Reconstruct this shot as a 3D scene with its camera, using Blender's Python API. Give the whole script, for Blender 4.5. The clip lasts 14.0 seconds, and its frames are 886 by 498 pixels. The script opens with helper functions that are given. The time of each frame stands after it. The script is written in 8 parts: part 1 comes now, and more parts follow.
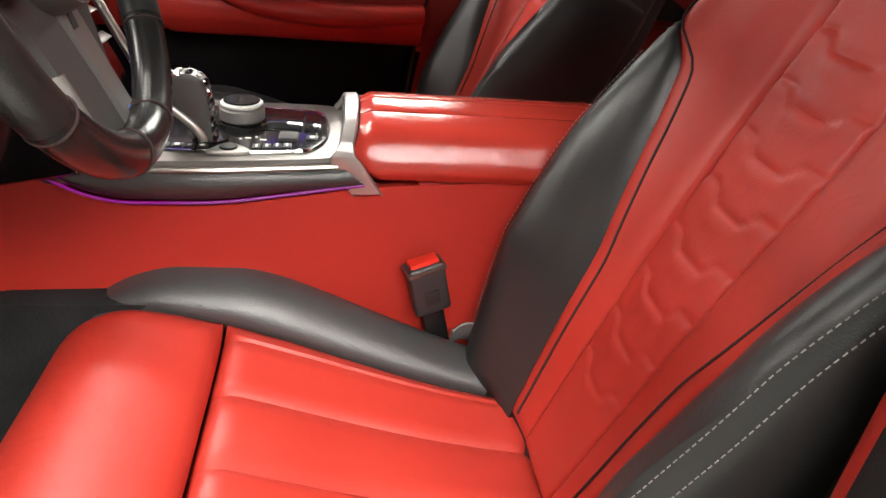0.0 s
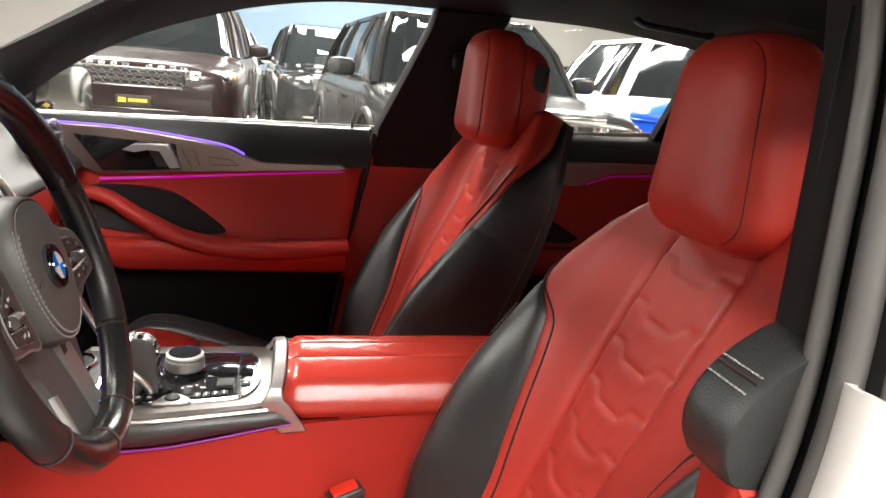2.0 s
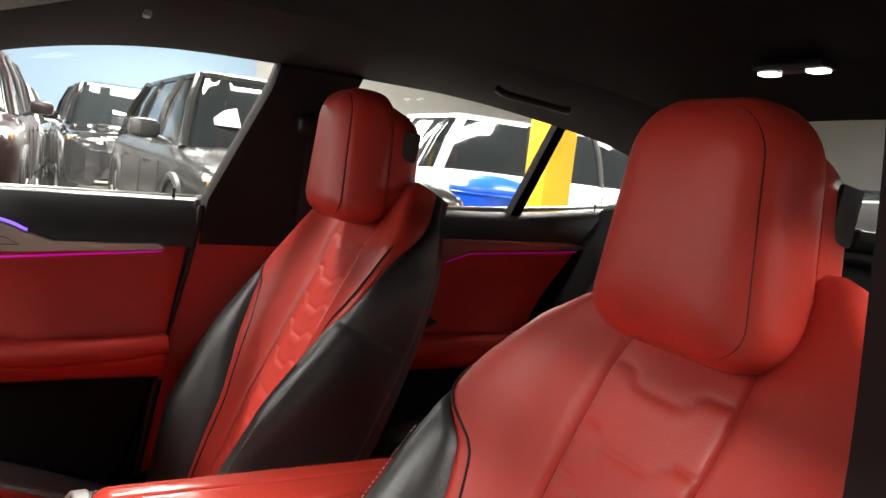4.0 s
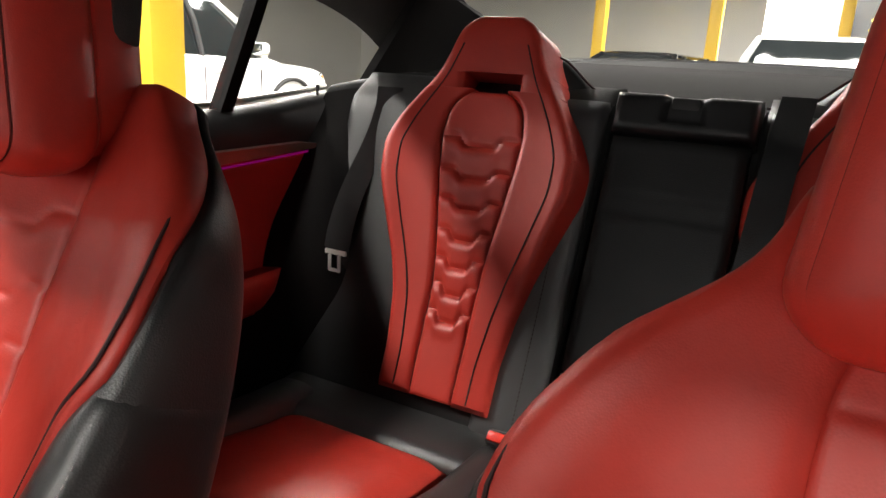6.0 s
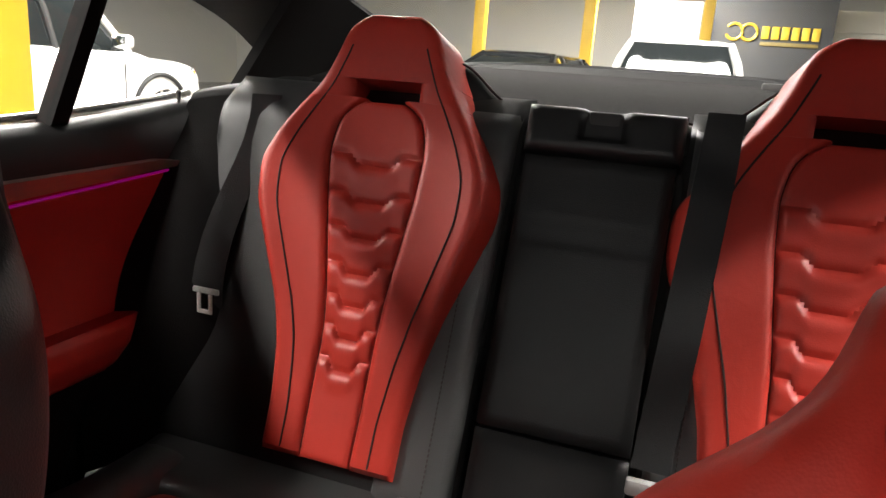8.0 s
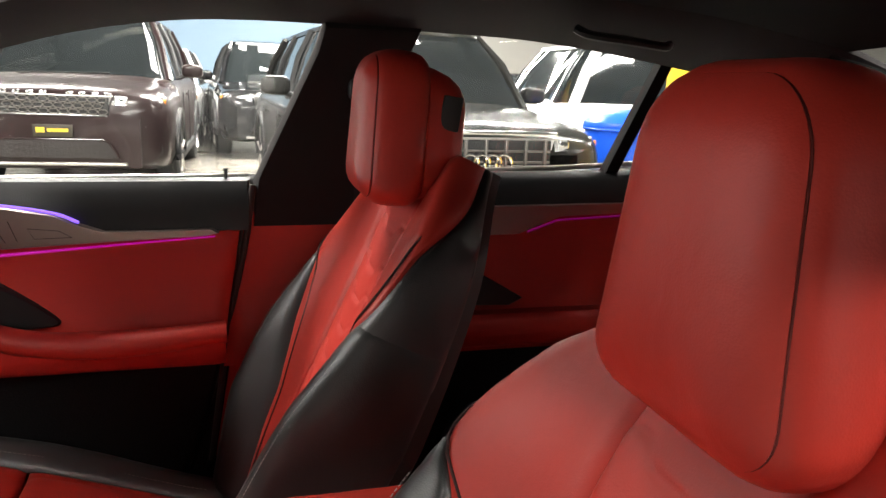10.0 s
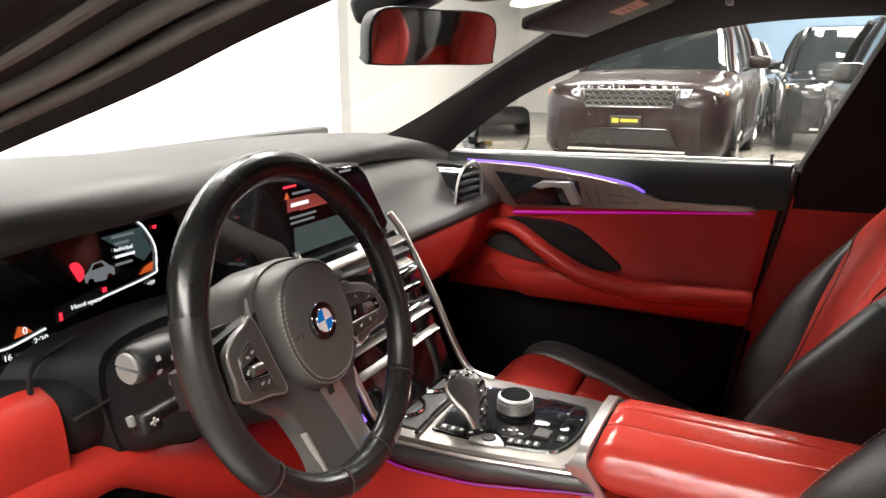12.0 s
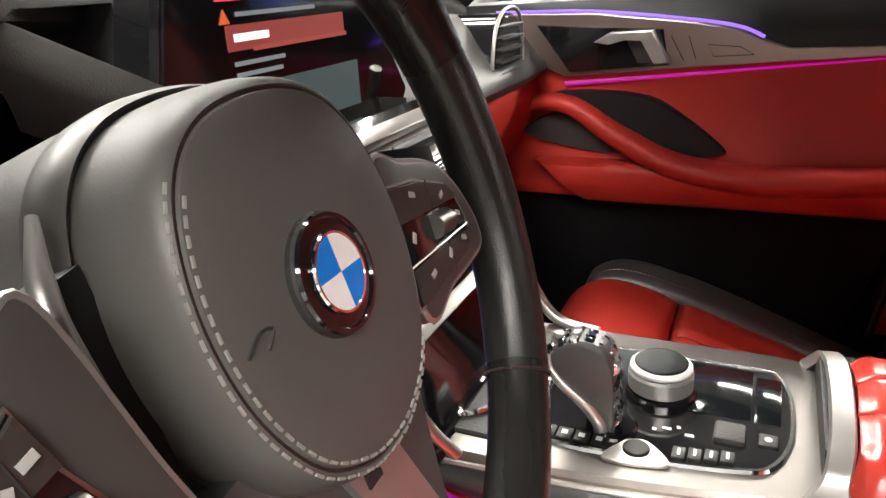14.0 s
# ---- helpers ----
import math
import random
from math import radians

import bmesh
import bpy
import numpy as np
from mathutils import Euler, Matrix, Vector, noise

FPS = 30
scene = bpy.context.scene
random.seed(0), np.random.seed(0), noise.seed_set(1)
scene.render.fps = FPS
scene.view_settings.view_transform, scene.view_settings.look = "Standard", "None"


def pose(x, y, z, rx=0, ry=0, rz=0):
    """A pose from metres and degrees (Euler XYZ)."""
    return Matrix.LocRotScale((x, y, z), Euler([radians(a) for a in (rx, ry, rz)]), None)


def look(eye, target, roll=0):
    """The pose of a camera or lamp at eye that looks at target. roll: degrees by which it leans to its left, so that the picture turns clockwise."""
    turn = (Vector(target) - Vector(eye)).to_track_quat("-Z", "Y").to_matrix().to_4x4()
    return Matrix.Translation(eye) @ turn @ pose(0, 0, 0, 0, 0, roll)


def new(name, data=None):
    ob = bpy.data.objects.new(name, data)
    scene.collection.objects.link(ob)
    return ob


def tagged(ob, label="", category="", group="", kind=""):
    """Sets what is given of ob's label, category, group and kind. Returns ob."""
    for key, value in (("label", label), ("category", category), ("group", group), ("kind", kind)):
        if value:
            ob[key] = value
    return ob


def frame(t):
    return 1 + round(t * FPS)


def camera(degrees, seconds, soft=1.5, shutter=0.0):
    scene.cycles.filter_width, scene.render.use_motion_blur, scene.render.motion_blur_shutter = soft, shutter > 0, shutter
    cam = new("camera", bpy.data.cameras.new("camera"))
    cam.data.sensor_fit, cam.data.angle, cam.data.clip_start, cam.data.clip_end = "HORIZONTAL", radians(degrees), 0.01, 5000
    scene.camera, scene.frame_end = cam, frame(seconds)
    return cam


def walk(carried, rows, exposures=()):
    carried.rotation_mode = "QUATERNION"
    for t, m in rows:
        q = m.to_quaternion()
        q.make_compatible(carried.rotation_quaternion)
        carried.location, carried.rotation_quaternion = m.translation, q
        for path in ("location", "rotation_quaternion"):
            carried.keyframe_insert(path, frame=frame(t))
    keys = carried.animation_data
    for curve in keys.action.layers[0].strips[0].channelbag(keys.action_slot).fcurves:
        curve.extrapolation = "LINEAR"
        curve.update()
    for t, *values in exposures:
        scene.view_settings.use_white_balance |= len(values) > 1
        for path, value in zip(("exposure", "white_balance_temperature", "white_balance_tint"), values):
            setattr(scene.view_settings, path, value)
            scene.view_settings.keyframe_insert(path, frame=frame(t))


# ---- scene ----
cam = camera(64.4, 14.0)
PATH = [
    (0, (0.172, -0.853, 0.951), (0.459, 0.886, 0.006), 5.7),
    (0.5, (0.168, -0.855, 1.009), (0.514, 0.928, 0.172), 5.4),
    (1, (0.167, -0.906, 1.053), (0.547, 0.93, 0.357), 5.1),
    (1.5, (0.167, -0.949, 1.085), (0.582, 0.919, 0.504), 4.9),
    (2, (0.178, -0.979, 1.096), (0.626, 0.911, 0.619), 4.8),
    (2.5, (0.181, -0.962, 1.108), (0.681, 0.94, 0.743), 4.7),
    (5, (0.141, -0.472, 1.062), (1.46, 1.008, 0.796), 4.7),
    (5.5, (0.162, -0.321, 1.06), (1.667, 0.934, 0.66), 3.4),
    (6, (0.227, -0.221, 1.079), (1.925, 0.705, 0.572), 3.4),
    (6.5, (0.326, -0.126, 1.083), (2.171, 0.45, 0.569), 4.1),
    (7, (0.396, -0.071, 1.08), (2.302, 0.274, 0.582), 4.6),
    (9.5, (0.331, -0.469, 1.126), (1.395, 1.159, 0.662), 3.1),
    (10, (0.364, -0.645, 1.141), (0.91, 1.227, 0.694), 2.5),
    (10.5, (0.405, -0.782, 1.192), (0.39, 1.169, 0.753), 0.5),
    (11, (0.43, -0.878, 1.217), (-0.025, 1.022, 0.79), -0.5),
    (11.5, (0.421, -0.898, 1.197), (-0.321, 0.905, 0.749), -0.8),
    (12, (0.39, -0.886, 1.154), (-0.49, 0.839, 0.654), -0.2),
    (12.5, (0.341, -0.85, 1.106), (-0.574, 0.834, 0.534), -0.3),
    (13, (0.231, -0.778, 1.058), (-0.646, 0.889, 0.388), -1.4),
    (13.5, (0.148, -0.66, 1.022), (-0.679, 1.017, 0.313), -2.3),
    (14, (0.109, -0.529, 0.998), (-0.696, 1.155, 0.279), -3.5),
]
EXPOSURES = [(0.0, 0.28), (1.5, 0.44), (2.5, 0.55), (5.0, 0.55), (6.0, 0.66), (7.0, 0.92), (9.5, 0.62), (10.5, 0.58), (11.0, 0.54), (12.0, 0.36), (12.5, 0.26), (13.2, 0.18), (14.0, 0.64)]
walk(cam, [(t, look(eye, target, roll)) for t, eye, target, roll in PATH], EXPOSURES)

# ---------------------------------------------------------------- world, light
world = bpy.data.worlds.new("hall_air")
scene.world = world
world.use_nodes = True
world.node_tree.nodes["Background"].inputs[0].default_value = (0.9, 0.95, 1.0, 1)
world.node_tree.nodes["Background"].inputs[1].default_value = 0.05

# Unseen LED panels added under the hall's ceiling to light the cabin: x, y, length along x, length along y, watts
PANELS = [
    (0.4, -3.2, 3.0, 1.0, 220), (0.9, -5.0, 4.0, 0.9, 360), (3.3, -4.3, 2.2, 1.6, 150), (2.1, 12.3, 2.8, 0.8, 520),
    (1.3, 8.2, 3.0, 1.8, 780), (5.0, 3.6, 2.4, 0.6, 420), (-1.4, 3.4, 2.4, 0.6, 300), (-1.9, 1.4, 2.4, 0.6, 260), (-5.2, 0.8, 0.6, 3.0, 270),
    (-2.6, 10.5, 2.4, 0.6, 300), (4.8, 10.5, 2.4, 0.6, 480), (9.0, 0.0, 0.6, 2.4, 240), (9.0, 5.0, 0.6, 2.4, 340), (17.5, 1.5, 1.0, 3.0, 900),
]
for px, py, lx, ly, watts in PANELS:
    lamp = bpy.data.lights.new("hall_panel_light", "AREA")
    lamp.shape, lamp.size, lamp.size_y, lamp.energy, lamp.color = "RECTANGLE", lx, ly, watts, (1.0, 0.95, 0.88)
    lob = new("hall_panel_light", lamp)
    lob.matrix_world = look((px, py, 4.28), (px, py, 0))

# ---------------------------------------------------------------- materials
def nodes_of(name):
    m = bpy.data.materials.new(name)
    m.use_nodes = True
    nt = m.node_tree
    return m, nt, nt.nodes["Principled BSDF"], nt.nodes, nt.links


def mat(name, col, rough=0.5, metal=0.0, vary=0.08, grain=0.0, grain_size=0.002, blotch=0.3, coat=0.0, spec=0.5, rvary=0.08, kind="noise", wave=0.0, wave_size=0.03):
    """A surface with variation at two scales: blotches of colour and gloss, and fine grain relief. Sizes in metres."""
    m, nt, p, N, L = nodes_of(name)
    tc = N.new("ShaderNodeTexCoord")
    big = N.new("ShaderNodeTexNoise")
    big.inputs["Scale"].default_value, big.inputs["Detail"].default_value = 1.0 / max(blotch, 1e-3), 5
    L.new(tc.outputs["Object"], big.inputs["Vector"])
    ramp = N.new("ShaderNodeMix")
    ramp.data_type = "RGBA"
    dark = [c * (1 - vary * 2) for c in col]
    lite = [min(1, c * (1 + vary)) for c in col]
    ramp.inputs[6].default_value, ramp.inputs[7].default_value = (*dark, 1), (*lite, 1)
    L.new(big.outputs["Fac"], ramp.inputs[0])
    L.new(ramp.outputs[2], p.inputs["Base Color"])
    mr = N.new("ShaderNodeMapRange")
    mr.inputs[3].default_value, mr.inputs[4].default_value = max(0.02, rough - rvary), min(1, rough + rvary)
    L.new(big.outputs["Fac"], mr.inputs[0])
    L.new(mr.outputs[0], p.inputs["Roughness"])
    p.inputs["Metallic"].default_value = metal
    p.inputs["Specular IOR Level"].default_value = spec
    p.inputs["Coat Weight"].default_value = coat
    p.inputs["Coat Roughness"].default_value = 0.08
    if grain > 0:
        if kind == "noise":
            fine = N.new("ShaderNodeTexNoise")
            fine.inputs["Detail"].default_value = 3
        else:
            fine = N.new("ShaderNodeTexVoronoi")
        fine.inputs["Scale"].default_value = 1.0 / grain_size
        L.new(tc.outputs["Object"], fine.inputs["Vector"])
        bump = N.new("ShaderNodeBump")
        bump.inputs["Strength"].default_value, bump.inputs["Distance"].default_value = grain, grain_size * 0.5
        L.new(fine.outputs[0], bump.inputs["Height"])
        L.new(bump.outputs[0], p.inputs["Normal"])
        if wave > 0:
            soft, swell_ = N.new("ShaderNodeTexNoise"), N.new("ShaderNodeBump")
            soft.inputs["Scale"].default_value, soft.inputs["Detail"].default_value, soft.inputs["Distortion"].default_value = 1.0 / wave_size, 2, 0.6
            swell_.inputs["Strength"].default_value, swell_.inputs["Distance"].default_value = wave, wave_size * 0.12
            L.new(tc.outputs["Object"], soft.inputs["Vector"])
            L.new(soft.outputs[0], swell_.inputs["Height"])
            L.new(swell_.outputs[0], bump.inputs["Normal"])
    return m


def glow(name, col, strength):
    m, nt, p, N, L = nodes_of(name)
    p.inputs["Base Color"].default_value = (0.02, 0.02, 0.02, 1)
    p.inputs["Emission Color"].default_value, p.inputs["Emission Strength"].default_value = (*col, 1), strength
    return m


def pane_mat(name, tint, gloss):
    m, nt, p, N, L = nodes_of(name)
    N.remove(p)
    tr, gl, mx = N.new("ShaderNodeBsdfTransparent"), N.new("ShaderNodeBsdfGlossy"), N.new("ShaderNodeMixShader")
    tr.inputs[0].default_value = (*tint, 1)
    gl.inputs["Roughness"].default_value = 0.02
    mx.inputs[0].default_value = gloss
    L.new(tr.outputs[0], mx.inputs[1])
    L.new(gl.outputs[0], mx.inputs[2])
    L.new(mx.outputs[0], N["Material Output"].inputs[0])
    return m


RED = mat("red_leather", (0.47, 0.034, 0.022), 0.45, spec=0.42, vary=0.09, grain=0.11, grain_size=0.0016, blotch=0.12, kind="vor", wave=0.22, wave_size=0.035)
REDPERF = mat("red_perforated_leather", (0.47, 0.035, 0.023), 0.44, spec=0.48, vary=0.09, grain=0.11, grain_size=0.0020, blotch=0.12, kind="vor", wave=0.13, wave_size=0.03)
REDTRIM = mat("red_trim_vinyl", (0.42, 0.027, 0.018), 0.46, spec=0.34, vary=0.05, grain=0.2, grain_size=0.0014, blotch=0.25, kind="vor", wave=0.1, wave_size=0.05)
LIDRED = mat("worn_red_leather", (0.50, 0.044, 0.030), 0.21, vary=0.07, grain=0.10, grain_size=0.0014, blotch=0.05, kind="vor", rvary=0.1, wave=0.3, wave_size=0.03)
BLACK = mat("black_leather", (0.027, 0.028, 0.028), 0.38, spec=0.85, vary=0.12, grain=0.3, grain_size=0.0016, blotch=0.1, kind="vor", wave=0.12, wave_size=0.03)
REARBLACK = mat("smooth_black_leather", (0.010, 0.010, 0.0105), 0.42, vary=0.12, grain=0.25, grain_size=0.0016, blotch=0.1, kind="vor", spec=0.4)
# paler copy of the black leather: light and sheen are put into its colour
LITLEATHER = mat("lit_black_leather", (0.052, 0.053, 0.054), 0.38, vary=0.12, grain=0.3, grain_size=0.0016, blotch=0.1, kind="vor", spec=0.8)
BLACKPERF = mat("black_perforated_leather", (0.025, 0.026, 0.026), 0.39, spec=0.6, vary=0.12, grain=0.16, grain_size=0.0019, blotch=0.1, kind="vor", wave=0.12, wave_size=0.03)
DASHM = mat("dash_leather", (0.042, 0.041, 0.039), 0.52, spec=0.32, vary=0.1, grain=0.25, grain_size=0.0015, blotch=0.2, kind="vor")
PLASTIC = mat("black_plastic", (0.0075, 0.0075, 0.008), 0.46, vary=0.1, grain=0.15, grain_size=0.001, blotch=0.15, spec=0.32)
SOFTBLACK = mat("soft_black_trim", (0.0085, 0.0085, 0.009), 0.60, vary=0.15, grain=0.15, grain_size=0.001, blotch=0.15, spec=0.18)
SILVER = mat("satin_silver_paint", (0.42, 0.41, 0.395), 0.32, metal=0.72, vary=0.06, grain=0.05, grain_size=0.0008, blotch=0.05)
# extra-dark matte trim: the shade low in the cabin is put into its colour
SHADEBLACK = mat("shaded_black_trim", (0.006, 0.006, 0.0065), 0.85, vary=0.2, grain=0.5, grain_size=0.003, blotch=0.1, spec=0.12)
WHEELMETAL = mat("satin_wheel_metal", (0.115, 0.110, 0.105), 0.34, metal=0.5, vary=0.05, grain=0.05, grain_size=0.001, blotch=0.05)
SHELL = mat("seat_shell_vinyl", (0.019, 0.018, 0.0175), 0.58, vary=0.15, grain=0.3, grain_size=0.0018, blotch=0.15, kind="vor")
GLOSSBLK = mat("piano_black", (0.008, 0.008, 0.009), 0.08, vary=0.1, coat=0.6, rvary=0.03)
SATIN = mat("satin_aluminium", (0.56, 0.54, 0.51), 0.32, metal=1.0, vary=0.05, grain=0.08, grain_size=0.0008, blotch=0.05)
DARKMETAL = mat("dark_brushed_metal", (0.23, 0.215, 0.20), 0.34, metal=0.9, vary=0.08, grain=0.12, grain_size=0.0008, blotch=0.04)
TRIMMETAL = mat("bronze_grey_metal_trim", (0.28, 0.215, 0.195), 0.36, metal=1.0, vary=0.05, grain=0.08, grain_size=0.001, blotch=0.06)
BRIGHT = mat("bright_steel", (0.80, 0.80, 0.79), 0.35, metal=0.35, vary=0.04)
CHROME = mat("chrome", (0.86, 0.86, 0.86), 0.09, metal=1.0, vary=0.03, rvary=0.04)
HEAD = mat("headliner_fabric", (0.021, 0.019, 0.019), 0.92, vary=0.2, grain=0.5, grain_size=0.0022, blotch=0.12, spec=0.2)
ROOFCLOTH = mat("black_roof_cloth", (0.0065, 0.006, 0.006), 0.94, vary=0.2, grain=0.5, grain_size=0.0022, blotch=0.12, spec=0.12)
CARPET = mat("black_carpet", (0.014, 0.014, 0.016), 0.97, vary=0.3, grain=0.9, grain_size=0.004, blotch=0.08, spec=0.1)
RUBBER = mat("door_seal_rubber", (0.105, 0.099, 0.095), 0.42, vary=0.1, grain=0.12, grain_size=0.002, blotch=0.1)
BELT = mat("belt_webbing", (0.009, 0.0095, 0.0105), 0.75, vary=0.1, grain=0.6, grain_size=0.0018, blotch=0.05)
BODYWHITE = mat("white_body_paint", (0.74, 0.72, 0.69), 0.25, vary=0.02, coat=0.7, blotch=0.5)
SEAM = mat("dark_seam_thread", (0.03, 0.012, 0.012), 0.8, vary=0.1)
# lighter copy of the black carpet, with the light on it in its colour
LITCARPET = mat("tunnel_carpet", (0.026, 0.026, 0.027), 0.95, vary=0.3, grain=0.9, grain_size=0.004, blotch=0.08, spec=0.1)
REDSEAM = mat("dark_red_seam", (0.12, 0.012, 0.010), 0.8, vary=0.1)
STITCH = mat("grey_stitch_thread", (0.29, 0.28, 0.265), 0.7, vary=0.1)
GREYPLAST = mat("grey_plastic", (0.45, 0.45, 0.44), 0.45, vary=0.05)
BUCKLE = mat("seat_belt_buckle_plastic", (0.035, 0.035, 0.036), 0.4, vary=0.1)
REDPLAST = mat("red_release_button", (0.75, 0.03, 0.015), 0.4, vary=0.05)
PURPLE = glow("violet_light_guide", (0.22, 0.10, 1.0), 1.5)
MAGENTA = glow("magenta_light_guide", (0.80, 0.0, 0.45), 0.42)
SCREENBLK = mat("screen_glass", (0.006, 0.007, 0.008), 0.10, vary=0.05, coat=0.3, rvary=0.03)
PANE = pane_mat("window_glass", (0.965, 0.975, 0.97), 0.03)
DAYLIGHT = glow("daylight_outside", (1.0, 0.98, 0.95), 2.6)
VIOLETDIM = glow("dim_violet_light_guide", (0.50, 0.0, 0.42), 0.36)
MAGENTADIM = glow("dim_magenta_light_guide", (0.62, 0.0, 0.30), 0.14)
STALKGREY = mat("pale_stalk_plastic", (0.17, 0.17, 0.165), 0.4, vary=0.05)
MIRROR = mat("mirror_silver", (0.82, 0.82, 0.82), 0.03, metal=1.0, vary=0.01, rvary=0.02)
CONCRETE = mat("polished_concrete", (0.25, 0.23, 0.20), 0.22, vary=0.12, grain=0.1, grain_size=0.02, blotch=0.7, rvary=0.1)
WALLM = mat("white_wall_paint", (0.50, 0.49, 0.46), 0.85, vary=0.05, grain=0.15, grain_size=0.01, blotch=1.2)
WALLD = mat("charcoal_wall_paint", (0.055, 0.057, 0.062), 0.7, vary=0.08, grain=0.1, grain_size=0.01, blotch=1.0)
CEILM = mat("ceiling_paint", (0.14, 0.14, 0.14), 0.9, vary=0.08, grain=0.2, grain_size=0.03, blotch=1.0)
YELLOW = mat("yellow_column_paint", (0.80, 0.50, 0.03), 0.4, vary=0.06, grain=0.1, grain_size=0.006, blotch=0.3)
BLUEP = mat("blue_plastic", (0.01, 0.10, 0.72), 0.3, vary=0.08, blotch=0.2)
GOLD = mat("gold_sign_metal", (0.75, 0.52, 0.06), 0.35, metal=0.3, vary=0.05)
LAMPGLOW = glow("lamp_diffuser", (1.0, 0.96, 0.9), 6.0)
WHITEMARK = glow("display_white", (0.85, 0.88, 0.9), 1.0)
REDMARK = glow("display_red", (1.0, 0.03, 0.06), 1.0)
AMBERMARK = glow("display_amber", (1.0, 0.16, 0.03), 0.45)
GREYMARK = glow("display_grey", (0.35, 0.38, 0.4), 0.35)
TEALMARK = glow("display_teal", (0.10, 0.17, 0.17), 0.25)
PRINT = mat("white_print", (0.75, 0.75, 0.74), 0.6, vary=0.05)
PAPER = mat("visor_label_paper", (0.62, 0.42, 0.33), 0.8, vary=0.1, blotch=0.02)


# ---------------------------------------------------------------- building tools
OFF = {}


def thing(name, label, category, at=(0, 0, 0), base=(0, 0, 0), group="", kind="", turn=None):
    """An Empty at its base. Parts are drawn in coordinates whose origin is `at`; the Empty stands at `base` in them."""
    ob = new(name)
    m = Matrix.Translation(at)
    if turn is not None:
        m = m @ turn
    ob.matrix_world = m @ Matrix.Translation(base)
    OFF[ob] = Vector(base)
    return tagged(ob, label, category, group, kind)


def part(name, geo, material, parent=None, label="", smooth=True, angle=38):
    """One mesh object under a thing or a part. geo: (verts, faces) or a bmesh."""
    me = bpy.data.meshes.new(name)
    if isinstance(geo, bmesh.types.BMesh):
        geo.to_mesh(me)
        geo.free()
    else:
        me.from_pydata([tuple(float(c) for c in v) for v in geo[0]], [], geo[1])
    off = OFF.get(parent, Vector((0, 0, 0)))
    if off.length:
        me.transform(Matrix.Translation(-off))
    fix = bmesh.new()
    fix.from_mesh(me)
    bmesh.ops.recalc_face_normals(fix, faces=fix.faces)
    fix.to_mesh(me)
    fix.free()
    me.materials.append(material)
    if smooth:
        me.shade_smooth()
        me.set_sharp_from_angle(angle=radians(angle))
    ob = new(name, me)
    if parent is not None:
        ob.parent = parent
        OFF[ob] = off
    return tagged(ob, label) if label else ob


def subpart(name, geo, material, parent, label=""):
    """A piece of a part; the part's own frame is that of its thing."""
    return part(name, geo, material, parent, label)


def join(*geos):
    V, F = [], []
    for v, f in geos:
        n = len(V)
        V += [tuple(p) for p in v]
        F += [[i + n for i in q] for q in f]
    return V, F


def moved(geo, m):
    return [tuple(m @ Vector(v)) for v in geo[0]], geo[1]


def spl(pts, n, closed=False):
    """n points on a Catmull-Rom curve through pts."""
    P = np.array(pts, float)
    k = len(P)
    if closed:
        Q = np.vstack([P[-1:], P, P[:2]])
        seg = k
    else:
        Q = np.vstack([2 * P[0] - P[1], P, 2 * P[-1] - P[-2]])
        seg = k - 1
    u = np.linspace(0, seg, n, endpoint=not closed)
    i = np.minimum(u.astype(int), seg - 1)
    t = (u - i)[:, None]
    a, b, c, d = Q[i], Q[i + 1], Q[i + 2], Q[i + 3]
    return 0.5 * (2 * b + (c - a) * t + (2 * a - 5 * b + 4 * c - d) * t**2 + (3 * b - a - 3 * c + d) * t**3)


def tab(*rows):
    """A smoothed table: a function of one number."""
    x = np.array([r[0] for r in rows], float)
    y = np.array([r[1] for r in rows], float)
    g = np.linspace(x[0], x[-1], 161)
    v = np.interp(g, x, y)
    pad_ = np.concatenate([2 * v[0] - v[6:0:-1], v, 2 * v[-1] - v[-2:-8:-1]])
    w = np.hanning(15)[1:-1]
    v2 = np.convolve(pad_, w / w.sum(), "valid")
    return lambda q: float(np.interp(q, g, v2))


def grid(P, thick=0.0, flip=1.0):
    """A sheet from an array (rows, columns, 3); with thick, a closed slab that reaches back along the normals."""
    P = np.array(P, float)
    nv, nu = P.shape[:2]
    faces = [[j * nu + i, j * nu + i + 1, (j + 1) * nu + i + 1, (j + 1) * nu + i] for j in range(nv - 1) for i in range(nu - 1)]
    V = P.reshape(-1, 3)
    if not thick:
        return V.tolist(), faces
    N = normals(P) * flip
    B = (P - N * thick).reshape(-1, 3)
    n = nu * nv
    back = [[q + n for q in reversed(f)] for f in faces]
    rim = [j * nu for j in range(nv)] + [(nv - 1) * nu + i for i in range(1, nu)] + [j * nu + nu - 1 for j in range(nv - 2, -1, -1)] + [i for i in range(nu - 2, 0, -1)]
    side = [[rim[k], rim[(k + 1) % len(rim)], rim[(k + 1) % len(rim)] + n, rim[k] + n] for k in range(len(rim))]
    return np.vstack([V, B]).tolist(), faces + back + side


def normals(P):
    du, dv = np.gradient(P, axis=1), np.gradient(P, axis=0)
    N = np.cross(du, dv)
    return N / np.maximum(np.linalg.norm(N, axis=2, keepdims=True), 1e-9)


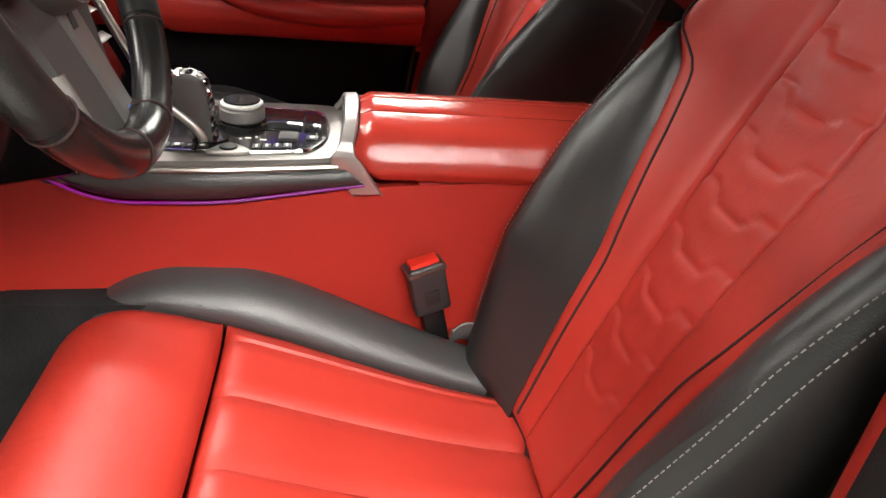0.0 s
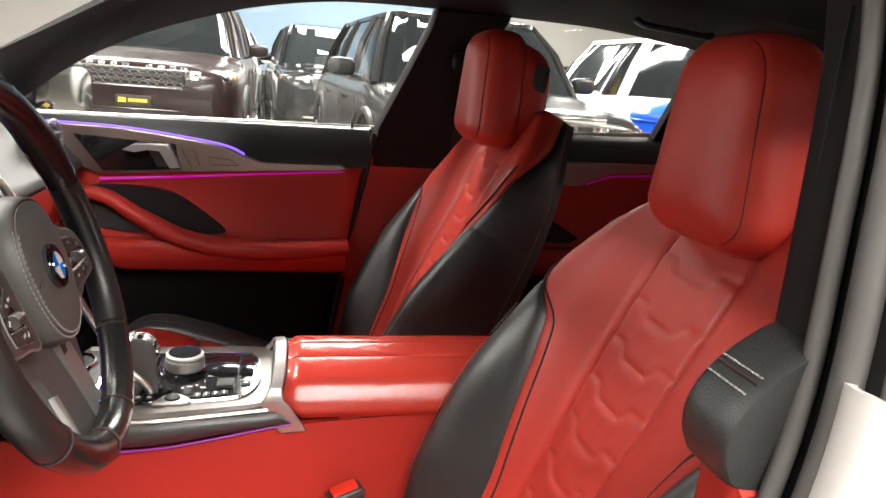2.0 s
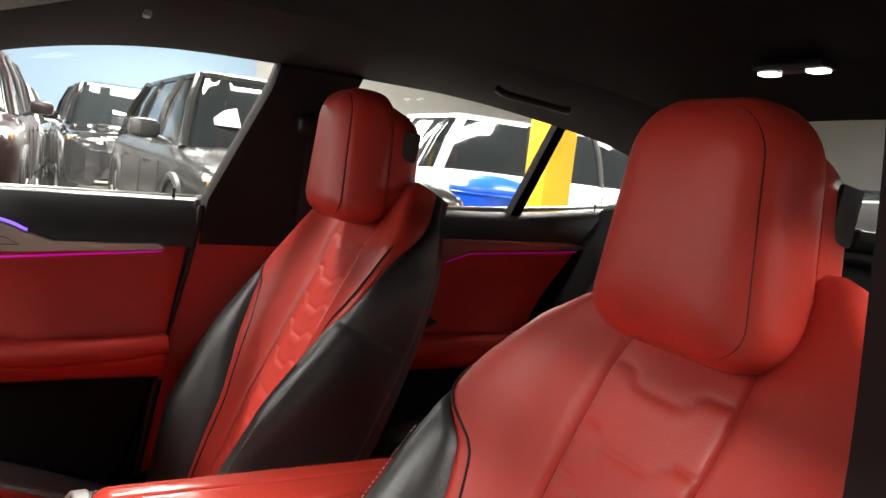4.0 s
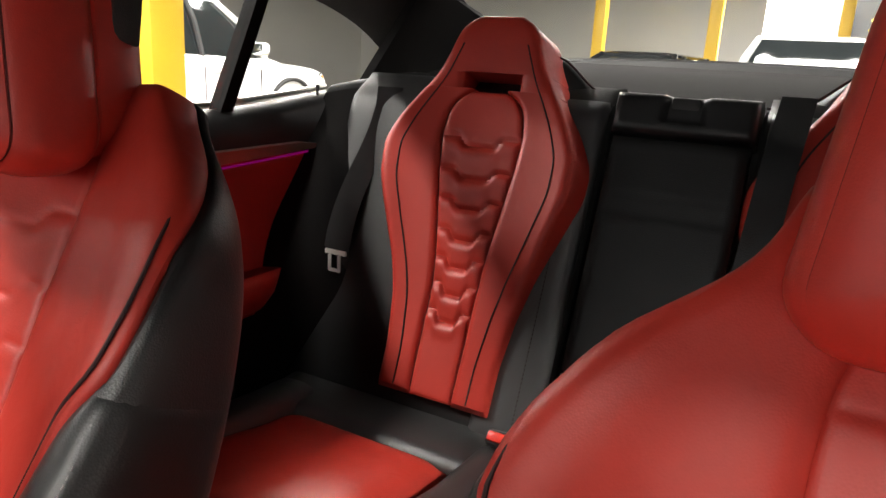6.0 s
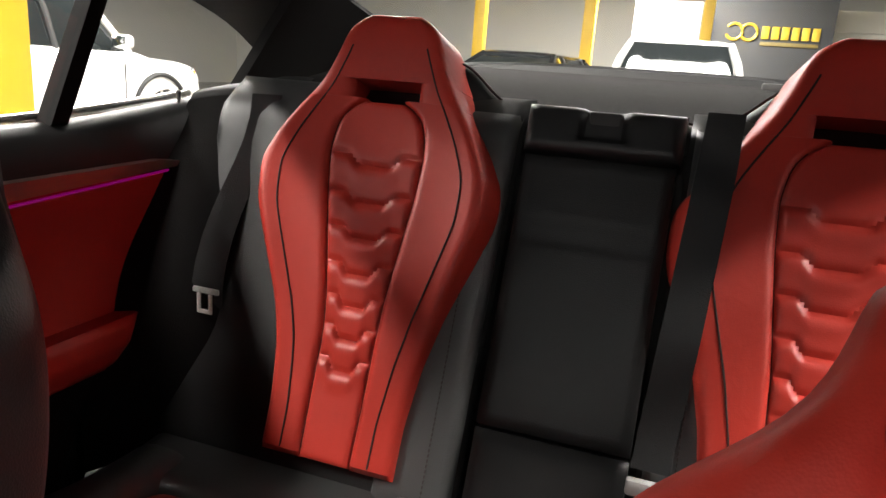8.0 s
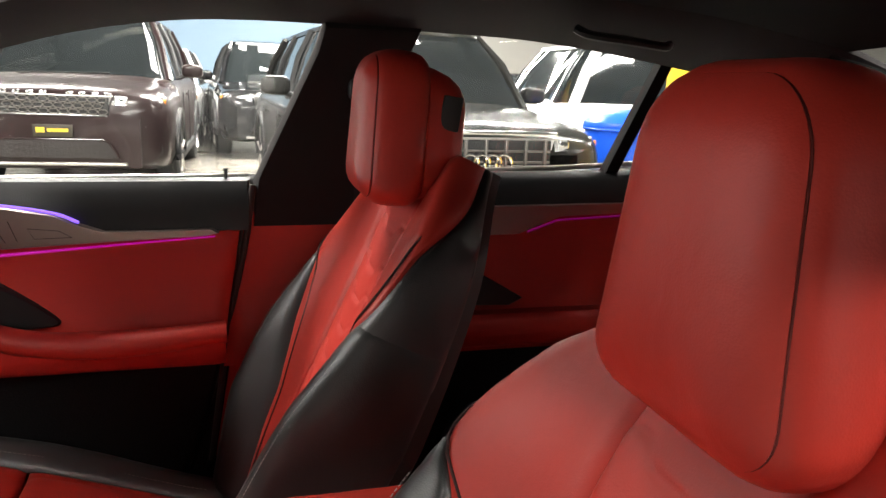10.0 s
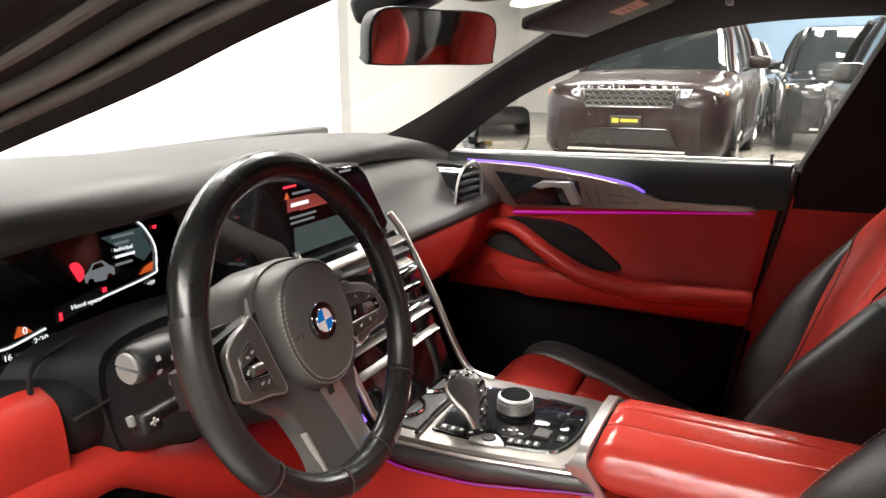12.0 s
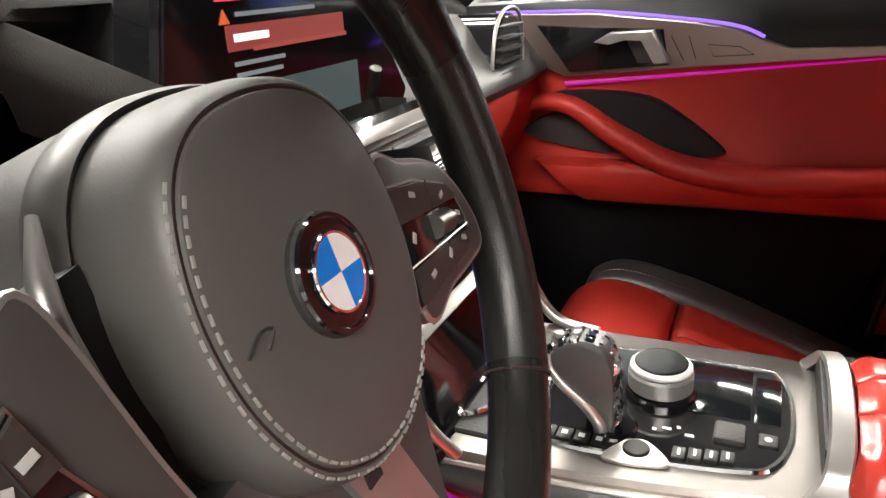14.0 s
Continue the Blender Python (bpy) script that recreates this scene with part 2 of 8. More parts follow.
def rings(R, caps=True, closed=True):
    """A loft through rings of equal count."""
    R = [np.array(r, float) for r in R]
    m = len(R[0])
    V = np.vstack(R).tolist()
    F = []
    for j in range(len(R) - 1):
        for i in range(m if closed else m - 1):
            k = (i + 1) % m
            F.append([j * m + i, j * m + k, (j + 1) * m + k, (j + 1) * m + i])
    if caps:
        F += [list(range(m))[::-1], [(len(R) - 1) * m + i for i in range(m)]]
    return V, F


def tube(pts, r, n=8, closed=False, flat=1.0, up=(0, 0, 1)):
    """A round or oval rod along points. r: one radius or one for each point; flat squeezes it along `up`."""
    P = np.array(pts, float)
    T = np.gradient(P, axis=0)
    if closed:
        T = np.roll(P, -1, axis=0) - np.roll(P, 1, axis=0)
    T /= np.linalg.norm(T, axis=1, keepdims=True) + 1e-12
    rad = np.broadcast_to(np.array(r, float), (len(P),))
    out = []
    for p, t, q in zip(P, T, rad):
        s = np.cross(t, up)
        if np.linalg.norm(s) < 1e-3:
            s = np.cross(t, (1, 0, 0))
        s /= np.linalg.norm(s)
        w = np.cross(s, t)
        a = np.linspace(0, 2 * np.pi, n, endpoint=False)
        out.append(p + q * (np.cos(a)[:, None] * s + flat * np.sin(a)[:, None] * w))
    if closed:
        out.append(out[0])
    return rings(out, caps=not closed)


def rbox(size, at=(0, 0, 0), bev=0.004, seg=2, turn=None):
    """A box with rounded edges."""
    bm = bmesh.new()
    bmesh.ops.create_cube(bm, size=1)
    for v in bm.verts:
        v.co = Vector((v.co.x * size[0], v.co.y * size[1], v.co.z * size[2]))
    if bev:
        bmesh.ops.bevel(bm, geom=bm.edges[:], offset=min(bev, min(size) * 0.45), segments=seg, affect="EDGES", profile=0.5)
    m = Matrix.Translation(at)
    if turn is not None:
        m = m @ turn
    bm.verts.index_update()
    geo = [tuple(m @ v.co) for v in bm.verts], [[v.index for v in f.verts] for f in bm.faces]
    bm.free()
    return geo


def prism(poly, axis, a, b, bev=0.0):
    """A flat outline drawn out along an axis from a to b. The outline is in the other two axes, in xyz order."""
    def put(p, h):
        return {"x": (h, p[0], p[1]), "y": (p[0], h, p[1]), "z": (p[0], p[1], h)}[axis]
    n = len(poly)
    if bev:
        P = np.array(poly, float)
        c = P.mean(axis=0)
        D = c - P
        Q = P + D / np.maximum(np.linalg.norm(D, axis=1, keepdims=True), 1e-9) * bev
        s = bev if b > a else -bev
        R = [[put(p, a) for p in Q], [put(p, a + s) for p in P], [put(p, b - s) for p in P], [put(p, b) for p in Q]]
        return rings(R)
    return rings([[put(p, a) for p in poly], [put(p, b) for p in poly]])


def blob(c, half, e=0.55, nu=32, nv=18, turn=None):
    """A rounded cushion shape: a box whose corners are well rounded (e: 1 is a ball, 0.2 a box)."""
    R = []
    pw = lambda q, k: math.copysign(abs(q) ** k, q)
    for j in range(nv + 1):
        th = -math.pi / 2 + math.pi * (0.012 + 0.976 * j / nv)
        ring = []
        for i in range(nu):
            ph = 2 * math.pi * i / nu
            p = Vector((half[0] * pw(math.cos(th), e) * pw(math.cos(ph), e), half[1] * pw(math.cos(th), e) * pw(math.sin(ph), e), half[2] * pw(math.sin(th), e)))
            if turn is not None:
                p = turn @ p
            ring.append((c[0] + p.x, c[1] + p.y, c[2] + p.z))
        R.append(ring)
    return rings(R)


def disc(c, r, h, axis="z", n=32, bev=0.0):
    poly = [(math.cos(2 * math.pi * i / n) * r, math.sin(2 * math.pi * i / n) * r) for i in range(n)]
    g = prism(poly, axis, 0, h, bev)
    return [tuple(Vector(v) + Vector(c)) for v in g[0]], g[1]


def pad(S, s0, s1, v0, v1, nu, nv, puff, edge, depth, flip=1.0, disp=None, ends=(1, 1)):
    """A stuffed panel on the surface S(s, v), between the lines s0(v) and s1(v), that swells from its seams."""
    fu = 0.5 - 0.5 * np.cos(np.linspace(0, np.pi, nu))
    fu = 0.5 * fu + 0.5 * np.linspace(0, 1, nu)
    fv = np.linspace(0, 1, nv)
    P = np.array([[S(s0(v0 + (v1 - v0) * b) * (1 - a) + s1(v0 + (v1 - v0) * b) * a, v0 + (v1 - v0) * b) for a in fu] for b in fv])
    N = normals(P) * flip
    lu = np.concatenate([np.zeros((nv, 1)), np.cumsum(np.linalg.norm(np.diff(P, axis=1), axis=2), axis=1)], axis=1)
    lv = np.concatenate([np.zeros((1, nu)), np.cumsum(np.linalg.norm(np.diff(P, axis=0), axis=2), axis=0)], axis=0)
    du, dv = np.minimum(lu, lu[:, -1:] - lu), np.minimum(lv if ends[0] else lv + 1, lv[-1:] - lv if ends[1] else lv + 1)
    rnd = lambda d: np.sqrt(np.clip(1 - (1 - np.clip(d / edge, 0, 1)) ** 2, 0, 1))
    up = puff * rnd(du) * rnd(dv)
    if disp is not None:
        up = up + np.array([[disp(2 * a - 1, v0 + (v1 - v0) * b) for a in fu] for b in fv]) * rnd(du)
    Q = P + N * up[:, :, None]
    g = grid(Q)
    n = nu * nv
    B = (P - N * depth).reshape(-1, 3)
    rim = [j * nu for j in range(nv)] + [(nv - 1) * nu + i for i in range(1, nu)] + [j * nu + nu - 1 for j in range(nv - 2, -1, -1)] + [i for i in range(nu - 2, 0, -1)]
    back = [[q + n for q in reversed(f)] for f in g[1]]
    side = [[rim[k], rim[(k + 1) % len(rim)], rim[(k + 1) % len(rim)] + n, rim[k] + n] for k in range(len(rim))]
    return g[0] + B.tolist(), g[1] + back + side


def stitches(pts, r=0.0008, length=0.0045, gap=0.003):
    """A row of short threads along points."""
    P = np.array(pts, float)
    d = np.concatenate([[0], np.cumsum(np.linalg.norm(np.diff(P, axis=0), axis=1))])
    at = lambda q: np.array([np.interp(q, d, P[:, k]) for k in range(3)])
    out, q = [], 0.0
    while q + length < d[-1]:
        out.append(tube([at(q), at(q + length)], r, 5))
        q += length + gap
    return join(*out)


def words(name, text, size, material, parent, at, turn, extrude=0.0003):
    """Lettering in the built-in font, drawn at a pose in the thing's own frame."""
    cu = bpy.data.curves.new(name, "FONT")
    cu.body, cu.size, cu.extrude = text, size, extrude
    cu.materials.append(material)
    ob = new(name, cu)
    ob.parent = parent
    ob.matrix_local = Matrix.Translation(-OFF.get(parent, Vector((0, 0, 0)))) @ Matrix.Translation(at) @ turn
    return ob


# ---------------------------------------------------------------- front seats
def smooth(a, b, x):
    t = min(1, max(0, (x - a) / (b - a)))
    return t * t * (3 - 2 * t)


SEAT_W = tab((-0.06, 0.19), (0, 0.195), (0.15, 0.215), (0.4, 0.237), (0.65, 0.245), (0.73, 0.245), (0.82, 0.246), (0.90, 0.240), (0.96, 0.226), (1.01, 0.196), (1.07, 0.145), (1.18, 0.082))
SEAT_H = tab((-0.06, 0.05), (0, 0.055), (0.25, 0.085), (0.5, 0.075), (0.72, 0.042), (0.87, 0.020), (1.0, 0.010), (1.18, 0.005))
SEAT_T = tab((-0.06, 0.10), (0.5, 0.10), (0.9, 0.075), (1.18, 0.045))
SEAT_D = tab((-0.06, -0.01), (0.2, 0.0), (0.4, 0.005), (0.9, 0.0), (1.0, -0.004), (1.08, -0.016), (1.18, -0.030))
BACK_O, BACK_A, BACK_N, BACK_L = np.array([0.378, 0.0, 0.380]), np.array([0.421, 0, 0.907]), np.array([-0.907, 0, 0.421]), 0.645
RED_EDGE = tab((-0.06, 0.28), (0.35, 0.315), (0.60, 0.43), (0.70, 0.50), (0.71, 0.53), (0.735, 0.665), (0.80, 0.705), (0.88, 0.785), (0.96, 0.88), (1.18, 0.91))
INSERT = tab((-0.06, 0.135), (0.3, 0.140), (0.5, 0.148), (0.8, 0.168), (0.95, 0.205), (1.18, 0.30))


narrow = [0.0]
# the inboard shoulder falls away earlier than the outboard one: its side (+1 or -1) and its half width
INBOARD = {1: tab((-0.06, 0.19), (0, 0.195), (0.15, 0.215), (0.4, 0.237), (0.65, 0.245), (0.76, 0.240), (0.84, 0.219), (0.89, 0.197), (0.93, 0.180), (0.96, 0.155), (0.99, 0.128), (1.03, 0.106), (1.10, 0.090), (1.18, 0.075)),
           -1: tab((-0.06, 0.19), (0, 0.195), (0.15, 0.215), (0.4, 0.237), (0.65, 0.243), (0.76, 0.238), (0.84, 0.230), (0.90, 0.218), (0.96, 0.200), (1.01, 0.173), (1.07, 0.128), (1.18, 0.078))}
# where the red ends on the inboard side; the far seat shows more black
INNER_RED = {1: tab((-0.06, 0.26), (0.35, 0.285), (0.60, 0.378), (0.69, 0.425), (0.71, 0.47), (0.74, 0.64), (0.80, 0.705), (0.88, 0.785), (0.96, 0.88), (1.18, 0.91)),
             -1: tab((-0.06, 0.28), (0.35, 0.315), (0.60, 0.42), (0.70, 0.47), (0.71, 0.49), (0.735, 0.56), (0.80, 0.59), (0.88, 0.64), (0.96, 0.76), (1.03, 0.88), (1.18, 0.91))}
inner = [1]


def back_at(s, v):
    """The skin of a front backrest: s runs across it (+-1 is its rear edge), v upwards."""
    W, H, T = SEAT_W(v) * (1 - narrow[0] * smooth(0.78, 1.0, v)), SEAT_H(v), SEAT_T(v)
    if s * inner[0] > 0:
        W = INBOARD[inner[0]](v)
    C = [(0, 0), (0.30 * W, 0.0), (0.62 * W, 0.28 * H), (0.86 * W, 0.92 * H), (0.985 * W, 0.72 * H), (1.0 * W, -0.42 * T), (0.93 * W, -T)]
    C = [(-C[1][0], 0.0)] + C + [(0.8 * W, -1.25 * T)]
    q = min(5.9999, abs(s) * 6)
    i = int(q)
    t = q - i
    a, b, c, d = [np.array(C[i + k]) for k in range(4)]
    y, h = 0.5 * (2 * b + (c - a) * t + (2 * a - 5 * b + 4 * c - d) * t * t + (3 * b - a - 3 * c + d) * t**3)
    p = BACK_O + BACK_A * (v * BACK_L) + BACK_N * (h + SEAT_D(v))
    return np.array([p[0], math.copysign(y, s), p[2]])


def chevrons(levels, rise, depth, width):
    """Quilted seams, low in the middle and stepped up towards both sides."""
    def f(u, v):
        w = v - rise * smooth(0.34, 0.62, abs(u)) * (1 if abs(u) < 0.95 else 1)
        return sum(-depth * math.exp(-abs((w - k) / width) ** 1.4) + 0.45 * depth * math.exp(-((w - k + 3.2 * width) / (2.6 * width)) ** 2) for k in levels) + 0.25 * depth
    return f


CUSH_W = tab((0, 0.205), (0.3, 0.232), (0.7, 0.240), (0.9, 0.228), (1, 0.205))
CUSH_H = tab((0, 0.022), (0.2, 0.045), (0.36, 0.060), (0.46, 0.060), (0.60, 0.040), (0.74, 0.014), (0.86, 0.001), (1, 0.0))
CUSH_LINE = spl([(0.40, 0.345), (0.30, 0.362), (0.20, 0.388), (0.10, 0.420), (0.03, 0.443), (-0.04, 0.464), (-0.09, 0.466), (-0.125, 0.440), (-0.140, 0.385)], 121)
CUSH_GAP = 0.49
lift, swell = [0.0], [1.0]


def cushion_at(s, v):
    """The skin of a front seat's cushion: s across, v from the back to the front edge."""
    q = min(119.999, max(0, v * 120))
    i = int(q)
    x, z = CUSH_LINE[i] * (1 - q + i) + CUSH_LINE[i + 1] * (q - i)
    z += lift[0] * (1 - 0.5 * smooth(0.1, 0.4, x))
    W, H = CUSH_W(v), CUSH_H(v) * swell[0]
    C = [(-0.3 * W, 0), (0, 0), (0.30 * W, 0.0), (0.60 * W, 0.15 * H), (0.80 * W, 0.85 * H), (0.93 * W, 0.9 * H), (1.0 * W, -0.03), (0.99 * W, -0.12), (0.95 * W, -0.2)]
    q = min(5.9999, abs(s) * 6)
    i = int(q)
    t = q - i
    a, b, c, d = [np.array(C[i + k]) for k in range(4)]
    y, h = 0.5 * (2 * b + (c - a) * t + (2 * a - 5 * b + 4 * c - d) * t * t + (3 * b - a - 3 * c + d) * t**3)
    return np.array([x, math.copysign(y, s), z + h])


def rrect(hw, hh, rt, rb, k=9):
    """A rounded rectangle in (y, z); rt and rb are the radii of the upper and lower corners."""
    out = []
    for sy, sz, a0, r in ((1, 1, 0.0, rt), (-1, 1, 0.5, rt), (-1, -1, 1.0, rb), (1, -1, 1.5, rb)):
        r = min(r, hw * 0.98, hh * 0.98)
        out += [(sy * (hw - r) + r * math.cos(math.pi * (a0 + 0.5 * i / k)), sz * (hh - r) + r * math.sin(math.pi * (a0 + 0.5 * i / k))) for i in range(k + 1)]
    return out


def front_seat(name, label, at, rise, hx, hz, side=1.0):
    lift[0], swell[0] = rise, side
    ob = thing(name, label, "car seat", at, (0.15, 0, 0.27), group="front seats")
    ins = lambda v: INSERT(v)
    part("centre_panel", pad(back_at, lambda v: -ins(v), ins, 0.0, 1.05, 29, 250, 0.004, 0.010, 0.03, -1,
                             chevrons([0.20 + 0.084 * k for k in range(8)] + [0.888], 0.026, 0.0020, 0.0058)), REDPERF, ob, "quilted perforated red leather panel")
    for sg in (1, -1):
        red = INNER_RED[inner[0]] if sg == inner[0] else RED_EDGE
        a, b = (ins, red) if sg > 0 else (lambda v: -red(v), lambda v: -ins(v))
        part("side_panel", pad(back_at, a, b, 0.0, 1.12, 18, 70, 0.008, 0.022, 0.03, -1), RED, ob, "smooth red leather")
        a, b = (red, lambda v: 0.975) if sg > 0 else (lambda v: -0.975, lambda v: -red(v))
        part("bolster", pad(back_at, a, b, -0.02, 0.740, 16, 50, 0.007, 0.02, 0.025, -1), BLACKPERF, ob, "black perforated leather bolster")
        a, b = (lambda v: red(v) + 0.005, lambda v: 0.985) if sg > 0 else (lambda v: -0.985, lambda v: -red(v) - 0.005)
        part("upper_side", pad(back_at, a, b, 0.655, 1.12, 12, 36, 0.0058, 0.015, 0.01, -1), BLACK, ob, "black leather shoulder side")
        rows = np.linspace(0.02, 1.0, 60)
        off = lambda v, k: back_at(sg * (red(v) - k), v)
        raised = lambda p, n=0.0085: p + BACK_N * n
        part("piping", tube([raised(off(v, 0.055), 0.0088) for v in np.linspace(0.02, 0.985, 60)], 0.0017, 6), SEAM, ob, "dark piped seam")
        for row in (0.585, 0.655) if sg != inner[0] else (0.60,):
            part("stitching", stitches([back_at(sg * row, v) + BACK_N * 0.0078 + np.array([0, sg * 0.0055, 0]) for v in np.linspace(0.06, 0.66, 60)], 0.0005, 0.0036, 0.0026), STITCH, ob, "grey stitching")
    # shell: the closed back of the seat
    R = []
    for v in np.linspace(-0.06, 1.12, 26):
        ring = []
        for s in np.linspace(-0.95, 0.95, 21):
            p = back_at(s, v)
            c = back_at(0, v)
            q = c + (p - c) * 0.97
            ring.append(q - BACK_N * 0.008)
        T = SEAT_T(v)
        o = back_at(0, v)
        for y in np.linspace(0.82, -0.82, 9):
            W = INBOARD[inner[0]](v) if y * inner[0] > 0 else SEAT_W(v)
            ring.append(o - BACK_N * (T * 1.25 + 0.012 * (1 - y * y)) + np.array([0, y * W, 0]))
        R.append(ring)
    part("back_shell", rings(R), SHELL, ob, "black vinyl back shell")
    # headrest: a padded front block with a seam round its side, and a smaller block behind it
    hc, lean_ = Vector((0.608 + hx, 0, 1.062 + hz)), Matrix.Rotation(radians(4), 3, "Y")
    flare = lambda y, z: y * (1.0 - 1.5 * z)
    loft = lambda rows_, hw, hh, dz: rings([[tuple(hc + lean_ @ Vector((x, flare(y, z), z + dz - (0.22 * max(0, x - 0.045) if z > 0 else 0)))) for y, z in rrect(hw - q, hh - q, max(0.008, 0.054 - q), max(0.008, 0.044 - q))] for x, q in rows_])
    part("headrest_pad", loft([(-0.0530, 0.070), (-0.0524, 0.056), (-0.0508, 0.042), (-0.0480, 0.030), (-0.0430, 0.0195), (-0.0375, 0.0130), (-0.0352, 0.0108), (-0.0332, 0.0118), (-0.0315, 0.0086), (-0.0250, 0.0044), (-0.0165, 0.0012), (-0.0060, 0.0), (0.0080, 0.0), (0.0220, 0.0010), (0.0330, 0.0045), (0.0410, 0.0115), (0.0450, 0.022)], 0.0900, 0.112, 0.0), RED, ob, "smooth red leather headrest")
    part("headrest_back", loft([(0.0380, 0.006), (0.0440, 0.0), (0.0560, 0.0), (0.0800, 0.0035), (0.0950, 0.011), (0.1030, 0.022), (0.1065, 0.040), (0.1075, 0.060)], 0.0800, 0.0985, -0.004), RED, ob, "red leather headrest back")
    part("headrest_seam", tube([tuple(hc + lean_ @ Vector((-0.0334, flare(y, z), z))) for y, z in rrect(0.0786, 0.1006, 0.043, 0.033)], 0.0009, 6, True, up=(1, 0, 0)), REDSEAM, ob, "dark red seam")
    for sg in (1, -1):
        part("headrest_vent", rbox((0.030, 0.006, 0.050), tuple(hc + lean_ @ Vector((0.076, sg * flare(0.0770, 0.03), 0.030))), 0.003, 2, Matrix.Rotation(radians(8), 4, "Y")), SHELL, ob, "black side opening")
    # cushion
    seat_red = lambda v: 0.385
    flutes = lambda u, v: 0.004 - 0.009 * (math.exp(-((abs(u) - 0.30) / 0.045) ** 2)) - 0.004 * math.exp(-((abs(u) - 0.82) / 0.03) ** 2)
    part("seat_cushion", pad(cushion_at, lambda v: -0.385, seat_red, 0.0, CUSH_GAP - 0.004, 41, 50, 0.016, 0.03, 0.06, 1, flutes), REDPERF, ob, "fluted red leather cushion")
    part("thigh_support", pad(cushion_at, lambda v: -0.385, seat_red, CUSH_GAP + 0.004, 1.0, 33, 36, 0.018, 0.03, 0.06, 1), RED, ob, "smooth red leather front roll")
    for sg in (1, -1):
        a, b = (seat_red, lambda v: 0.95) if sg > 0 else (lambda v: -0.95, lambda v: -0.385)
        # cushion bolster takes the paler leather, its sheen painted in
        part("seat_bolster", pad(cushion_at, a, b, 0.0, 0.86, 22, 44, 0.014, 0.025, 0.04, 1), LITLEATHER, ob, "black leather bolster, paled by a painted sheen")
        part("seat_stitching", stitches([cushion_at(sg * 0.46, v) + np.array([0, 0, 0.0145]) for v in np.linspace(0.1, 0.80, 50)]), STITCH, ob, "grey stitching")
    # base in the extra-dark black that carries the shade under the seat
    part("seat_base", rbox((0.40, 0.36, 0.09), (0.14, 0, 0.305), 0.02), SHADEBLACK, ob, "black plastic seat base")
    for sg in (1, -1):
        part("seat_rail", rbox((0.46, 0.035, 0.03), (0.16, sg * 0.17, 0.275), 0.004), DARKMETAL, ob, "steel seat rail")
    return ob


narrow[0], inner[0] = 0.12, 1
front_seat("driver_seat", "red and black leather sport seat beside the open door", (0.004, -0.307, 0), 0.0, 0.034, -0.010)
narrow[0], inner[0] = 0.0, -1
front_seat("passenger_seat", "red and black leather sport seat beyond the console", (-0.030, 0.418, 0.018), 0.008, 0.0, 0.0, 0.35)


# ---------------------------------------------------------------- rear seats
def rear_x(z):
    return 1.43 - (1.06 - z) * 0.385


R_OUT = tab((0.515, 0.112), (0.59, 0.113), (0.675, 0.124), (0.736, 0.14), (0.81, 0.166), (0.88, 0.19), (0.94, 0.193), (0.985, 0.172), (1.02, 0.147), (1.06, 0.116), (1.10, 0.097), (1.14, 0.082), (1.158, 0.068), (1.168, 0.04))
r_full = R_OUT
R_OUT = lambda z: r_full(z) * 0.965
R_INS = tab((0.515, 0.04), (0.63, 0.042), (0.69, 0.042), (0.75, 0.047), (0.81, 0.057), (0.9, 0.072), (0.96, 0.078), (1.0, 0.072), (1.025, 0.055), (1.036, 0.03))
R_SHIFT = tab((0.515, -0.012), (0.7, -0.012), (0.85, -0.004), (1.0, 0.004), (1.168, 0.012))


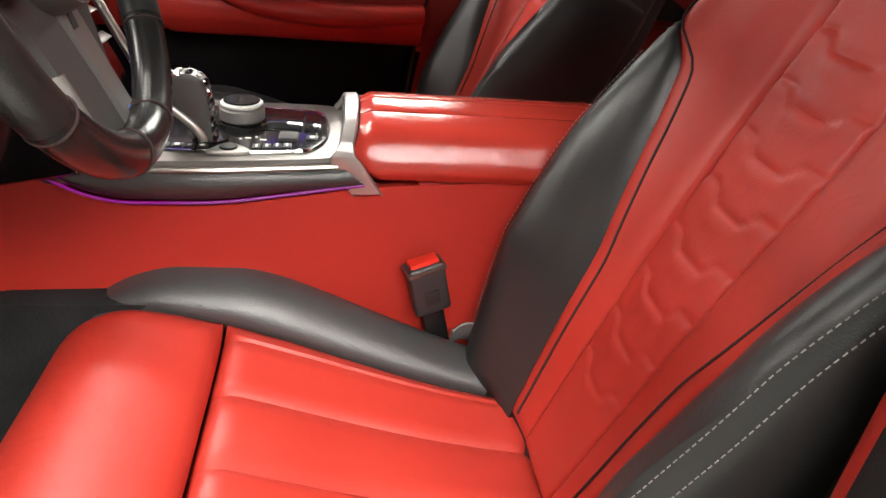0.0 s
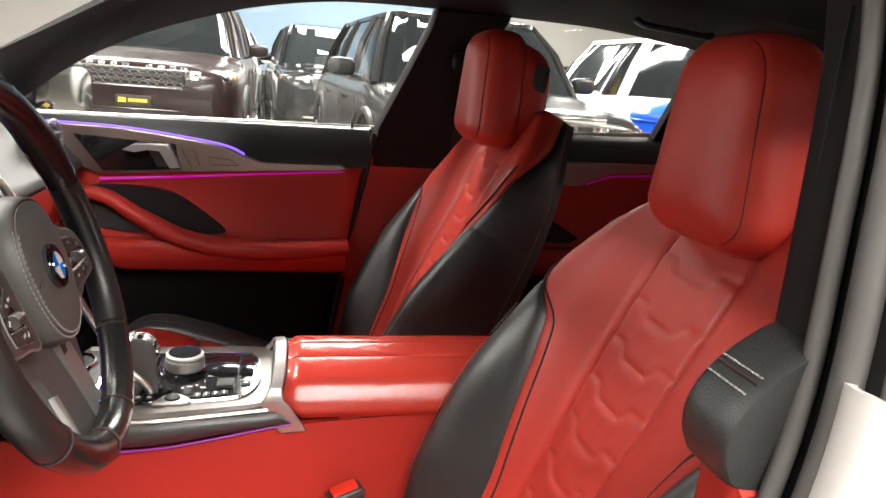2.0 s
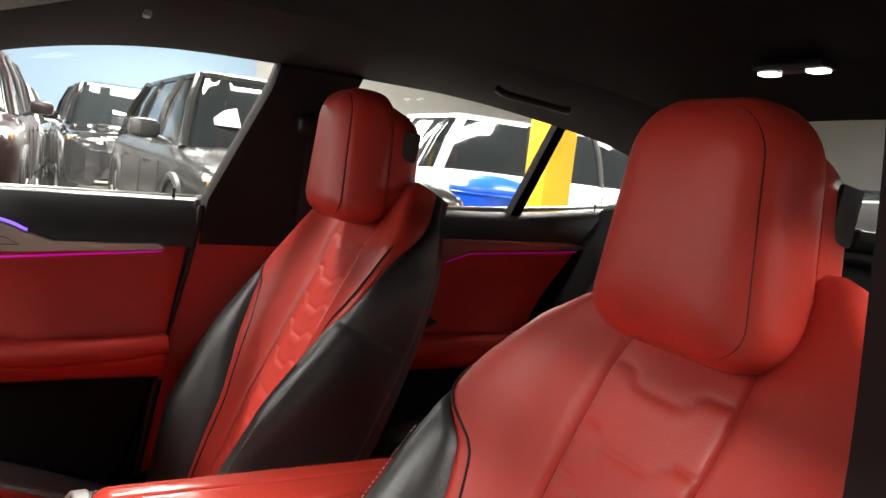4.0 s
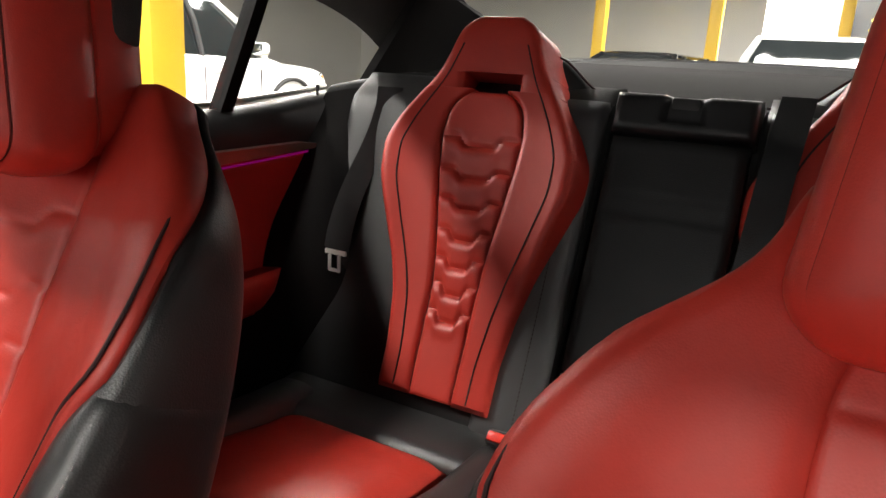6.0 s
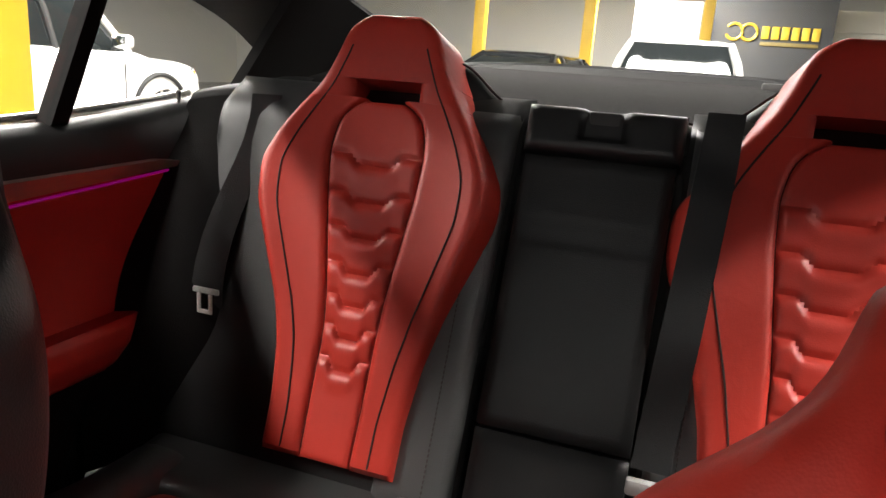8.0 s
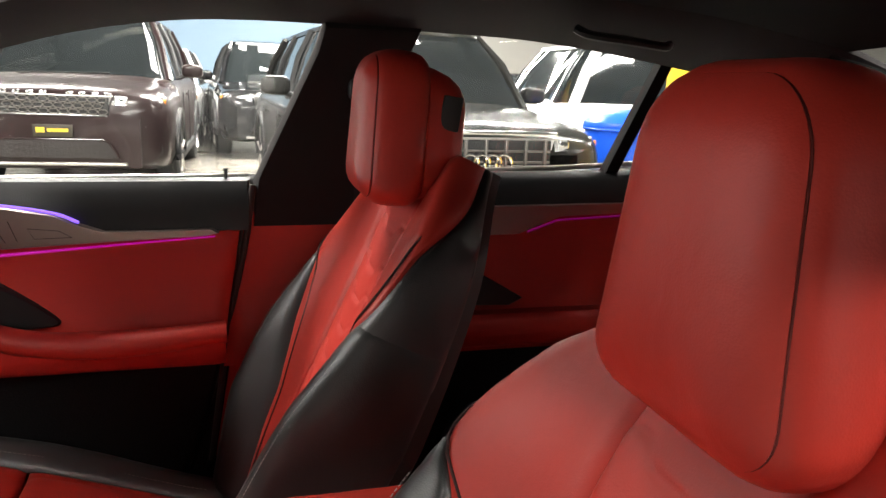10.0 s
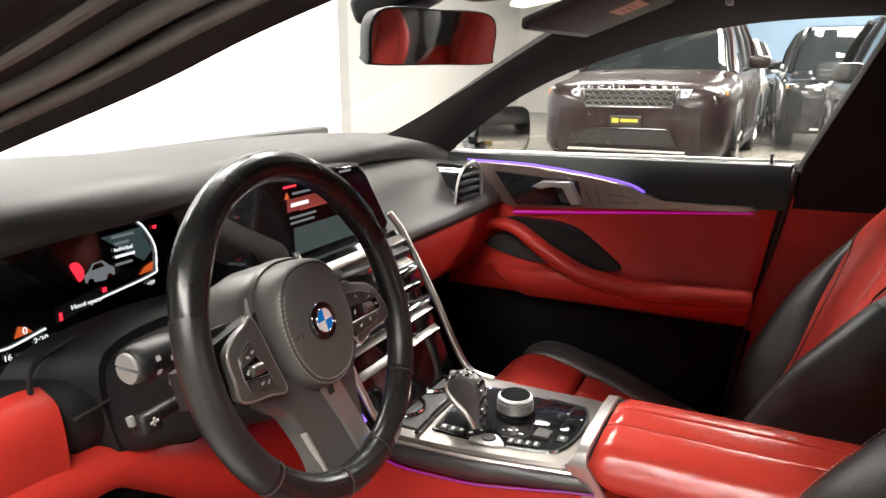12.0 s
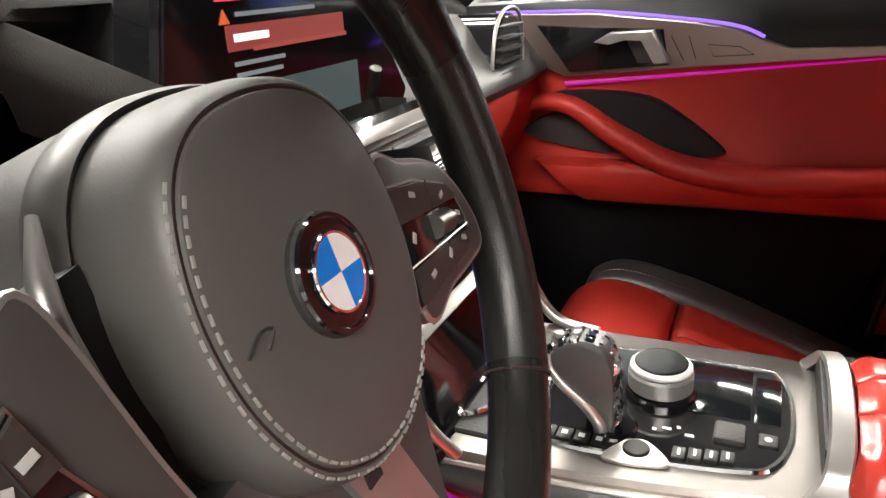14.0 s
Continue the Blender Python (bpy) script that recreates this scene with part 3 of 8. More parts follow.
def rear_seat_back(name, at, mirror):
    """One figure-shaped red leather rear seat back with its head part and the gap below it."""
    ob = thing(name, "quilted red leather rear bucket seat with integrated headrest", "car seat", at, (1.24, 0, 0.5), group="rear seats")
    sgn = mirror

    def face(s, z):
        """s: metres from the middle line."""
        bow = 0.035 * smooth(0.55, 0.85, z) * (abs(s) / 0.19) ** 2 + 0.012 * smooth(1.03, 1.16, z)
        return np.array([rear_x(z) - bow - 0.02, sgn * (s + R_SHIFT(z)), z])

    fl = -sgn
    lev = [0.646, 0.691, 0.736, 0.782, 0.833, 0.884, 0.940]
    part("centre_panel", pad(lambda q, z: face(q, z) - np.array([0.0065, 0, 0]), lambda z: -R_INS(z), lambda z: R_INS(z), 0.52, 1.034, 29, 170, 0.004, 0.010, 0.03, fl,
                             chevrons(lev, 0.016, 0.0062, 0.0048)), REDPERF, ob, "quilted red leather panel")
    for q in (1, -1):
        a = (lambda z: R_INS(z)) if q > 0 else (lambda z: -R_OUT(z))
        b = (lambda z: R_OUT(z)) if q > 0 else (lambda z: -R_INS(z))
        part("side_panel", pad(face, a, b, 0.515, 1.036, 20, 60, 0.013, 0.014, 0.06, fl, None, (1, 0)), RED, ob, "smooth red leather")
        # post beside the gap
        a = (lambda z: 0.054) if q > 0 else (lambda z: -R_OUT(z))
        b = (lambda z: R_OUT(z)) if q > 0 else (lambda z: -0.054)
        part("head_post", pad(face, a, b, 1.036, 1.066, 12, 8, 0.014, 0.022, 0.06, fl, None, (0, 0)), RED, ob, "red leather post beside the gap")
        part("piping", tube([face(q * (R_OUT(z) - 0.036 + 0.012 * smooth(0.95, 1.1, z)), z) + np.array([-0.0145, 0, 0]) for z in np.linspace(0.53, 1.12, 50)], 0.0015, 6), SEAM, ob, "dark piped seam")
        part("panel_seam", tube([face(q * (R_INS(z) + 0.0012), z) + np.array([-0.0062, 0, 0]) for z in np.linspace(0.53, 1.02, 40)], 0.0011, 6), REDSEAM, ob, "dark seam")
    part("head_part", pad(face, lambda z: -R_OUT(z), lambda z: R_OUT(z), 1.066, 1.168, 26, 22, 0.014, 0.022, 0.07, fl, None, (0, 1)), RED, ob, "smooth red leather head part")
    part("gap_back", rbox((0.02, 0.12, 0.05), (rear_x(1.05) + 0.055, 0, 1.05), 0.004), SHELL, ob, "black opening under the head part")
    return ob


rear_seat_back("bucket_seat", (0, 0.330, 0), 1)
rear_seat_back("bucket_seat", (0, -0.315, 0), -1)

# black surround of the rear backrest
surround = thing("rear_backrest_surround", "black leather rear backrest round the red seat backs", "backrest", (0, 0, 0), (1.3, 0, 0.45))


def plane_face(s, z):
    return np.array([rear_x(z) + 0.012 + 0.05 * smooth(1.0, 1.06, z), s, z])


for sg in (1, -1):
    a = (lambda z: 0.118) if sg > 0 else (lambda z: -0.66)
    b = (lambda z: 0.66) if sg > 0 else (lambda z: -0.118)
    part("backrest_half", pad(plane_face, a, b, 0.46, 1.055, 30, 40, 0.012, 0.03, 0.06, -1), REARBLACK, surround, "black leather backrest half")
    wing = [[(rear_x(1.05) + 0.030 + 0.05 * q, sg * (0.112 + 0.135 * u), 1.030 + 0.062 * smooth(0.15, 1.0, u) ** 1.4 + 0.010 * math.sin(math.pi * q) - 0.035 * (1 - q) ** 3) for q in np.linspace(0, 1, 8)] for u in np.linspace(0, 1, 14)]
    part("shoulder_wing", grid(wing, 0.03, sg), REARBLACK, surround, "black leather shoulder rising to the headrest")
    part("wing_edge", tube([(rear_x(1.05) + 0.050, sg * (0.112 + 0.135 * u), 1.0405 + 0.062 * smooth(0.15, 1.0, u) ** 1.4) for u in np.linspace(0, 1, 20)], 0.0022, 6), SEAM, surround, "dark seam along the shoulder")
    # inner bolster with its seams; black leather paled for the light on it
    a = (lambda z: 0.125) if sg > 0 else (lambda z: -0.245)
    b = (lambda z: 0.245) if sg > 0 else (lambda z: -0.125)
    part("inner_bolster", pad(lambda s, z: plane_face(s, z) - np.array([0.012, 0, 0]), a, b, 0.47, 1.035, 12, 40, 0.012, 0.02, 0.03, -1), LITLEATHER, surround, "black leather inner bolster, paled by painted light")
    part("bolster_stitching", stitches([plane_face(sg * 0.165, z) - np.array([0.0265, 0, 0]) for z in np.linspace(0.5, 0.98, 40)]), SEAM, surround)
part("backrest_core", prism([(rear_x(0.42) + 0.06, 0.42), (rear_x(1.03) + 0.06, 1.03), (rear_x(1.03) + 0.13, 1.03), (rear_x(0.42) + 0.13, 0.42)], "y", -0.66, 0.66), SHELL, surround)

# folding middle armrest
mid = thing("rear_middle_armrest", "folded black leather middle armrest with a handle recess", "armrest", (0, 0, 0), (1.26, 0, 0.53))
mf = lambda s, z: np.array([rear_x(z) - 0.006, s, z])
part("armrest_panel", pad(mf, lambda z: -0.107, lambda z: 0.107, 0.612, 0.982, 16, 40, 0.006, 0.012, 0.03, -1,
                          lambda u, z: -0.0018 * math.exp(-((z - 0.885) / 0.003) ** 2) - 0.0018 * math.exp(-((z - 0.868) / 0.003) ** 2)), REARBLACK, mid, "black leather flap with a twin seam")
part("lower_pad", pad(mf, lambda z: -0.107, lambda z: 0.107, 0.46, 0.607, 16, 20, 0.014, 0.025, 0.03, -1), REARBLACK, mid, "black leather pad")
part("top_pad", pad(mf, lambda z: -0.112, lambda z: 0.112, 0.986, 1.052, 40, 16, 0.014, 0.016, 0.04, -1,
                    lambda u, z: -0.010 * (1 - smooth(0.26, 0.31, abs(u))) * smooth(1.004, 1.010, z)), REARBLACK, mid, "black leather top pad with a scooped middle")
part("handle_recess", rbox((0.012, 0.046, 0.034), (rear_x(1.03) - 0.004, 0, 1.032), 0.004), SHELL, mid, "black handle recess")
part("release_handle", tube([(rear_x(z) - 0.0165, y, z) for y, z in spl([(-0.037, 1.046), (-0.037, 1.010), (-0.030, 1.000), (0.030, 1.000), (0.037, 1.010), (0.037, 1.046)], 30)], 0.0022, 6), PLASTIC, mid, "black release loop")

# rear cushion, one bench with two red seats and a black middle
bench = thing("rear_bench", "rear bench cushion with two red leather seats and a black middle", "car seat", (0, 0, 0), (1.0, 0, 0.28))


def bench_at(s, v):
    line = spl([(1.27, 0.470), (1.15, 0.462), (1.02, 0.470), (0.90, 0.492), (0.81, 0.488), (0.775, 0.44), (0.78, 0.36)], 41)
    q = min(39.999, max(0, v * 40))
    i = int(q)
    x, z = line[i] * (1 - q + i) + line[i + 1] * (q - i)
    return np.array([x, s, z])


for sg in (1, -1):
    c = 0.37 * sg
    part("seat_pad", pad(bench_at, lambda v: c - 0.15, lambda v: c + 0.16, 0.245, 1.0, 26, 50, 0.03, 0.05, 0.06, 1), RED, bench, "smooth red leather pad")
    part("rear_strip", pad(bench_at, lambda v: c - 0.25, lambda v: c + 0.27, 0.0, 0.238, 30, 18, 0.02, 0.03, 0.05, 1), BLACK, bench, "black leather strip behind the pad")
    for e in (1, -1):
        part("edge_bolster", pad(bench_at, lambda v: c + e * 0.212 - 0.05, lambda v: c + e * 0.212 + 0.05, 0.12, 1.0, 12, 36, 0.035, 0.04, 0.06, 1), BLACK, bench, "black leather edge")
    part("isofix_cover", disc((1.235, c * 0.84, 0.492), 0.011, 0.005, "z", 20, 0.0015), GREYPLAST, bench, "grey round child seat mark")
part("middle_pad", pad(bench_at, lambda v: -0.105, lambda v: 0.105, 0.05, 1.0, 16, 40, 0.025, 0.04, 0.06, 1), BLACK, bench, "black leather middle")
part("bench_body", rbox((0.46, 1.22, 0.15), (1.02, 0, 0.36), 0.02), CARPET, bench, "black carpeted base")

# rear buckles
for k, (bx, by) in enumerate(((1.20, 0.165), (1.205, 0.115))):
    b = thing("rear_belt_buckle", "black belt buckle with a red button, between the rear seats", "belt buckle", (bx, by, 0.475), group="rear belt buckles", turn=Matrix.Rotation(radians(-50), 4, "Y"))
    part("housing", rbox((0.026, 0.042, 0.07), (0, 0, 0.03), 0.006), BUCKLE, b)
    part("button", rbox((0.016, 0.034, 0.012), (0, 0, 0.064), 0.003), REDPLAST, b, "red release button")

# belt on the driver's rear side, falling from the shelf to the cushion
rb = thing("rear_seat_belt", "black rear seat belt with grey tongue beside middle armrest", "seat belt", (0, 0, 0), (1.22, -0.13, 0.5))
pts = [(rear_x(z) - 0.045 - 0.042 * smooth(0.66, 0.80, z) + 0.060 * smooth(0.98, 1.06, z), -0.160 + (0.03 if z > 0.6 else 0.03) * (1.06 - z) / 0.5, z) for z in np.linspace(1.062, 0.62, 16)]
part("webbing", grid([[(p[0], p[1] + e, p[2]) for e in (-0.024, -0.008, 0.008, 0.024)] for p in pts], 0.0014, 1), BELT, rb, "black webbing")
tx = rear_x(0.60) - 0.05
part("tongue", join(rbox((0.014, 0.062, 0.022), (tx, -0.138, 0.602), 0.004), rbox((0.004, 0.028, 0.04), (tx - 0.002, -0.138, 0.572), 0.002)), GREYPLAST, rb, "grey tongue grip")
part("tongue_plate", join(rbox((0.003, 0.006, 0.034), (tx - 0.006, -0.126, 0.572), 0.001), rbox((0.003, 0.006, 0.034), (tx - 0.006, -0.150, 0.572), 0.001), rbox((0.003, 0.03, 0.006), (tx - 0.006, -0.138, 0.556), 0.001)), BRIGHT, rb, "steel tongue")
part("anchor", join(rbox((0.016, 0.05, 0.05), (tx + 0.004, -0.128, 0.545), 0.008)), BUCKLE, rb, "black belt holder")

# belt of the other rear seat against the pillar trim
pb = thing("rear_seat_belt", "black rear seat belt hanging with bright tongue beside the rear door", "seat belt", (0, 0, 0), (1.27, 0.575, 0.45))
pts = [(1.285 + 0.14 * smooth(0.70, 1.04, z), 0.585 - 0.02 * smooth(0.8, 1.0, z), z) for z in np.linspace(1.03, 0.46, 16)]
part("webbing", grid([[(p[0] - 0.01 - e * 0.5, p[1] + e, p[2]) for e in (-0.022, -0.008, 0.008, 0.022)] for p in pts], 0.0014, 1), BELT, pb, "black webbing")
part("tongue", join(rbox((0.006, 0.05, 0.010), (1.262, 0.575, 0.722), 0.003), rbox((0.003, 0.007, 0.03), (1.258, 0.564, 0.703), 0.001), rbox((0.003, 0.007, 0.03), (1.258, 0.586, 0.703), 0.001), rbox((0.003, 0.028, 0.007), (1.258, 0.575, 0.688), 0.001)), BRIGHT, pb, "bright steel tongue")


# ---------------------------------------------------------------- the car's shell
WIN_TOP = tab((-0.42, 0.935), (-0.33, 1.010), (-0.24, 1.076), (-0.12, 1.136), (0.0, 1.178), (0.09, 1.206), (0.19, 1.226), (0.28, 1.239), (0.36, 1.243), (0.43, 1.245), (0.6, 1.245), (0.9, 1.241), (1.04, 1.230), (1.24, 1.206), (1.40, 1.18), (1.52, 1.145), (1.60, 1.10), (1.66, 1.06))
ROOF_Z = tab((-0.62, 0.96), (-0.5, 1.012), (-0.31, 1.11), (-0.08, 1.236), (0.02, 1.275), (0.15, 1.298), (0.4, 1.315), (0.8, 1.312), (1.2, 1.29), (1.5, 1.25), (1.8, 1.17), (2.05, 1.09))
ROOF_Y = tab((-0.62, 0.66), (-0.5, 0.64), (-0.08, 0.585), (0.1, 0.55), (0.5, 0.52), (1.2, 0.52), (1.6, 0.53), (2.05, 0.56))


def structure(name, geo, material, label="", category=""):
    return tagged(part(name, geo, material, None), label, category or name.replace("_", " "), kind="structure")


structure("car_floor", rbox((2.3, 1.44, 0.05), (0.45, 0, 0.235), 0.01), CARPET, "black carpeted floor of the car", "car floor")
for sg in (1, -1):
    structure("door_sill", rbox((1.9, 0.14, 0.16), (0.4, sg * 0.775, 0.30), 0.02), BODYWHITE if sg < 0 else PLASTIC, "sill under the doors", "door sill")
xs = np.concatenate([np.linspace(-0.02, 0.1, 5), np.linspace(0.14, 1.52, 24)])
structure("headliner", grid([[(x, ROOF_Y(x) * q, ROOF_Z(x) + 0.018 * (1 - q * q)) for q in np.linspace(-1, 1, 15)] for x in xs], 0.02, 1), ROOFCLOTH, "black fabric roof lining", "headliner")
xs = np.linspace(-0.6, 1.66, 60)
side_grid = lambda sg: [[(x, sg * (0.715 * (1 - q) + ROOF_Y(x) * q - 0.018 * math.sin(math.pi * q)), (WIN_TOP(max(x, -0.42)) if x > -0.42 else 0.9) * (1 - q) + ROOF_Z(x) * q) for q in np.linspace(0, 1, 7)] for x in xs]
structure("roof_side_trim", grid(side_grid(1), 0.02, -1), HEAD, "black roof rail and pillar trim above the doors", "roof trim")
# outer roof skin
xs = np.linspace(-0.05, 1.54, 30)
structure("roof_skin", grid([[(x, (ROOF_Y(x) + 0.10) * q, ROOF_Z(x) + 0.050 + 0.02 * (1 - q * q) - 0.03 * abs(q) ** 3) for q in np.linspace(-1, 1, 15)] for x in xs], 0.006, -1), BODYWHITE, "white painted roof", "car roof")

# far side: B pillar, quarter frame
pillar = tagged(part("pillar_far", prism([(0.385, 0.955), (0.50, 1.205), (0.515, 1.25), (0.70, 1.25), (0.665, 1.17), (0.60, 0.955), (0.582, 0.864), (0.377, 0.864)], "y", 0.695, 0.755, 0.012), HEAD), "black trimmed centre pillar between the doors", "pillar", kind="structure")
tagged(part("pillar_lower_trim", prism([(0.377, 0.863), (0.582, 0.863), (0.56, 0.40), (0.30, 0.40), (0.337, 0.66)], "y", 0.699, 0.755, 0.008), REDTRIM), "red leather lower pillar trim", "pillar trim", kind="structure")
tagged(part("door_gap_seal", tube(spl([(0.383, 0.699, 0.950), (0.372, 0.697, 0.863), (0.352, 0.697, 0.765), (0.331, 0.697, 0.66), (0.313, 0.697, 0.53), (0.295, 0.697, 0.40)], 30), 0.0062, 8), SHELL), "black rubber seal between the door and the centre pillar", "door seal", kind="structure")
tagged(part("window_post", prism([(1.12, 0.975), (1.232, 1.215), (1.262, 1.215), (1.150, 0.975)], "y", 0.722, 0.752, 0.004), ROOFCLOTH), "black post before the quarter glass", "window post", kind="structure")
# rear side trim and shelf
ct = thing("rear_side_trim", "black leather side trim between rear seat and door", "side trim", (0, 0, 0), (1.35, 0.64, 0.45), kind="structure")
for sg in (1, -1):
    P = [[(1.30 + 0.33 * smooth(0.62, 1.02, z) * 0.62 - 0.16 * q * (1 - 0.4 * smooth(0.9, 1.02, z)) + 0.0, sg * (0.535 + 0.185 * q), z + 0.016 * math.sin(q * 3.1)) for q in np.linspace(0, 1, 10)] for z in np.linspace(0.42, 1.008, 24)]
    part("side_bolster", grid(P, 0.04, -sg), ROOFCLOTH, ct, "black side bolster")
    roll = lambda q, k: (1.5046 - 0.096 * q + (0.035 * (1 - math.cos(k)) if k <= math.pi / 2 else 0.035 + 0.10 * (k - math.pi / 2)), sg * (0.535 + 0.185 * q), 1.004 + 0.016 * math.sin(q * 3.1) + (0.022 * math.sin(k) if k <= math.pi / 2 else 0.022 + 0.012 * (k - math.pi / 2)))
    part("side_shoulder", grid([[roll(q, k) for q in np.linspace(0, 1, 12)] for k in np.linspace(0, 2.9, 16)], 0.02, -sg), SOFTBLACK, ct, "black leather shoulder of the side trim")
    part("c_pillar_trim", grid([[(1.50 + 0.45 * u, sg * (0.715 - 0.16 * q - 0.06 * u), (1.02 + 0.05 * u) * (1 - q) + ROOF_Z(1.50 + 0.45 * u) * q + 0.0) for q in np.linspace(0, 1, 6)] for u in np.linspace(0, 1, 10)], 0.02, 1), ROOFCLOTH, ct, "black pillar trim")
sh = thing("parcel_shelf", "black parcel shelf under the rear window", "parcel shelf", (0, 0, 0), (1.75, 0, 1.0), kind="structure")
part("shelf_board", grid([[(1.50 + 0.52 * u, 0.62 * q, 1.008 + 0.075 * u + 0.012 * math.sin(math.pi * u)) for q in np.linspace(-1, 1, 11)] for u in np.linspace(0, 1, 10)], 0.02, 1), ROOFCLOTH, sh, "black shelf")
part("lock_cover", rbox((0.10, 0.12, 0.022), (1.70, 0.035, 1.055), 0.006, 2, Matrix.Rotation(radians(-9), 4, "Y")), GLOSSBLK, sh, "black catch cover")
part("shelf_recess", rbox((0.12, 0.26, 0.02), (1.62, -0.20, 1.034), 0.006, 2, Matrix.Rotation(radians(-9), 4, "Y")), SHELL, sh, "recess in the shelf")
part("window_ledge", tube(spl([(2.02, -0.62, 1.075), (2.05, -0.3, 1.098), (2.055, 0, 1.102), (2.05, 0.3, 1.098), (2.02, 0.62, 1.075)], 24), 0.022, 8), PLASTIC, sh, "rear window frame")
part("brake_light", rbox((0.035, 0.085, 0.022), (1.96, -0.275, 1.100), 0.004), SHELL, sh, "black sensor box")
BELT_Z = tab((-2.10, 0.66), (-1.9, 0.76), (-1.6, 0.83), (-1.1, 0.89), (-0.42, 0.935), (0.0, 0.944), (0.5, 0.954), (1.1, 0.977), (1.45, 1.006), (1.8, 1.035), (2.3, 1.05), (2.6, 1.02), (2.80, 0.94))
SIDE_IN = tab((-2.10, 0.50), (-1.9, 0.62), (-1.5, 0.70), (-0.8, 0.745), (-0.42, 0.766), (1.5, 0.766), (2.2, 0.74), (2.6, 0.68), (2.80, 0.60))
ARCH = lambda x, c: math.sqrt(max(0.0, 0.37 ** 2 - (x - c) ** 2))


def body_side(x, sg):
    """One cross-section of the white outer side, from the belt line down to the sill."""
    top, y = BELT_Z(x), SIDE_IN(x)
    sill = max(0.24, 0.33 + ARCH(x, -1.30), 0.33 + ARCH(x, 1.72)) if (ARCH(x, -1.30) or ARCH(x, 1.72)) else 0.24
    P = spl([(y, top), (y + 0.05, top - 0.012), (y + 0.12, top - 0.09), (y + 0.145, top - 0.22), (y + 0.15, max(sill + 0.02, 0.50)), (y + 0.14, sill)], 14)
    return [(x, sg * q[0], q[1]) for q in P]


structure("trunk_lid", grid([[(2.07 + 0.70 * u, (0.74 - 0.10 * u) * q, 1.085 - 0.03 * u - 0.09 * u ** 4 - 0.02 * abs(q) ** 3) for q in np.linspace(-1, 1, 9)] for u in np.linspace(0, 1, 10)], 0.01, -1), BODYWHITE, "white boot lid", "boot lid")
structure("bonnet", grid([[(x, SIDE_IN(x) * 1.0 * q, BELT_Z(x) + 0.012 + 0.045 * (1 - q * q)) for q in np.linspace(-1, 1, 13)] for x in np.linspace(-2.06, -0.80, 20)], 0.01, 1), BODYWHITE, "white bonnet ahead of the windscreen", "bonnet")
structure("rear_wing", grid([body_side(x, -1) for x in np.linspace(0.56, 2.78, 60)], 0.008, 1), BODYWHITE, "white rear body side", "car body")
structure("rear_wing", grid([body_side(x, 1) for x in np.linspace(0.38, 2.78, 64)], 0.008, -1), BODYWHITE, "white rear body side", "car body")
structure("front_wing", grid([body_side(x, -1) for x in np.linspace(-2.08, -0.44, 50)], 0.008, 1), BODYWHITE, "white front wing", "car body")
structure("front_wing", grid([body_side(x, 1) for x in np.linspace(-2.08, -0.44, 50)], 0.008, -1), BODYWHITE, "white front wing", "car body")
structure("door_skin", grid([body_side(x, 1) for x in np.linspace(-0.435, 0.375, 24)], 0.008, -1), BODYWHITE, "white outer skin of the closed front door", "car body")
structure("front_bumper", rbox((0.30, 1.56, 0.46), (-2.06, 0, 0.45), 0.10, 4), BODYWHITE, "white front bumper", "bumper")
structure("rear_bumper", rbox((0.28, 1.62, 0.55), (2.74, 0, 0.55), 0.10, 4), BODYWHITE, "white rear bumper", "bumper")
TYRE = mat("car_tyre", (0.02, 0.02, 0.02), 0.8, vary=0.1)
for cx in (-1.30, 1.72):
    for sg in (1, -1):
        wh = thing("car_wheel", "black tyre on a dark alloy wheel of the white car", "wheel", (cx, sg * 0.80, 0.345), (0, 0, -0.345), group="wheels of the white car")
        part("tyre", rings([[(r * math.cos(a), yy, r * math.sin(a)) for a in np.linspace(0, 2 * math.pi, 40, endpoint=False)] for yy, r in ((-0.11, 0.25), (-0.115, 0.31), (-0.09, 0.343), (0.09, 0.343), (0.115, 0.31), (0.11, 0.25))]), TYRE, wh, "black rubber tyre")
        part("rim", rings([[(r * math.cos(a), yy * sg, r * math.sin(a)) for a in np.linspace(0, 2 * math.pi, 40, endpoint=False)] for yy, r in ((0.06, 0.12), (0.10, 0.235), (0.118, 0.25), (0.118, 0.235), (0.085, 0.20), (0.075, 0.06))]), DARKMETAL, wh, "dark alloy rim")
        for k in range(5):
            part("wheel_spoke", tube([(0.03 * math.cos(k * 1.2566), sg * 0.10, 0.03 * math.sin(k * 1.2566)), (0.235 * math.cos(k * 1.2566), sg * 0.112, 0.235 * math.sin(k * 1.2566))], 0.016, 6), DARKMETAL, wh, "dark alloy spoke")
structure("bulkhead", rbox((0.04, 1.5, 0.75), (-0.82, 0, 0.62), 0.01), SHELL, "black front bulkhead", "bulkhead")
structure("rear_bulkhead", rbox((0.04, 1.5, 0.85), (1.58, 0, 0.60), 0.01), SHELL, "closed wall behind the rear seats", "bulkhead")
structure("kick_panel", prism([(-0.80, 0.26), (-0.80, 0.80), (-0.30, 0.80), (-0.26, 0.26)], "y", -0.735, -0.70, 0.008), CARPET, "carpeted side of the driver footwell", "kick panel")
structure("kick_panel", prism([(-0.80, 0.26), (-0.80, 0.80), (-0.44, 0.80), (-0.44, 0.26)], "y", 0.70, 0.735, 0.008), CARPET, "carpeted side of the passenger footwell", "kick panel")
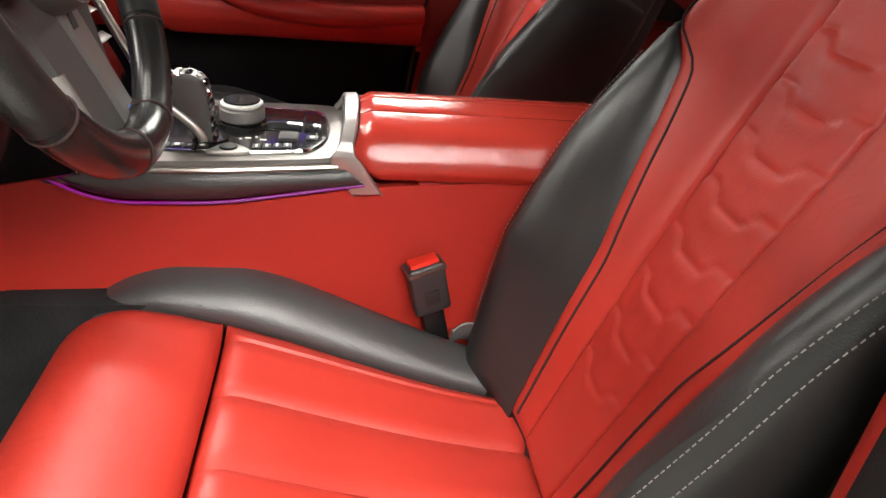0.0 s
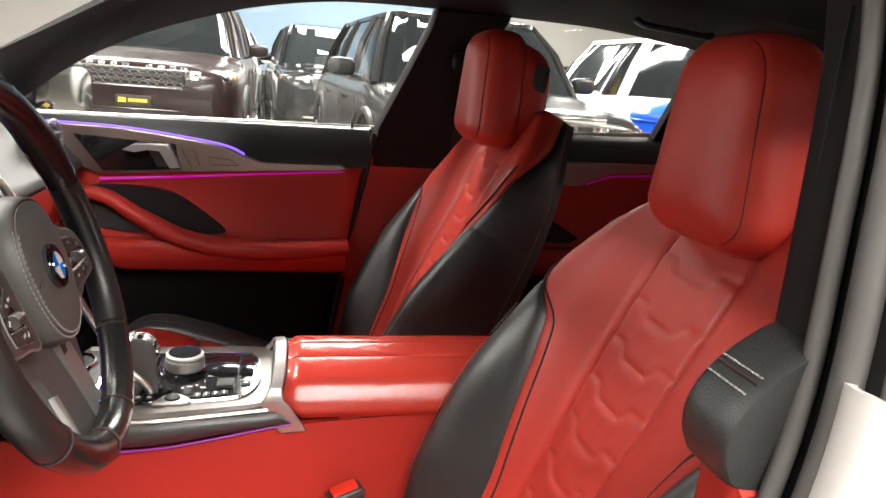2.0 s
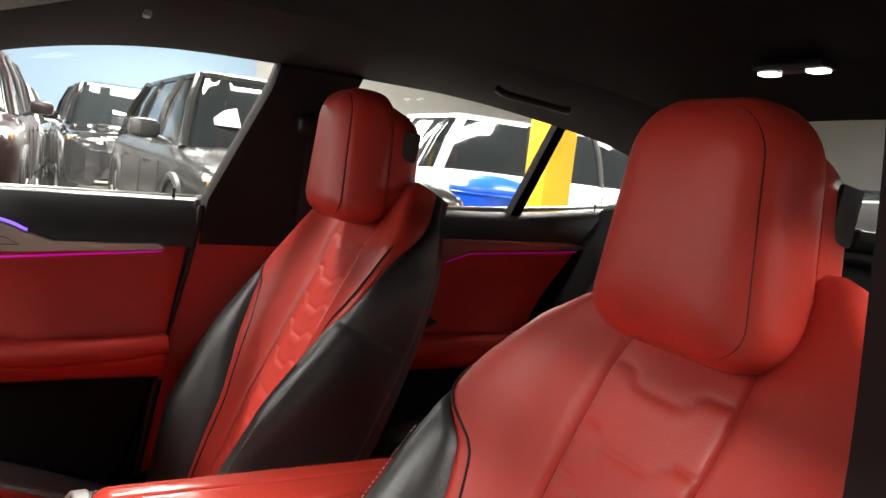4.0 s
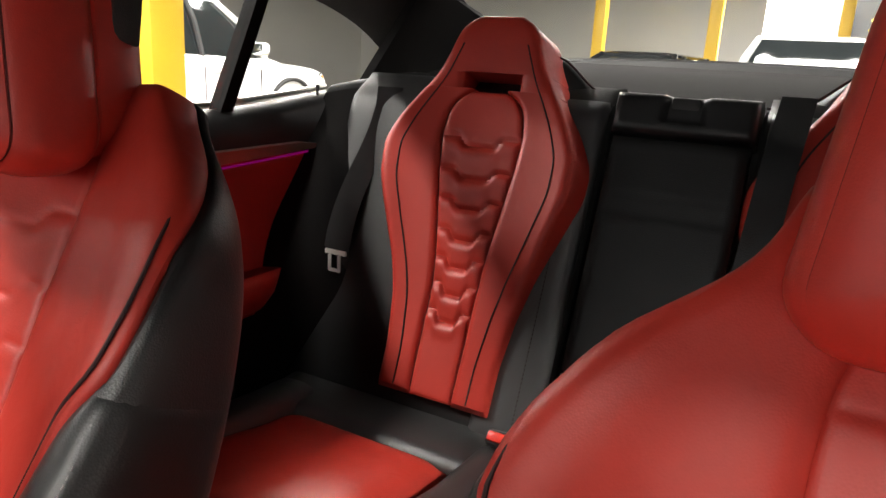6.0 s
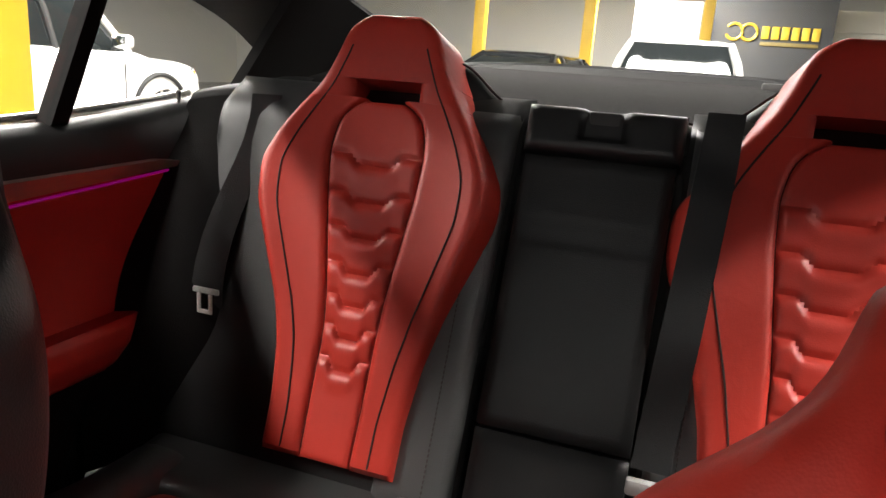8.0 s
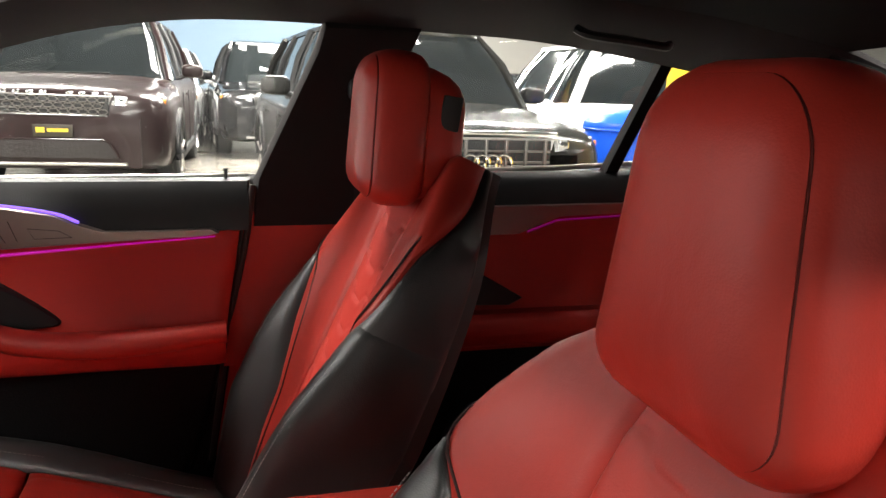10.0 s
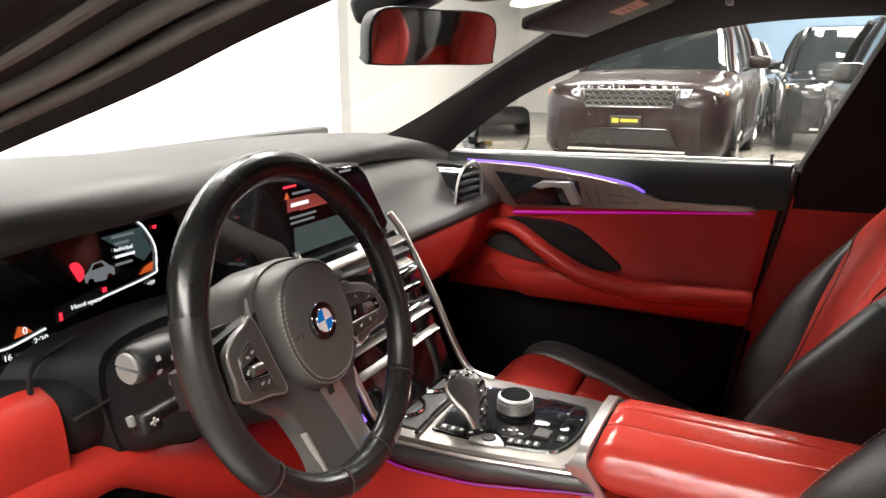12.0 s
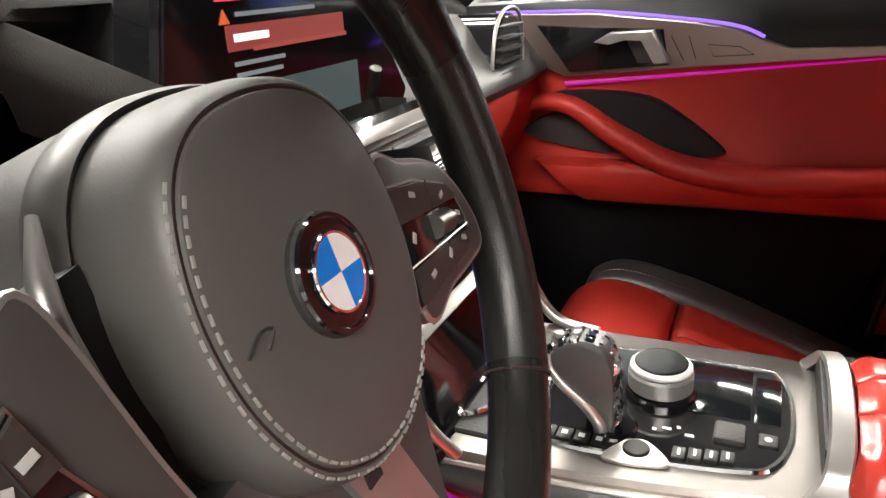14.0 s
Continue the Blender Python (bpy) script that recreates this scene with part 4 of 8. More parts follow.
# console-side carpet, paled to stand in for the light falling there
structure("tunnel_carpet", prism([(-0.66, 0.262), (-0.70, 0.45), (-0.45, 0.462), (-0.28, 0.476), (-0.20, 0.487), (0.02, 0.487), (0.02, 0.262)], "y", -0.146, -0.105, 0.006), LITCARPET, "black carpet along the lower side of the centre console", "carpet")
structure("toe_board", prism([(-0.80, 0.255), (-0.80, 0.66), (-0.74, 0.66), (-0.60, 0.262)], "y", -0.70, 0.70, 0.004), CARPET, "black carpeted toe board", "toe board")

# panes
def pane(name, geo, label):
    ob = tagged(part(name, geo, PANE), label, "car window", kind="structure")
    ob.visible_shadow = False
    return ob


pane("windscreen", grid([[(-0.80 + 0.79 * u, q * (0.66 - 0.10 * u), 0.985 + 0.285 * u + 0.03 * math.sin(math.pi * u) + 0.015 * (1 - q * q)) for q in np.linspace(-1, 1, 11)] for u in np.linspace(0, 1, 10)], 0.004, 1), "clear windscreen")
wx = np.linspace(-0.34, 0.50, 24)
pane("front_side_window", grid([[(x, 0.728, 0.945 * (1 - q) + (WIN_TOP(x) + 0.01) * q) for q in np.linspace(0, 1, 5)] for x in wx], 0.004, 1), "clear door window")
wx = np.linspace(0.62, 1.62, 24)
pane("rear_side_window", grid([[(x, 0.732, 0.965 * (1 - q) + max(0.97, WIN_TOP(x) + 0.01) * q) for q in np.linspace(0, 1, 5)] for x in wx], 0.004, 1), "clear rear door window")
pane("rear_window", grid([[(1.54 + 0.51 * u, q * 0.56, 1.25 - 0.15 * u + 0.02 * (1 - q * q)) for q in np.linspace(-1, 1, 9)] for u in np.linspace(0, 1, 6)], 0.004, 1), "clear rear window")

# chrome window line outside the far doors, seen through the glass as a bright ledge
tagged(part("belt_moulding", tube(spl([(-0.40, 0.752, 0.944), (0.0, 0.756, 0.952), (0.5, 0.758, 0.962), (1.1, 0.758, 0.986), (1.45, 0.756, 1.018)], 40), 0.006, 8), SATIN), "bright moulding along the door windows", "moulding", kind="structure")

# ---------------------------------------------------------------- near side door opening
NEAR = spl([(-0.62, 0.92), (-0.42, 1.010), (-0.2, 1.085), (0.0, 1.147), (0.1, 1.182), (0.2, 1.211), (0.3, 1.232), (0.40, 1.246), (0.480, 1.241), (0.517, 1.207), (0.527, 1.13), (0.520, 1.02), (0.505, 0.90), (0.462, 0.75), (0.425, 0.55), (0.375, 0.38)], 110)
dN = np.gradient(NEAR, axis=0)
dN /= np.linalg.norm(dN, axis=1, keepdims=True)
OUTN = np.stack([-dN[:, 1], dN[:, 0]], axis=1)
OUTN *= np.sign((OUTN * (NEAR - np.array([0.1, 0.8]))).sum(axis=1, keepdims=True))


def around(off, y):
    """The opening's line, pushed outwards by off, at depth y."""
    Q = NEAR + OUTN * off
    lean = 0.05 * np.clip((1.0 - NEAR[:, 1]) / 0.4, -0.5, 1.5)
    return [(q[0], y - l, q[1]) for q, l in zip(Q, lean)]


REAR = np.clip((np.arange(110) - 60) / 8, 0, 1)[:, None] * 0.010
fr = thing("door_frame_near", "dark rubber door seals and white body round the open driver door", "door frame", (0, 0, 0), (0.4, -0.65, 0.3), kind="structure")
part("inner_trim", grid(np.stack([np.array(around(o + REAR * k, y)) for o, y, k in ((0.06, -0.50, 1), (0.024, -0.545, 1), (0.003, -0.566, 1), (-0.002, -0.576, 1), (0.002, -0.600, 0.5), (0.012, -0.612, 0))], axis=1), 0.006, 1), HEAD, fr, "black inner trim edge")
part("inner_seal", tube(around(-0.002, -0.615), np.interp(np.arange(110), [0, 56, 70, 109], [0.0052, 0.0052, 0.0068, 0.0068]), 10), RUBBER, fr, "grey-black bulb seal")
part("seal_channel", grid(np.stack([np.array(around(o, y)) for o, y in ((0.010, -0.612), (0.012, -0.640), (0.016, -0.665), (0.020, -0.672))], axis=1), 0.006, 1), PLASTIC, fr, "black channel")
part("outer_seal", tube(around(0.003, -0.640), np.interp(np.arange(110), [0, 56, 70, 109], [0.0074, 0.0074, 0.0102, 0.0102]), 12), RUBBER, fr, "grey-black outer seal")
part("seal_lip", tube(around(0.010, -0.664), 0.0046, 8), RUBBER, fr, "thin rubber lip")
low_ = slice(62, 110)
part("body_frame", grid(np.stack([np.array(around(o, y))[low_] for o, y in ((0.020, -0.672), (0.032, -0.678), (0.050, -0.690), (0.080, -0.700), (0.12, -0.745), (0.17, -0.765))], axis=1), 0.006, 1), BODYWHITE, fr, "white painted body frame")
belt_low = int(np.argmax((NEAR[:, 1] < 0.945) & (np.arange(110) > 60)))
part("body_flange", grid(np.stack([np.array(around(o, y))[belt_low:] for o, y in ((0.006, -0.648), (-0.002, -0.651), (-0.004, -0.658), (0.000, -0.670), (0.012, -0.688), (0.035, -0.712), (0.075, -0.740), (0.13, -0.770), (0.18, -0.785))], axis=1), 0.006, 1), BODYWHITE, fr, "white painted lower body flange")
part("roof_channel", grid(np.stack([np.array(around(o, y))[:66] for o, y in ((0.018, -0.672), (0.014, -0.685), (0.016, -0.700))], axis=1), 0.006, 1), PLASTIC, fr, "black roof frame channel")
part("roof_seal_outer", tube(around(0.018, -0.702)[:66], 0.003, 8), RUBBER, fr, "thin outer rubber lip")

part("outer_roof_frame", grid(np.stack([np.array(around(o, y))[:70] for o, y in ((0.016, -0.703), (0.026, -0.712), (0.050, -0.708), (0.080, -0.690), (0.12, -0.640))], axis=1), 0.006, 1), BODYWHITE, fr, "white painted roof frame")

bp = thing("pillar_near", "black pillar trim with stitched cover and red lower trim beside the driver seat", "pillar", (0, 0, 0), (0.53, -0.62, 0.3), kind="structure")
part("upper_trim", prism([(0.532, 0.95), (0.540, 1.10), (0.534, 1.24), (0.66, 1.26), (0.62, 0.95)], "y", -0.570, -0.650, 0.012), PLASTIC, bp, "black upper trim")
part("trim_ridge", tube([(0.524, -0.598, 0.95), (0.531, -0.595, 1.05), (0.537, -0.591, 1.13), (0.530, -0.590, 1.20)], 0.006, 8), PLASTIC, bp, "rounded ridge on the trim")
COVER = spl([(0.570, 0.957), (0.522, 0.951), (0.491, 0.934), (0.468, 0.913), (0.456, 0.888), (0.459, 0.862), (0.478, 0.848), (0.570, 0.842)], 44)
R = []
for y, q in ((-0.572, 0.94), (-0.574, 0.975), (-0.578, 0.995), (-0.586, 1.0), (-0.612, 1.0), (-0.622, 0.99), (-0.626, 0.96)):
    R.append([(0.53 + (x - 0.53) * q, y, 0.90 + (z - 0.90) * q) for x, z in COVER])
part("stitched_cover", rings(R), BLACK, bp, "black leather cover")
cover_row = lambda k, out: [(COVER[k][0] - out * 0.80, y, COVER[k][1] + out * 0.60) for y in np.linspace(-0.577, -0.620, 18)]
part("cover_stitching", join(stitches(cover_row(15, 0.0006), 0.0008, 0.0034, 0.0014), stitches(cover_row(18, 0.0006), 0.0008, 0.0034, 0.0014)), STITCH, bp, "grey twin stitching")
part("cover_groove", tube([(x, y, z) for x, y, z in cover_row(16, 0.0)], 0.0014, 6), SEAM, bp, "dark groove between the stitch rows")
part("lower_trim", prism([(0.455, 0.30), (0.455, 0.60), (0.472, 0.858), (0.60, 0.87), (0.62, 0.30)], "y", -0.582, -0.628, 0.012), REDTRIM, bp, "red lower trim")
part("belt_webbing", grid([[(0.545 + 0.02 * k, -0.578 - 0.004 * k, z) for k in (-1, 0, 1)] for z in np.linspace(0.42, 1.16, 12)], 0.0015, -1), BELT, bp, "black seat belt webbing")

structure("near_rear_door", prism([(0.56, 0.3), (0.56, 0.93), (1.40, 0.99), (1.40, 0.3)], "y", -0.66, -0.78, 0.02), PLASTIC, "black inner side of the rear door", "car door")
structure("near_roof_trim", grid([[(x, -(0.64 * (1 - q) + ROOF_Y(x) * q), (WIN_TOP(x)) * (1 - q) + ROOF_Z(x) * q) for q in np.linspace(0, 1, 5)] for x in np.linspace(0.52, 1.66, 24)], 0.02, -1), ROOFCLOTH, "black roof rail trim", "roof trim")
structure("near_pillar_trim", grid([[(x, -(0.598 * (1 - q) + ROOF_Y(x) * q), (np.interp(x, NEAR[:62, 0], NEAR[:62, 1]) + 0.012) * (1 - q) + 0.0 + ROOF_Z(x) * q) for q in np.linspace(0, 1, 5)] for x in np.linspace(-0.58, 0.53, 32)], 0.016, -1), HEAD, "black windscreen pillar trim", "pillar trim")

# ---------------------------------------------------------------- far doors
def along(profile, xs, shift=lambda x: 0.0):
    """A profile in (y, z) carried along x."""
    return rings([[(x, y, z + shift(x)) for y, z in profile] for x in xs])


def flat(x0, x1):
    return lambda v: x0(v), lambda v: x1(v)


fd = thing("front_passenger_door", "closed door with red leather panel, metal trim and violet light lines", "car door", (0, 0, 0), (0, 0.7, 0.28))
belt = lambda x: 0.012 * (x + 0.3)
part("upper_pad", along([(0.760, 0.86), (0.760, 0.944), (0.735, 0.952), (0.712, 0.948), (0.697, 0.930), (0.686, 0.885), (0.684, 0.86)], np.linspace(-0.42, 0.374, 24), belt), REARBLACK, fd, "black leather window ledge")
door_plane = lambda x, z: np.array([x, 0.688 - 0.02 * smooth(0.80, 0.62, z), z])
part("red_panel", pad(door_plane, lambda z: -0.40, lambda z: 0.372 - (0.955 - z) * 0.153, 0.62, 0.868, 30, 24, 0.006, 0.02, 0.03, 1), REDTRIM, fd, "red leather panel")
# lower door in the extra-dark black, its shade put into the colour
part("lower_panel", prism([(-0.42, 0.28), (-0.42, 0.635), (0.328, 0.645), (0.28, 0.45), (0.20, 0.28)], "y", 0.69, 0.74, 0.01), SHADEBLACK, fd, "black lower panel")
part("door_body", prism([(-0.44, 0.27), (-0.44, 0.93), (0.372, 0.945), (0.325, 0.64), (0.27, 0.27)], "y", 0.72, 0.80, 0.006), SHELL, fd)
trim_poly = [(-0.345, 0.932), (-0.17, 0.929), (-0.02, 0.913), (0.055, 0.900), (0.09, 0.884), (0.13, 0.870), (0.22, 0.870), (0.31, 0.873), (0.322, 0.866), (0.30, 0.861), (0.10, 0.850), (-0.04, 0.841), (-0.215, 0.829), (-0.245, 0.842), (-0.29, 0.895)]
part("metal_trim", prism(trim_poly[::-1], "y", 0.668, 0.70, 0.003), TRIMMETAL, fd, "brushed bronze-grey metal trim")
part("dark_inlay", prism([(-0.262, 0.914), (-0.055, 0.903), (-0.045, 0.847), (-0.205, 0.837)][::-1], "y", 0.663, 0.68, 0.002), GLOSSBLK, fd, "glossy black inlay")
part("door_handle", prism([(-0.160, 0.887), (-0.135, 0.901), (-0.068, 0.903), (-0.040, 0.853), (-0.062, 0.851), (-0.082, 0.889), (-0.112, 0.891), (-0.138, 0.883)][::-1], "y", 0.640, 0.664, 0.003), SILVER, fd, "satin metal door handle", angle=25)
part("handle_cup", prism([(-0.114, 0.893), (-0.070, 0.896), (-0.054, 0.853), (-0.092, 0.851)][::-1], "y", 0.6605, 0.67, 0.001), SHELL, fd, "black handle cup")
part("switch_outline", join(tube([(-0.043, 0.6672, 0.892), (-0.022, 0.6672, 0.854)], 0.0007, 5), tube([(-0.016, 0.6672, 0.891), (-0.004, 0.6672, 0.856)], 0.0007, 5), tube([(0.013, 0.6672, 0.878), (0.060, 0.6672, 0.874), (0.080, 0.6672, 0.862), (0.022, 0.6672, 0.860)], 0.0007, 5, True)), SEAM, fd, "fine joints of the seat switches")
part("violet_line", tube(spl([(-0.335, 0.672, 0.936), (-0.17, 0.669, 0.933), (-0.02, 0.668, 0.917), (0.055, 0.668, 0.904), (0.092, 0.669, 0.888)], 40), 0.0028, 6), PURPLE, fd, "violet light line")
part("magenta_line", tube(spl([(-0.215, 0.676, 0.816), (-0.05, 0.676, 0.829), (0.12, 0.677, 0.843), (0.315, 0.679, 0.858)], 40), np.interp(np.linspace(0, 1, 40), [0, 0.5, 1], [0.0040, 0.0026, 0.0012]), 6), MAGENTA, fd, "magenta light line")
spk = spl([(-0.235, 0.798), (-0.16, 0.806), (-0.075, 0.797), (-0.02, 0.768), (0.048, 0.716), (0.040, 0.703), (-0.01, 0.700), (-0.07, 0.716), (-0.14, 0.755)], 40, True)
part("speaker_cover", prism([tuple(p) for p in spk][::-1], "y", 0.662, 0.70, 0.004), PLASTIC, fd, "black fabric speaker cover")
ridge = spl([(-0.315, 0.668, 0.725), (-0.27, 0.652, 0.782), (-0.20, 0.646, 0.785), (-0.12, 0.640, 0.738), (-0.03, 0.636, 0.694), (0.08, 0.634, 0.676), (0.2, 0.636, 0.676), (0.33, 0.648, 0.684)], 60)
part("armrest_ridge", tube(ridge, np.interp(np.linspace(0, 1, 60), [0, 0.2, 0.5, 0.8, 1], [0.014, 0.018, 0.026, 0.030, 0.026]), 14, flat=0.8), REDTRIM, fd, "red leather grab ridge running into the armrest")
part("armrest", pad(lambda x, z: np.array([x, 0.640 + 0.6 * max(0, 0.655 - z) - 0.004, z]), lambda z: -0.25 + (0.68 - z) * 1.2, lambda z: 0.335 - (0.955 - z) * 0.02, 0.618, 0.690, 30, 12, 0.010, 0.02, 0.04, 1), REDTRIM, fd, "red leather armrest")
part("pull_pocket", prism([tuple(p) for p in spl([(-0.285, 0.735), (-0.23, 0.768), (-0.17, 0.752), (-0.105, 0.708), (-0.15, 0.702), (-0.22, 0.712)], 30, True)][::-1], "y", 0.662, 0.70, 0.002), SHELL, fd, "dark grab pocket")
part("lock_pin", join(tube([(0.335, 0.728, 0.945), (0.335, 0.728, 0.972)], 0.0032, 8), disc((0.335, 0.728, 0.972), 0.0042, 0.006, "z", 12, 0.001), disc((0.335, 0.728, 0.955), 0.008, 0.003, "z", 12)), SHELL, fd, "black lock pin")

rd = thing("rear_passenger_door", "closed rear door with red leather panel and magenta light line", "car door", (0, 0, 0), (0.9, 0.72, 0.28))
rb_ = lambda x: 0.964 + 0.022 * (x - 0.38) + 0.05 * smooth(1.1, 1.5, x) * 0.5
part("upper_pad", rings([[(x, y, z + rb_(x)) for y, z in [(0.760, -0.10), (0.760, -0.014), (0.74, 0.0), (0.725, -0.004), (0.710, -0.022), (0.700, -0.06), (0.698, -0.10)]] for x in np.linspace(0.378, 1.43, 30)]), REARBLACK, rd, "black leather window ledge")
rear_plane = lambda x, z: np.array([x, 0.702 - 0.015 * smooth(0.80, 0.62, z), z])
part("red_panel", pad(rear_plane, lambda z: 0.378 - (0.955 - z) * 0.153, lambda z: 1.347 - (0.906 - z) * 0.61, 0.60, 0.905, 40, 24, 0.006, 0.02, 0.03, 1), REDTRIM, rd, "red leather panel")
# same shade-carrying black on the rear door
part("lower_panel", prism([(0.22, 0.28), (0.332, 0.62), (1.17, 0.62), (1.0, 0.28)], "y", 0.70, 0.75, 0.008), SHADEBLACK, rd, "black lower panel")
part("door_body", prism([(0.25, 0.27), (0.375, 0.93), (1.42, 0.99), (1.10, 0.27)], "y", 0.735, 0.80, 0.006), SHELL, rd)
part("metal_trim", prism([(0.62, 0.905), (1.29, 0.918), (1.343, 0.912), (1.33, 0.904), (1.0, 0.888), (0.91, 0.852), (0.62, 0.846)][::-1], "y", 0.682, 0.71, 0.003), TRIMMETAL, rd, "brushed metal trim")
part("magenta_line", tube([(0.935, 0.688, 0.856), (1.0, 0.688, 0.880), (1.17, 0.690, 0.889), (1.335, 0.693, 0.898)], 0.0022, 6), MAGENTADIM, rd, "magenta light line")
part("armrest", pad(lambda x, z: np.array([x, 0.655 + 0.5 * max(0, 0.655 - z), z]), lambda z: 0.70, lambda z: 1.20 - (0.69 - z) * 0.5, 0.612, 0.690, 30, 12, 0.010, 0.02, 0.05, 1), REDTRIM, rd, "red leather armrest")
part("speaker_cover", prism([(0.70, 0.80), (0.78, 0.80), (0.93, 0.715), (0.90, 0.70), (0.76, 0.705)][::-1], "y", 0.676, 0.71, 0.004), PLASTIC, rd, "black speaker cover")
part("lock_pin", join(tube([(1.39, 0.728, 0.985), (1.39, 0.728, 1.018)], 0.0032, 8), disc((1.39, 0.728, 1.018), 0.0042, 0.006, "z", 12, 0.001)), SHELL, rd, "black lock pin")
structure("door_gap", prism([(0.374, 0.96), (0.378, 0.96), (0.334, 0.64), (0.27, 0.27), (0.26, 0.27), (0.328, 0.64)], "y", 0.70, 0.79), SHELL, "dark joint between the doors", "door gap")

# ---------------------------------------------------------------- overhead
vis = thing("sun_visor", "folded grey sun visor with a printed label", "sun visor", (0, 0, 0), (0.06, 0.32, 1.25))
VT = Matrix.Translation((0.075, 0.325, 1.246)) @ Matrix.Rotation(radians(-20), 4, "Y")
part("visor_board", moved(rbox((0.165, 0.37, 0.014), (0, 0, 0), 0.006, 3), VT), mat("visor_cloth", (0.024, 0.022, 0.021), 0.75, grain=0.3, grain_size=0.001), vis, "grey cloth board")
part("visor_edge", moved(tube([(-0.083, -0.165, -0.002), (-0.084, 0.0, -0.002), (-0.083, 0.165, -0.002)], 0.0075, 8), VT), PLASTIC, vis, "dark rounded front edge")
part("visor_label", moved(rbox((0.050, 0.085, 0.0015), (0.030, 0.035, -0.0076), 0.0004, 1), VT), PAPER, vis, "printed warning label")
part("label_print", moved(join(*[rbox((0.002, 0.05 - 0.008 * (k % 3), 0.0006), (0.020 + 0.009 * k, 0.035, -0.0086), 0) for k in range(3)]), VT), mat("faded_print", (0.36, 0.19, 0.14), 0.8), vis, "plain print bars")
part("visor_clip", rbox((0.012, 0.030, 0.010), (0.249, 0.487, 1.262), 0.003), STALKGREY, vis, "small grey clip")
oc = thing("overhead_console", "black overhead console with a glowing cream strip", "roof console", (0, 0, 0), (0.12, -0.02, 1.30))
R = []
for x, z0, hw_ in spl([(-0.035, 1.250, 0.050), (-0.02, 1.238, 0.062), (0.05, 1.244, 0.072), (0.15, 1.262, 0.072), (0.24, 1.284, 0.060), (0.265, 1.296, 0.045)], 18):
    R.append([(x, -0.022 + q * hw_, z) for q, z in ((-1.0, 1.33), (-1.0, z0 + 0.016), (-0.9, z0 + 0.004), (-0.6, z0), (0.6, z0), (0.9, z0 + 0.004), (1.0, z0 + 0.016), (1.0, 1.33))])
part("console_body", rings(R), PLASTIC, oc, "black rounded housing")
# emissive cream strip along the console's far edge
part("lamp_strip", tube(spl([(0.018, 0.046, 1.236), (0.07, 0.050, 1.2445), (0.150, 0.050, 1.258)], 20), np.interp(np.linspace(0, 1, 20), [0, 0.15, 0.8, 1], [0.003, 0.0085, 0.0085, 0.004]), 10), glow("cream_glow", (1.0, 0.90, 0.72), 1.6), oc, "glowing cream strip")
part("grey_edge", tube(spl([(0.145, 0.050, 1.259), (0.21, 0.046, 1.272), (0.262, 0.024, 1.289)], 16), 0.007, 8), GREYPLAST, oc, "grey plastic edge")
dl = thing("rear_dome_lamp", "small lit rear roof lamp", "roof lamp", (1.153, 0.018, 1.292), (0, 0, 0))
part("lamp_base", rbox((0.05, 0.125, 0.014), (0, 0, 0.004), 0.006), PLASTIC, dl, "black housing")
for q in (-0.043, 0.043):
    part("lamp_lens", rbox((0.022, 0.030, 0.006), (0, q, -0.005), 0.002), LAMPGLOW, dl, "lit lens")
gh = thing("grab_handle", "black folding grab handle above the rear door", "grab handle", (0, 0, 0), (1.06, 0.60, 1.25))
part("handle_bar", tube(spl([(0.965, 0.600, 1.258), (0.985, 0.580, 1.246), (1.06, 0.574, 1.240), (1.14, 0.580, 1.234), (1.165, 0.600, 1.240)], 24), 0.0085, 8), PLASTIC, gh, "black handle bar")
bs = thing("belt_guide", "black belt guide and webbing on the far pillar", "seat belt", (0, 0, 0), (0.62, 0.66, 0.5))
part("guide", blob((0.585, 0.678, 1.13), (0.03, 0.016, 0.022), 0.6), PLASTIC, bs, "black belt guide")
part("webbing", grid([[(0.600 + 0.024 * k - 0.06 * (1.12 - z), 0.672 - 0.03 * math.sin((1.12 - z) * 3.2), z) for k in (-1, 0, 1)] for z in np.linspace(0.62, 1.12, 10)], 0.0015, 1), BELT, bs, "black webbing")

mr = thing("rear_view_mirror", "interior mirror in dark frame reflecting the red seats", "mirror", (0, 0, 0), (-0.10, -0.03, 1.25))
mt = Matrix.Translation((-0.055, -0.030, 1.192)) @ Matrix.Rotation(radians(-19), 4, "Z") @ Matrix.Rotation(radians(8), 4, "Y")
shape = spl([(-0.110, -0.026), (-0.100, 0.028), (0.0, 0.034), (0.100, 0.030), (0.110, -0.022), (0.100, -0.033), (0.0, -0.034), (-0.100, -0.034)], 48, True)
part("housing", moved(rings([[(-0.040, y * 0.6, z * 0.6) for y, z in shape], [(-0.030, y * 0.92, z * 0.92) for y, z in shape], [(-0.004, y * 1.02, z * 1.03) for y, z in shape], [(0.002, y * 1.02, z * 1.03) for y, z in shape]]), mt), PLASTIC, mr, "dark housing")
part("mirror_glass", moved(rings([[(0.0022, y * 0.985, z * 0.98) for y, z in shape], [(0.0034, y * 0.985, z * 0.98) for y, z in shape]]), mt), MIRROR, mr, "mirror glass")
part("mirror_stem", tube([(-0.085, -0.02, 1.20), (-0.12, -0.01, 1.235), (-0.10, 0.0, 1.268)], 0.012, 8), PLASTIC, mr, "black stem")
part("sensor_box", rbox((0.11, 0.09, 0.04), (-0.13, 0.0, 1.245), 0.012, 3, Matrix.Rotation(radians(-20), 4, "Y")), PLASTIC, mr, "black camera cover")

em = thing("door_mirror", "black outside mirror on the far door", "door mirror", (0, 0, 0), (-0.34, 0.80, 0.95))
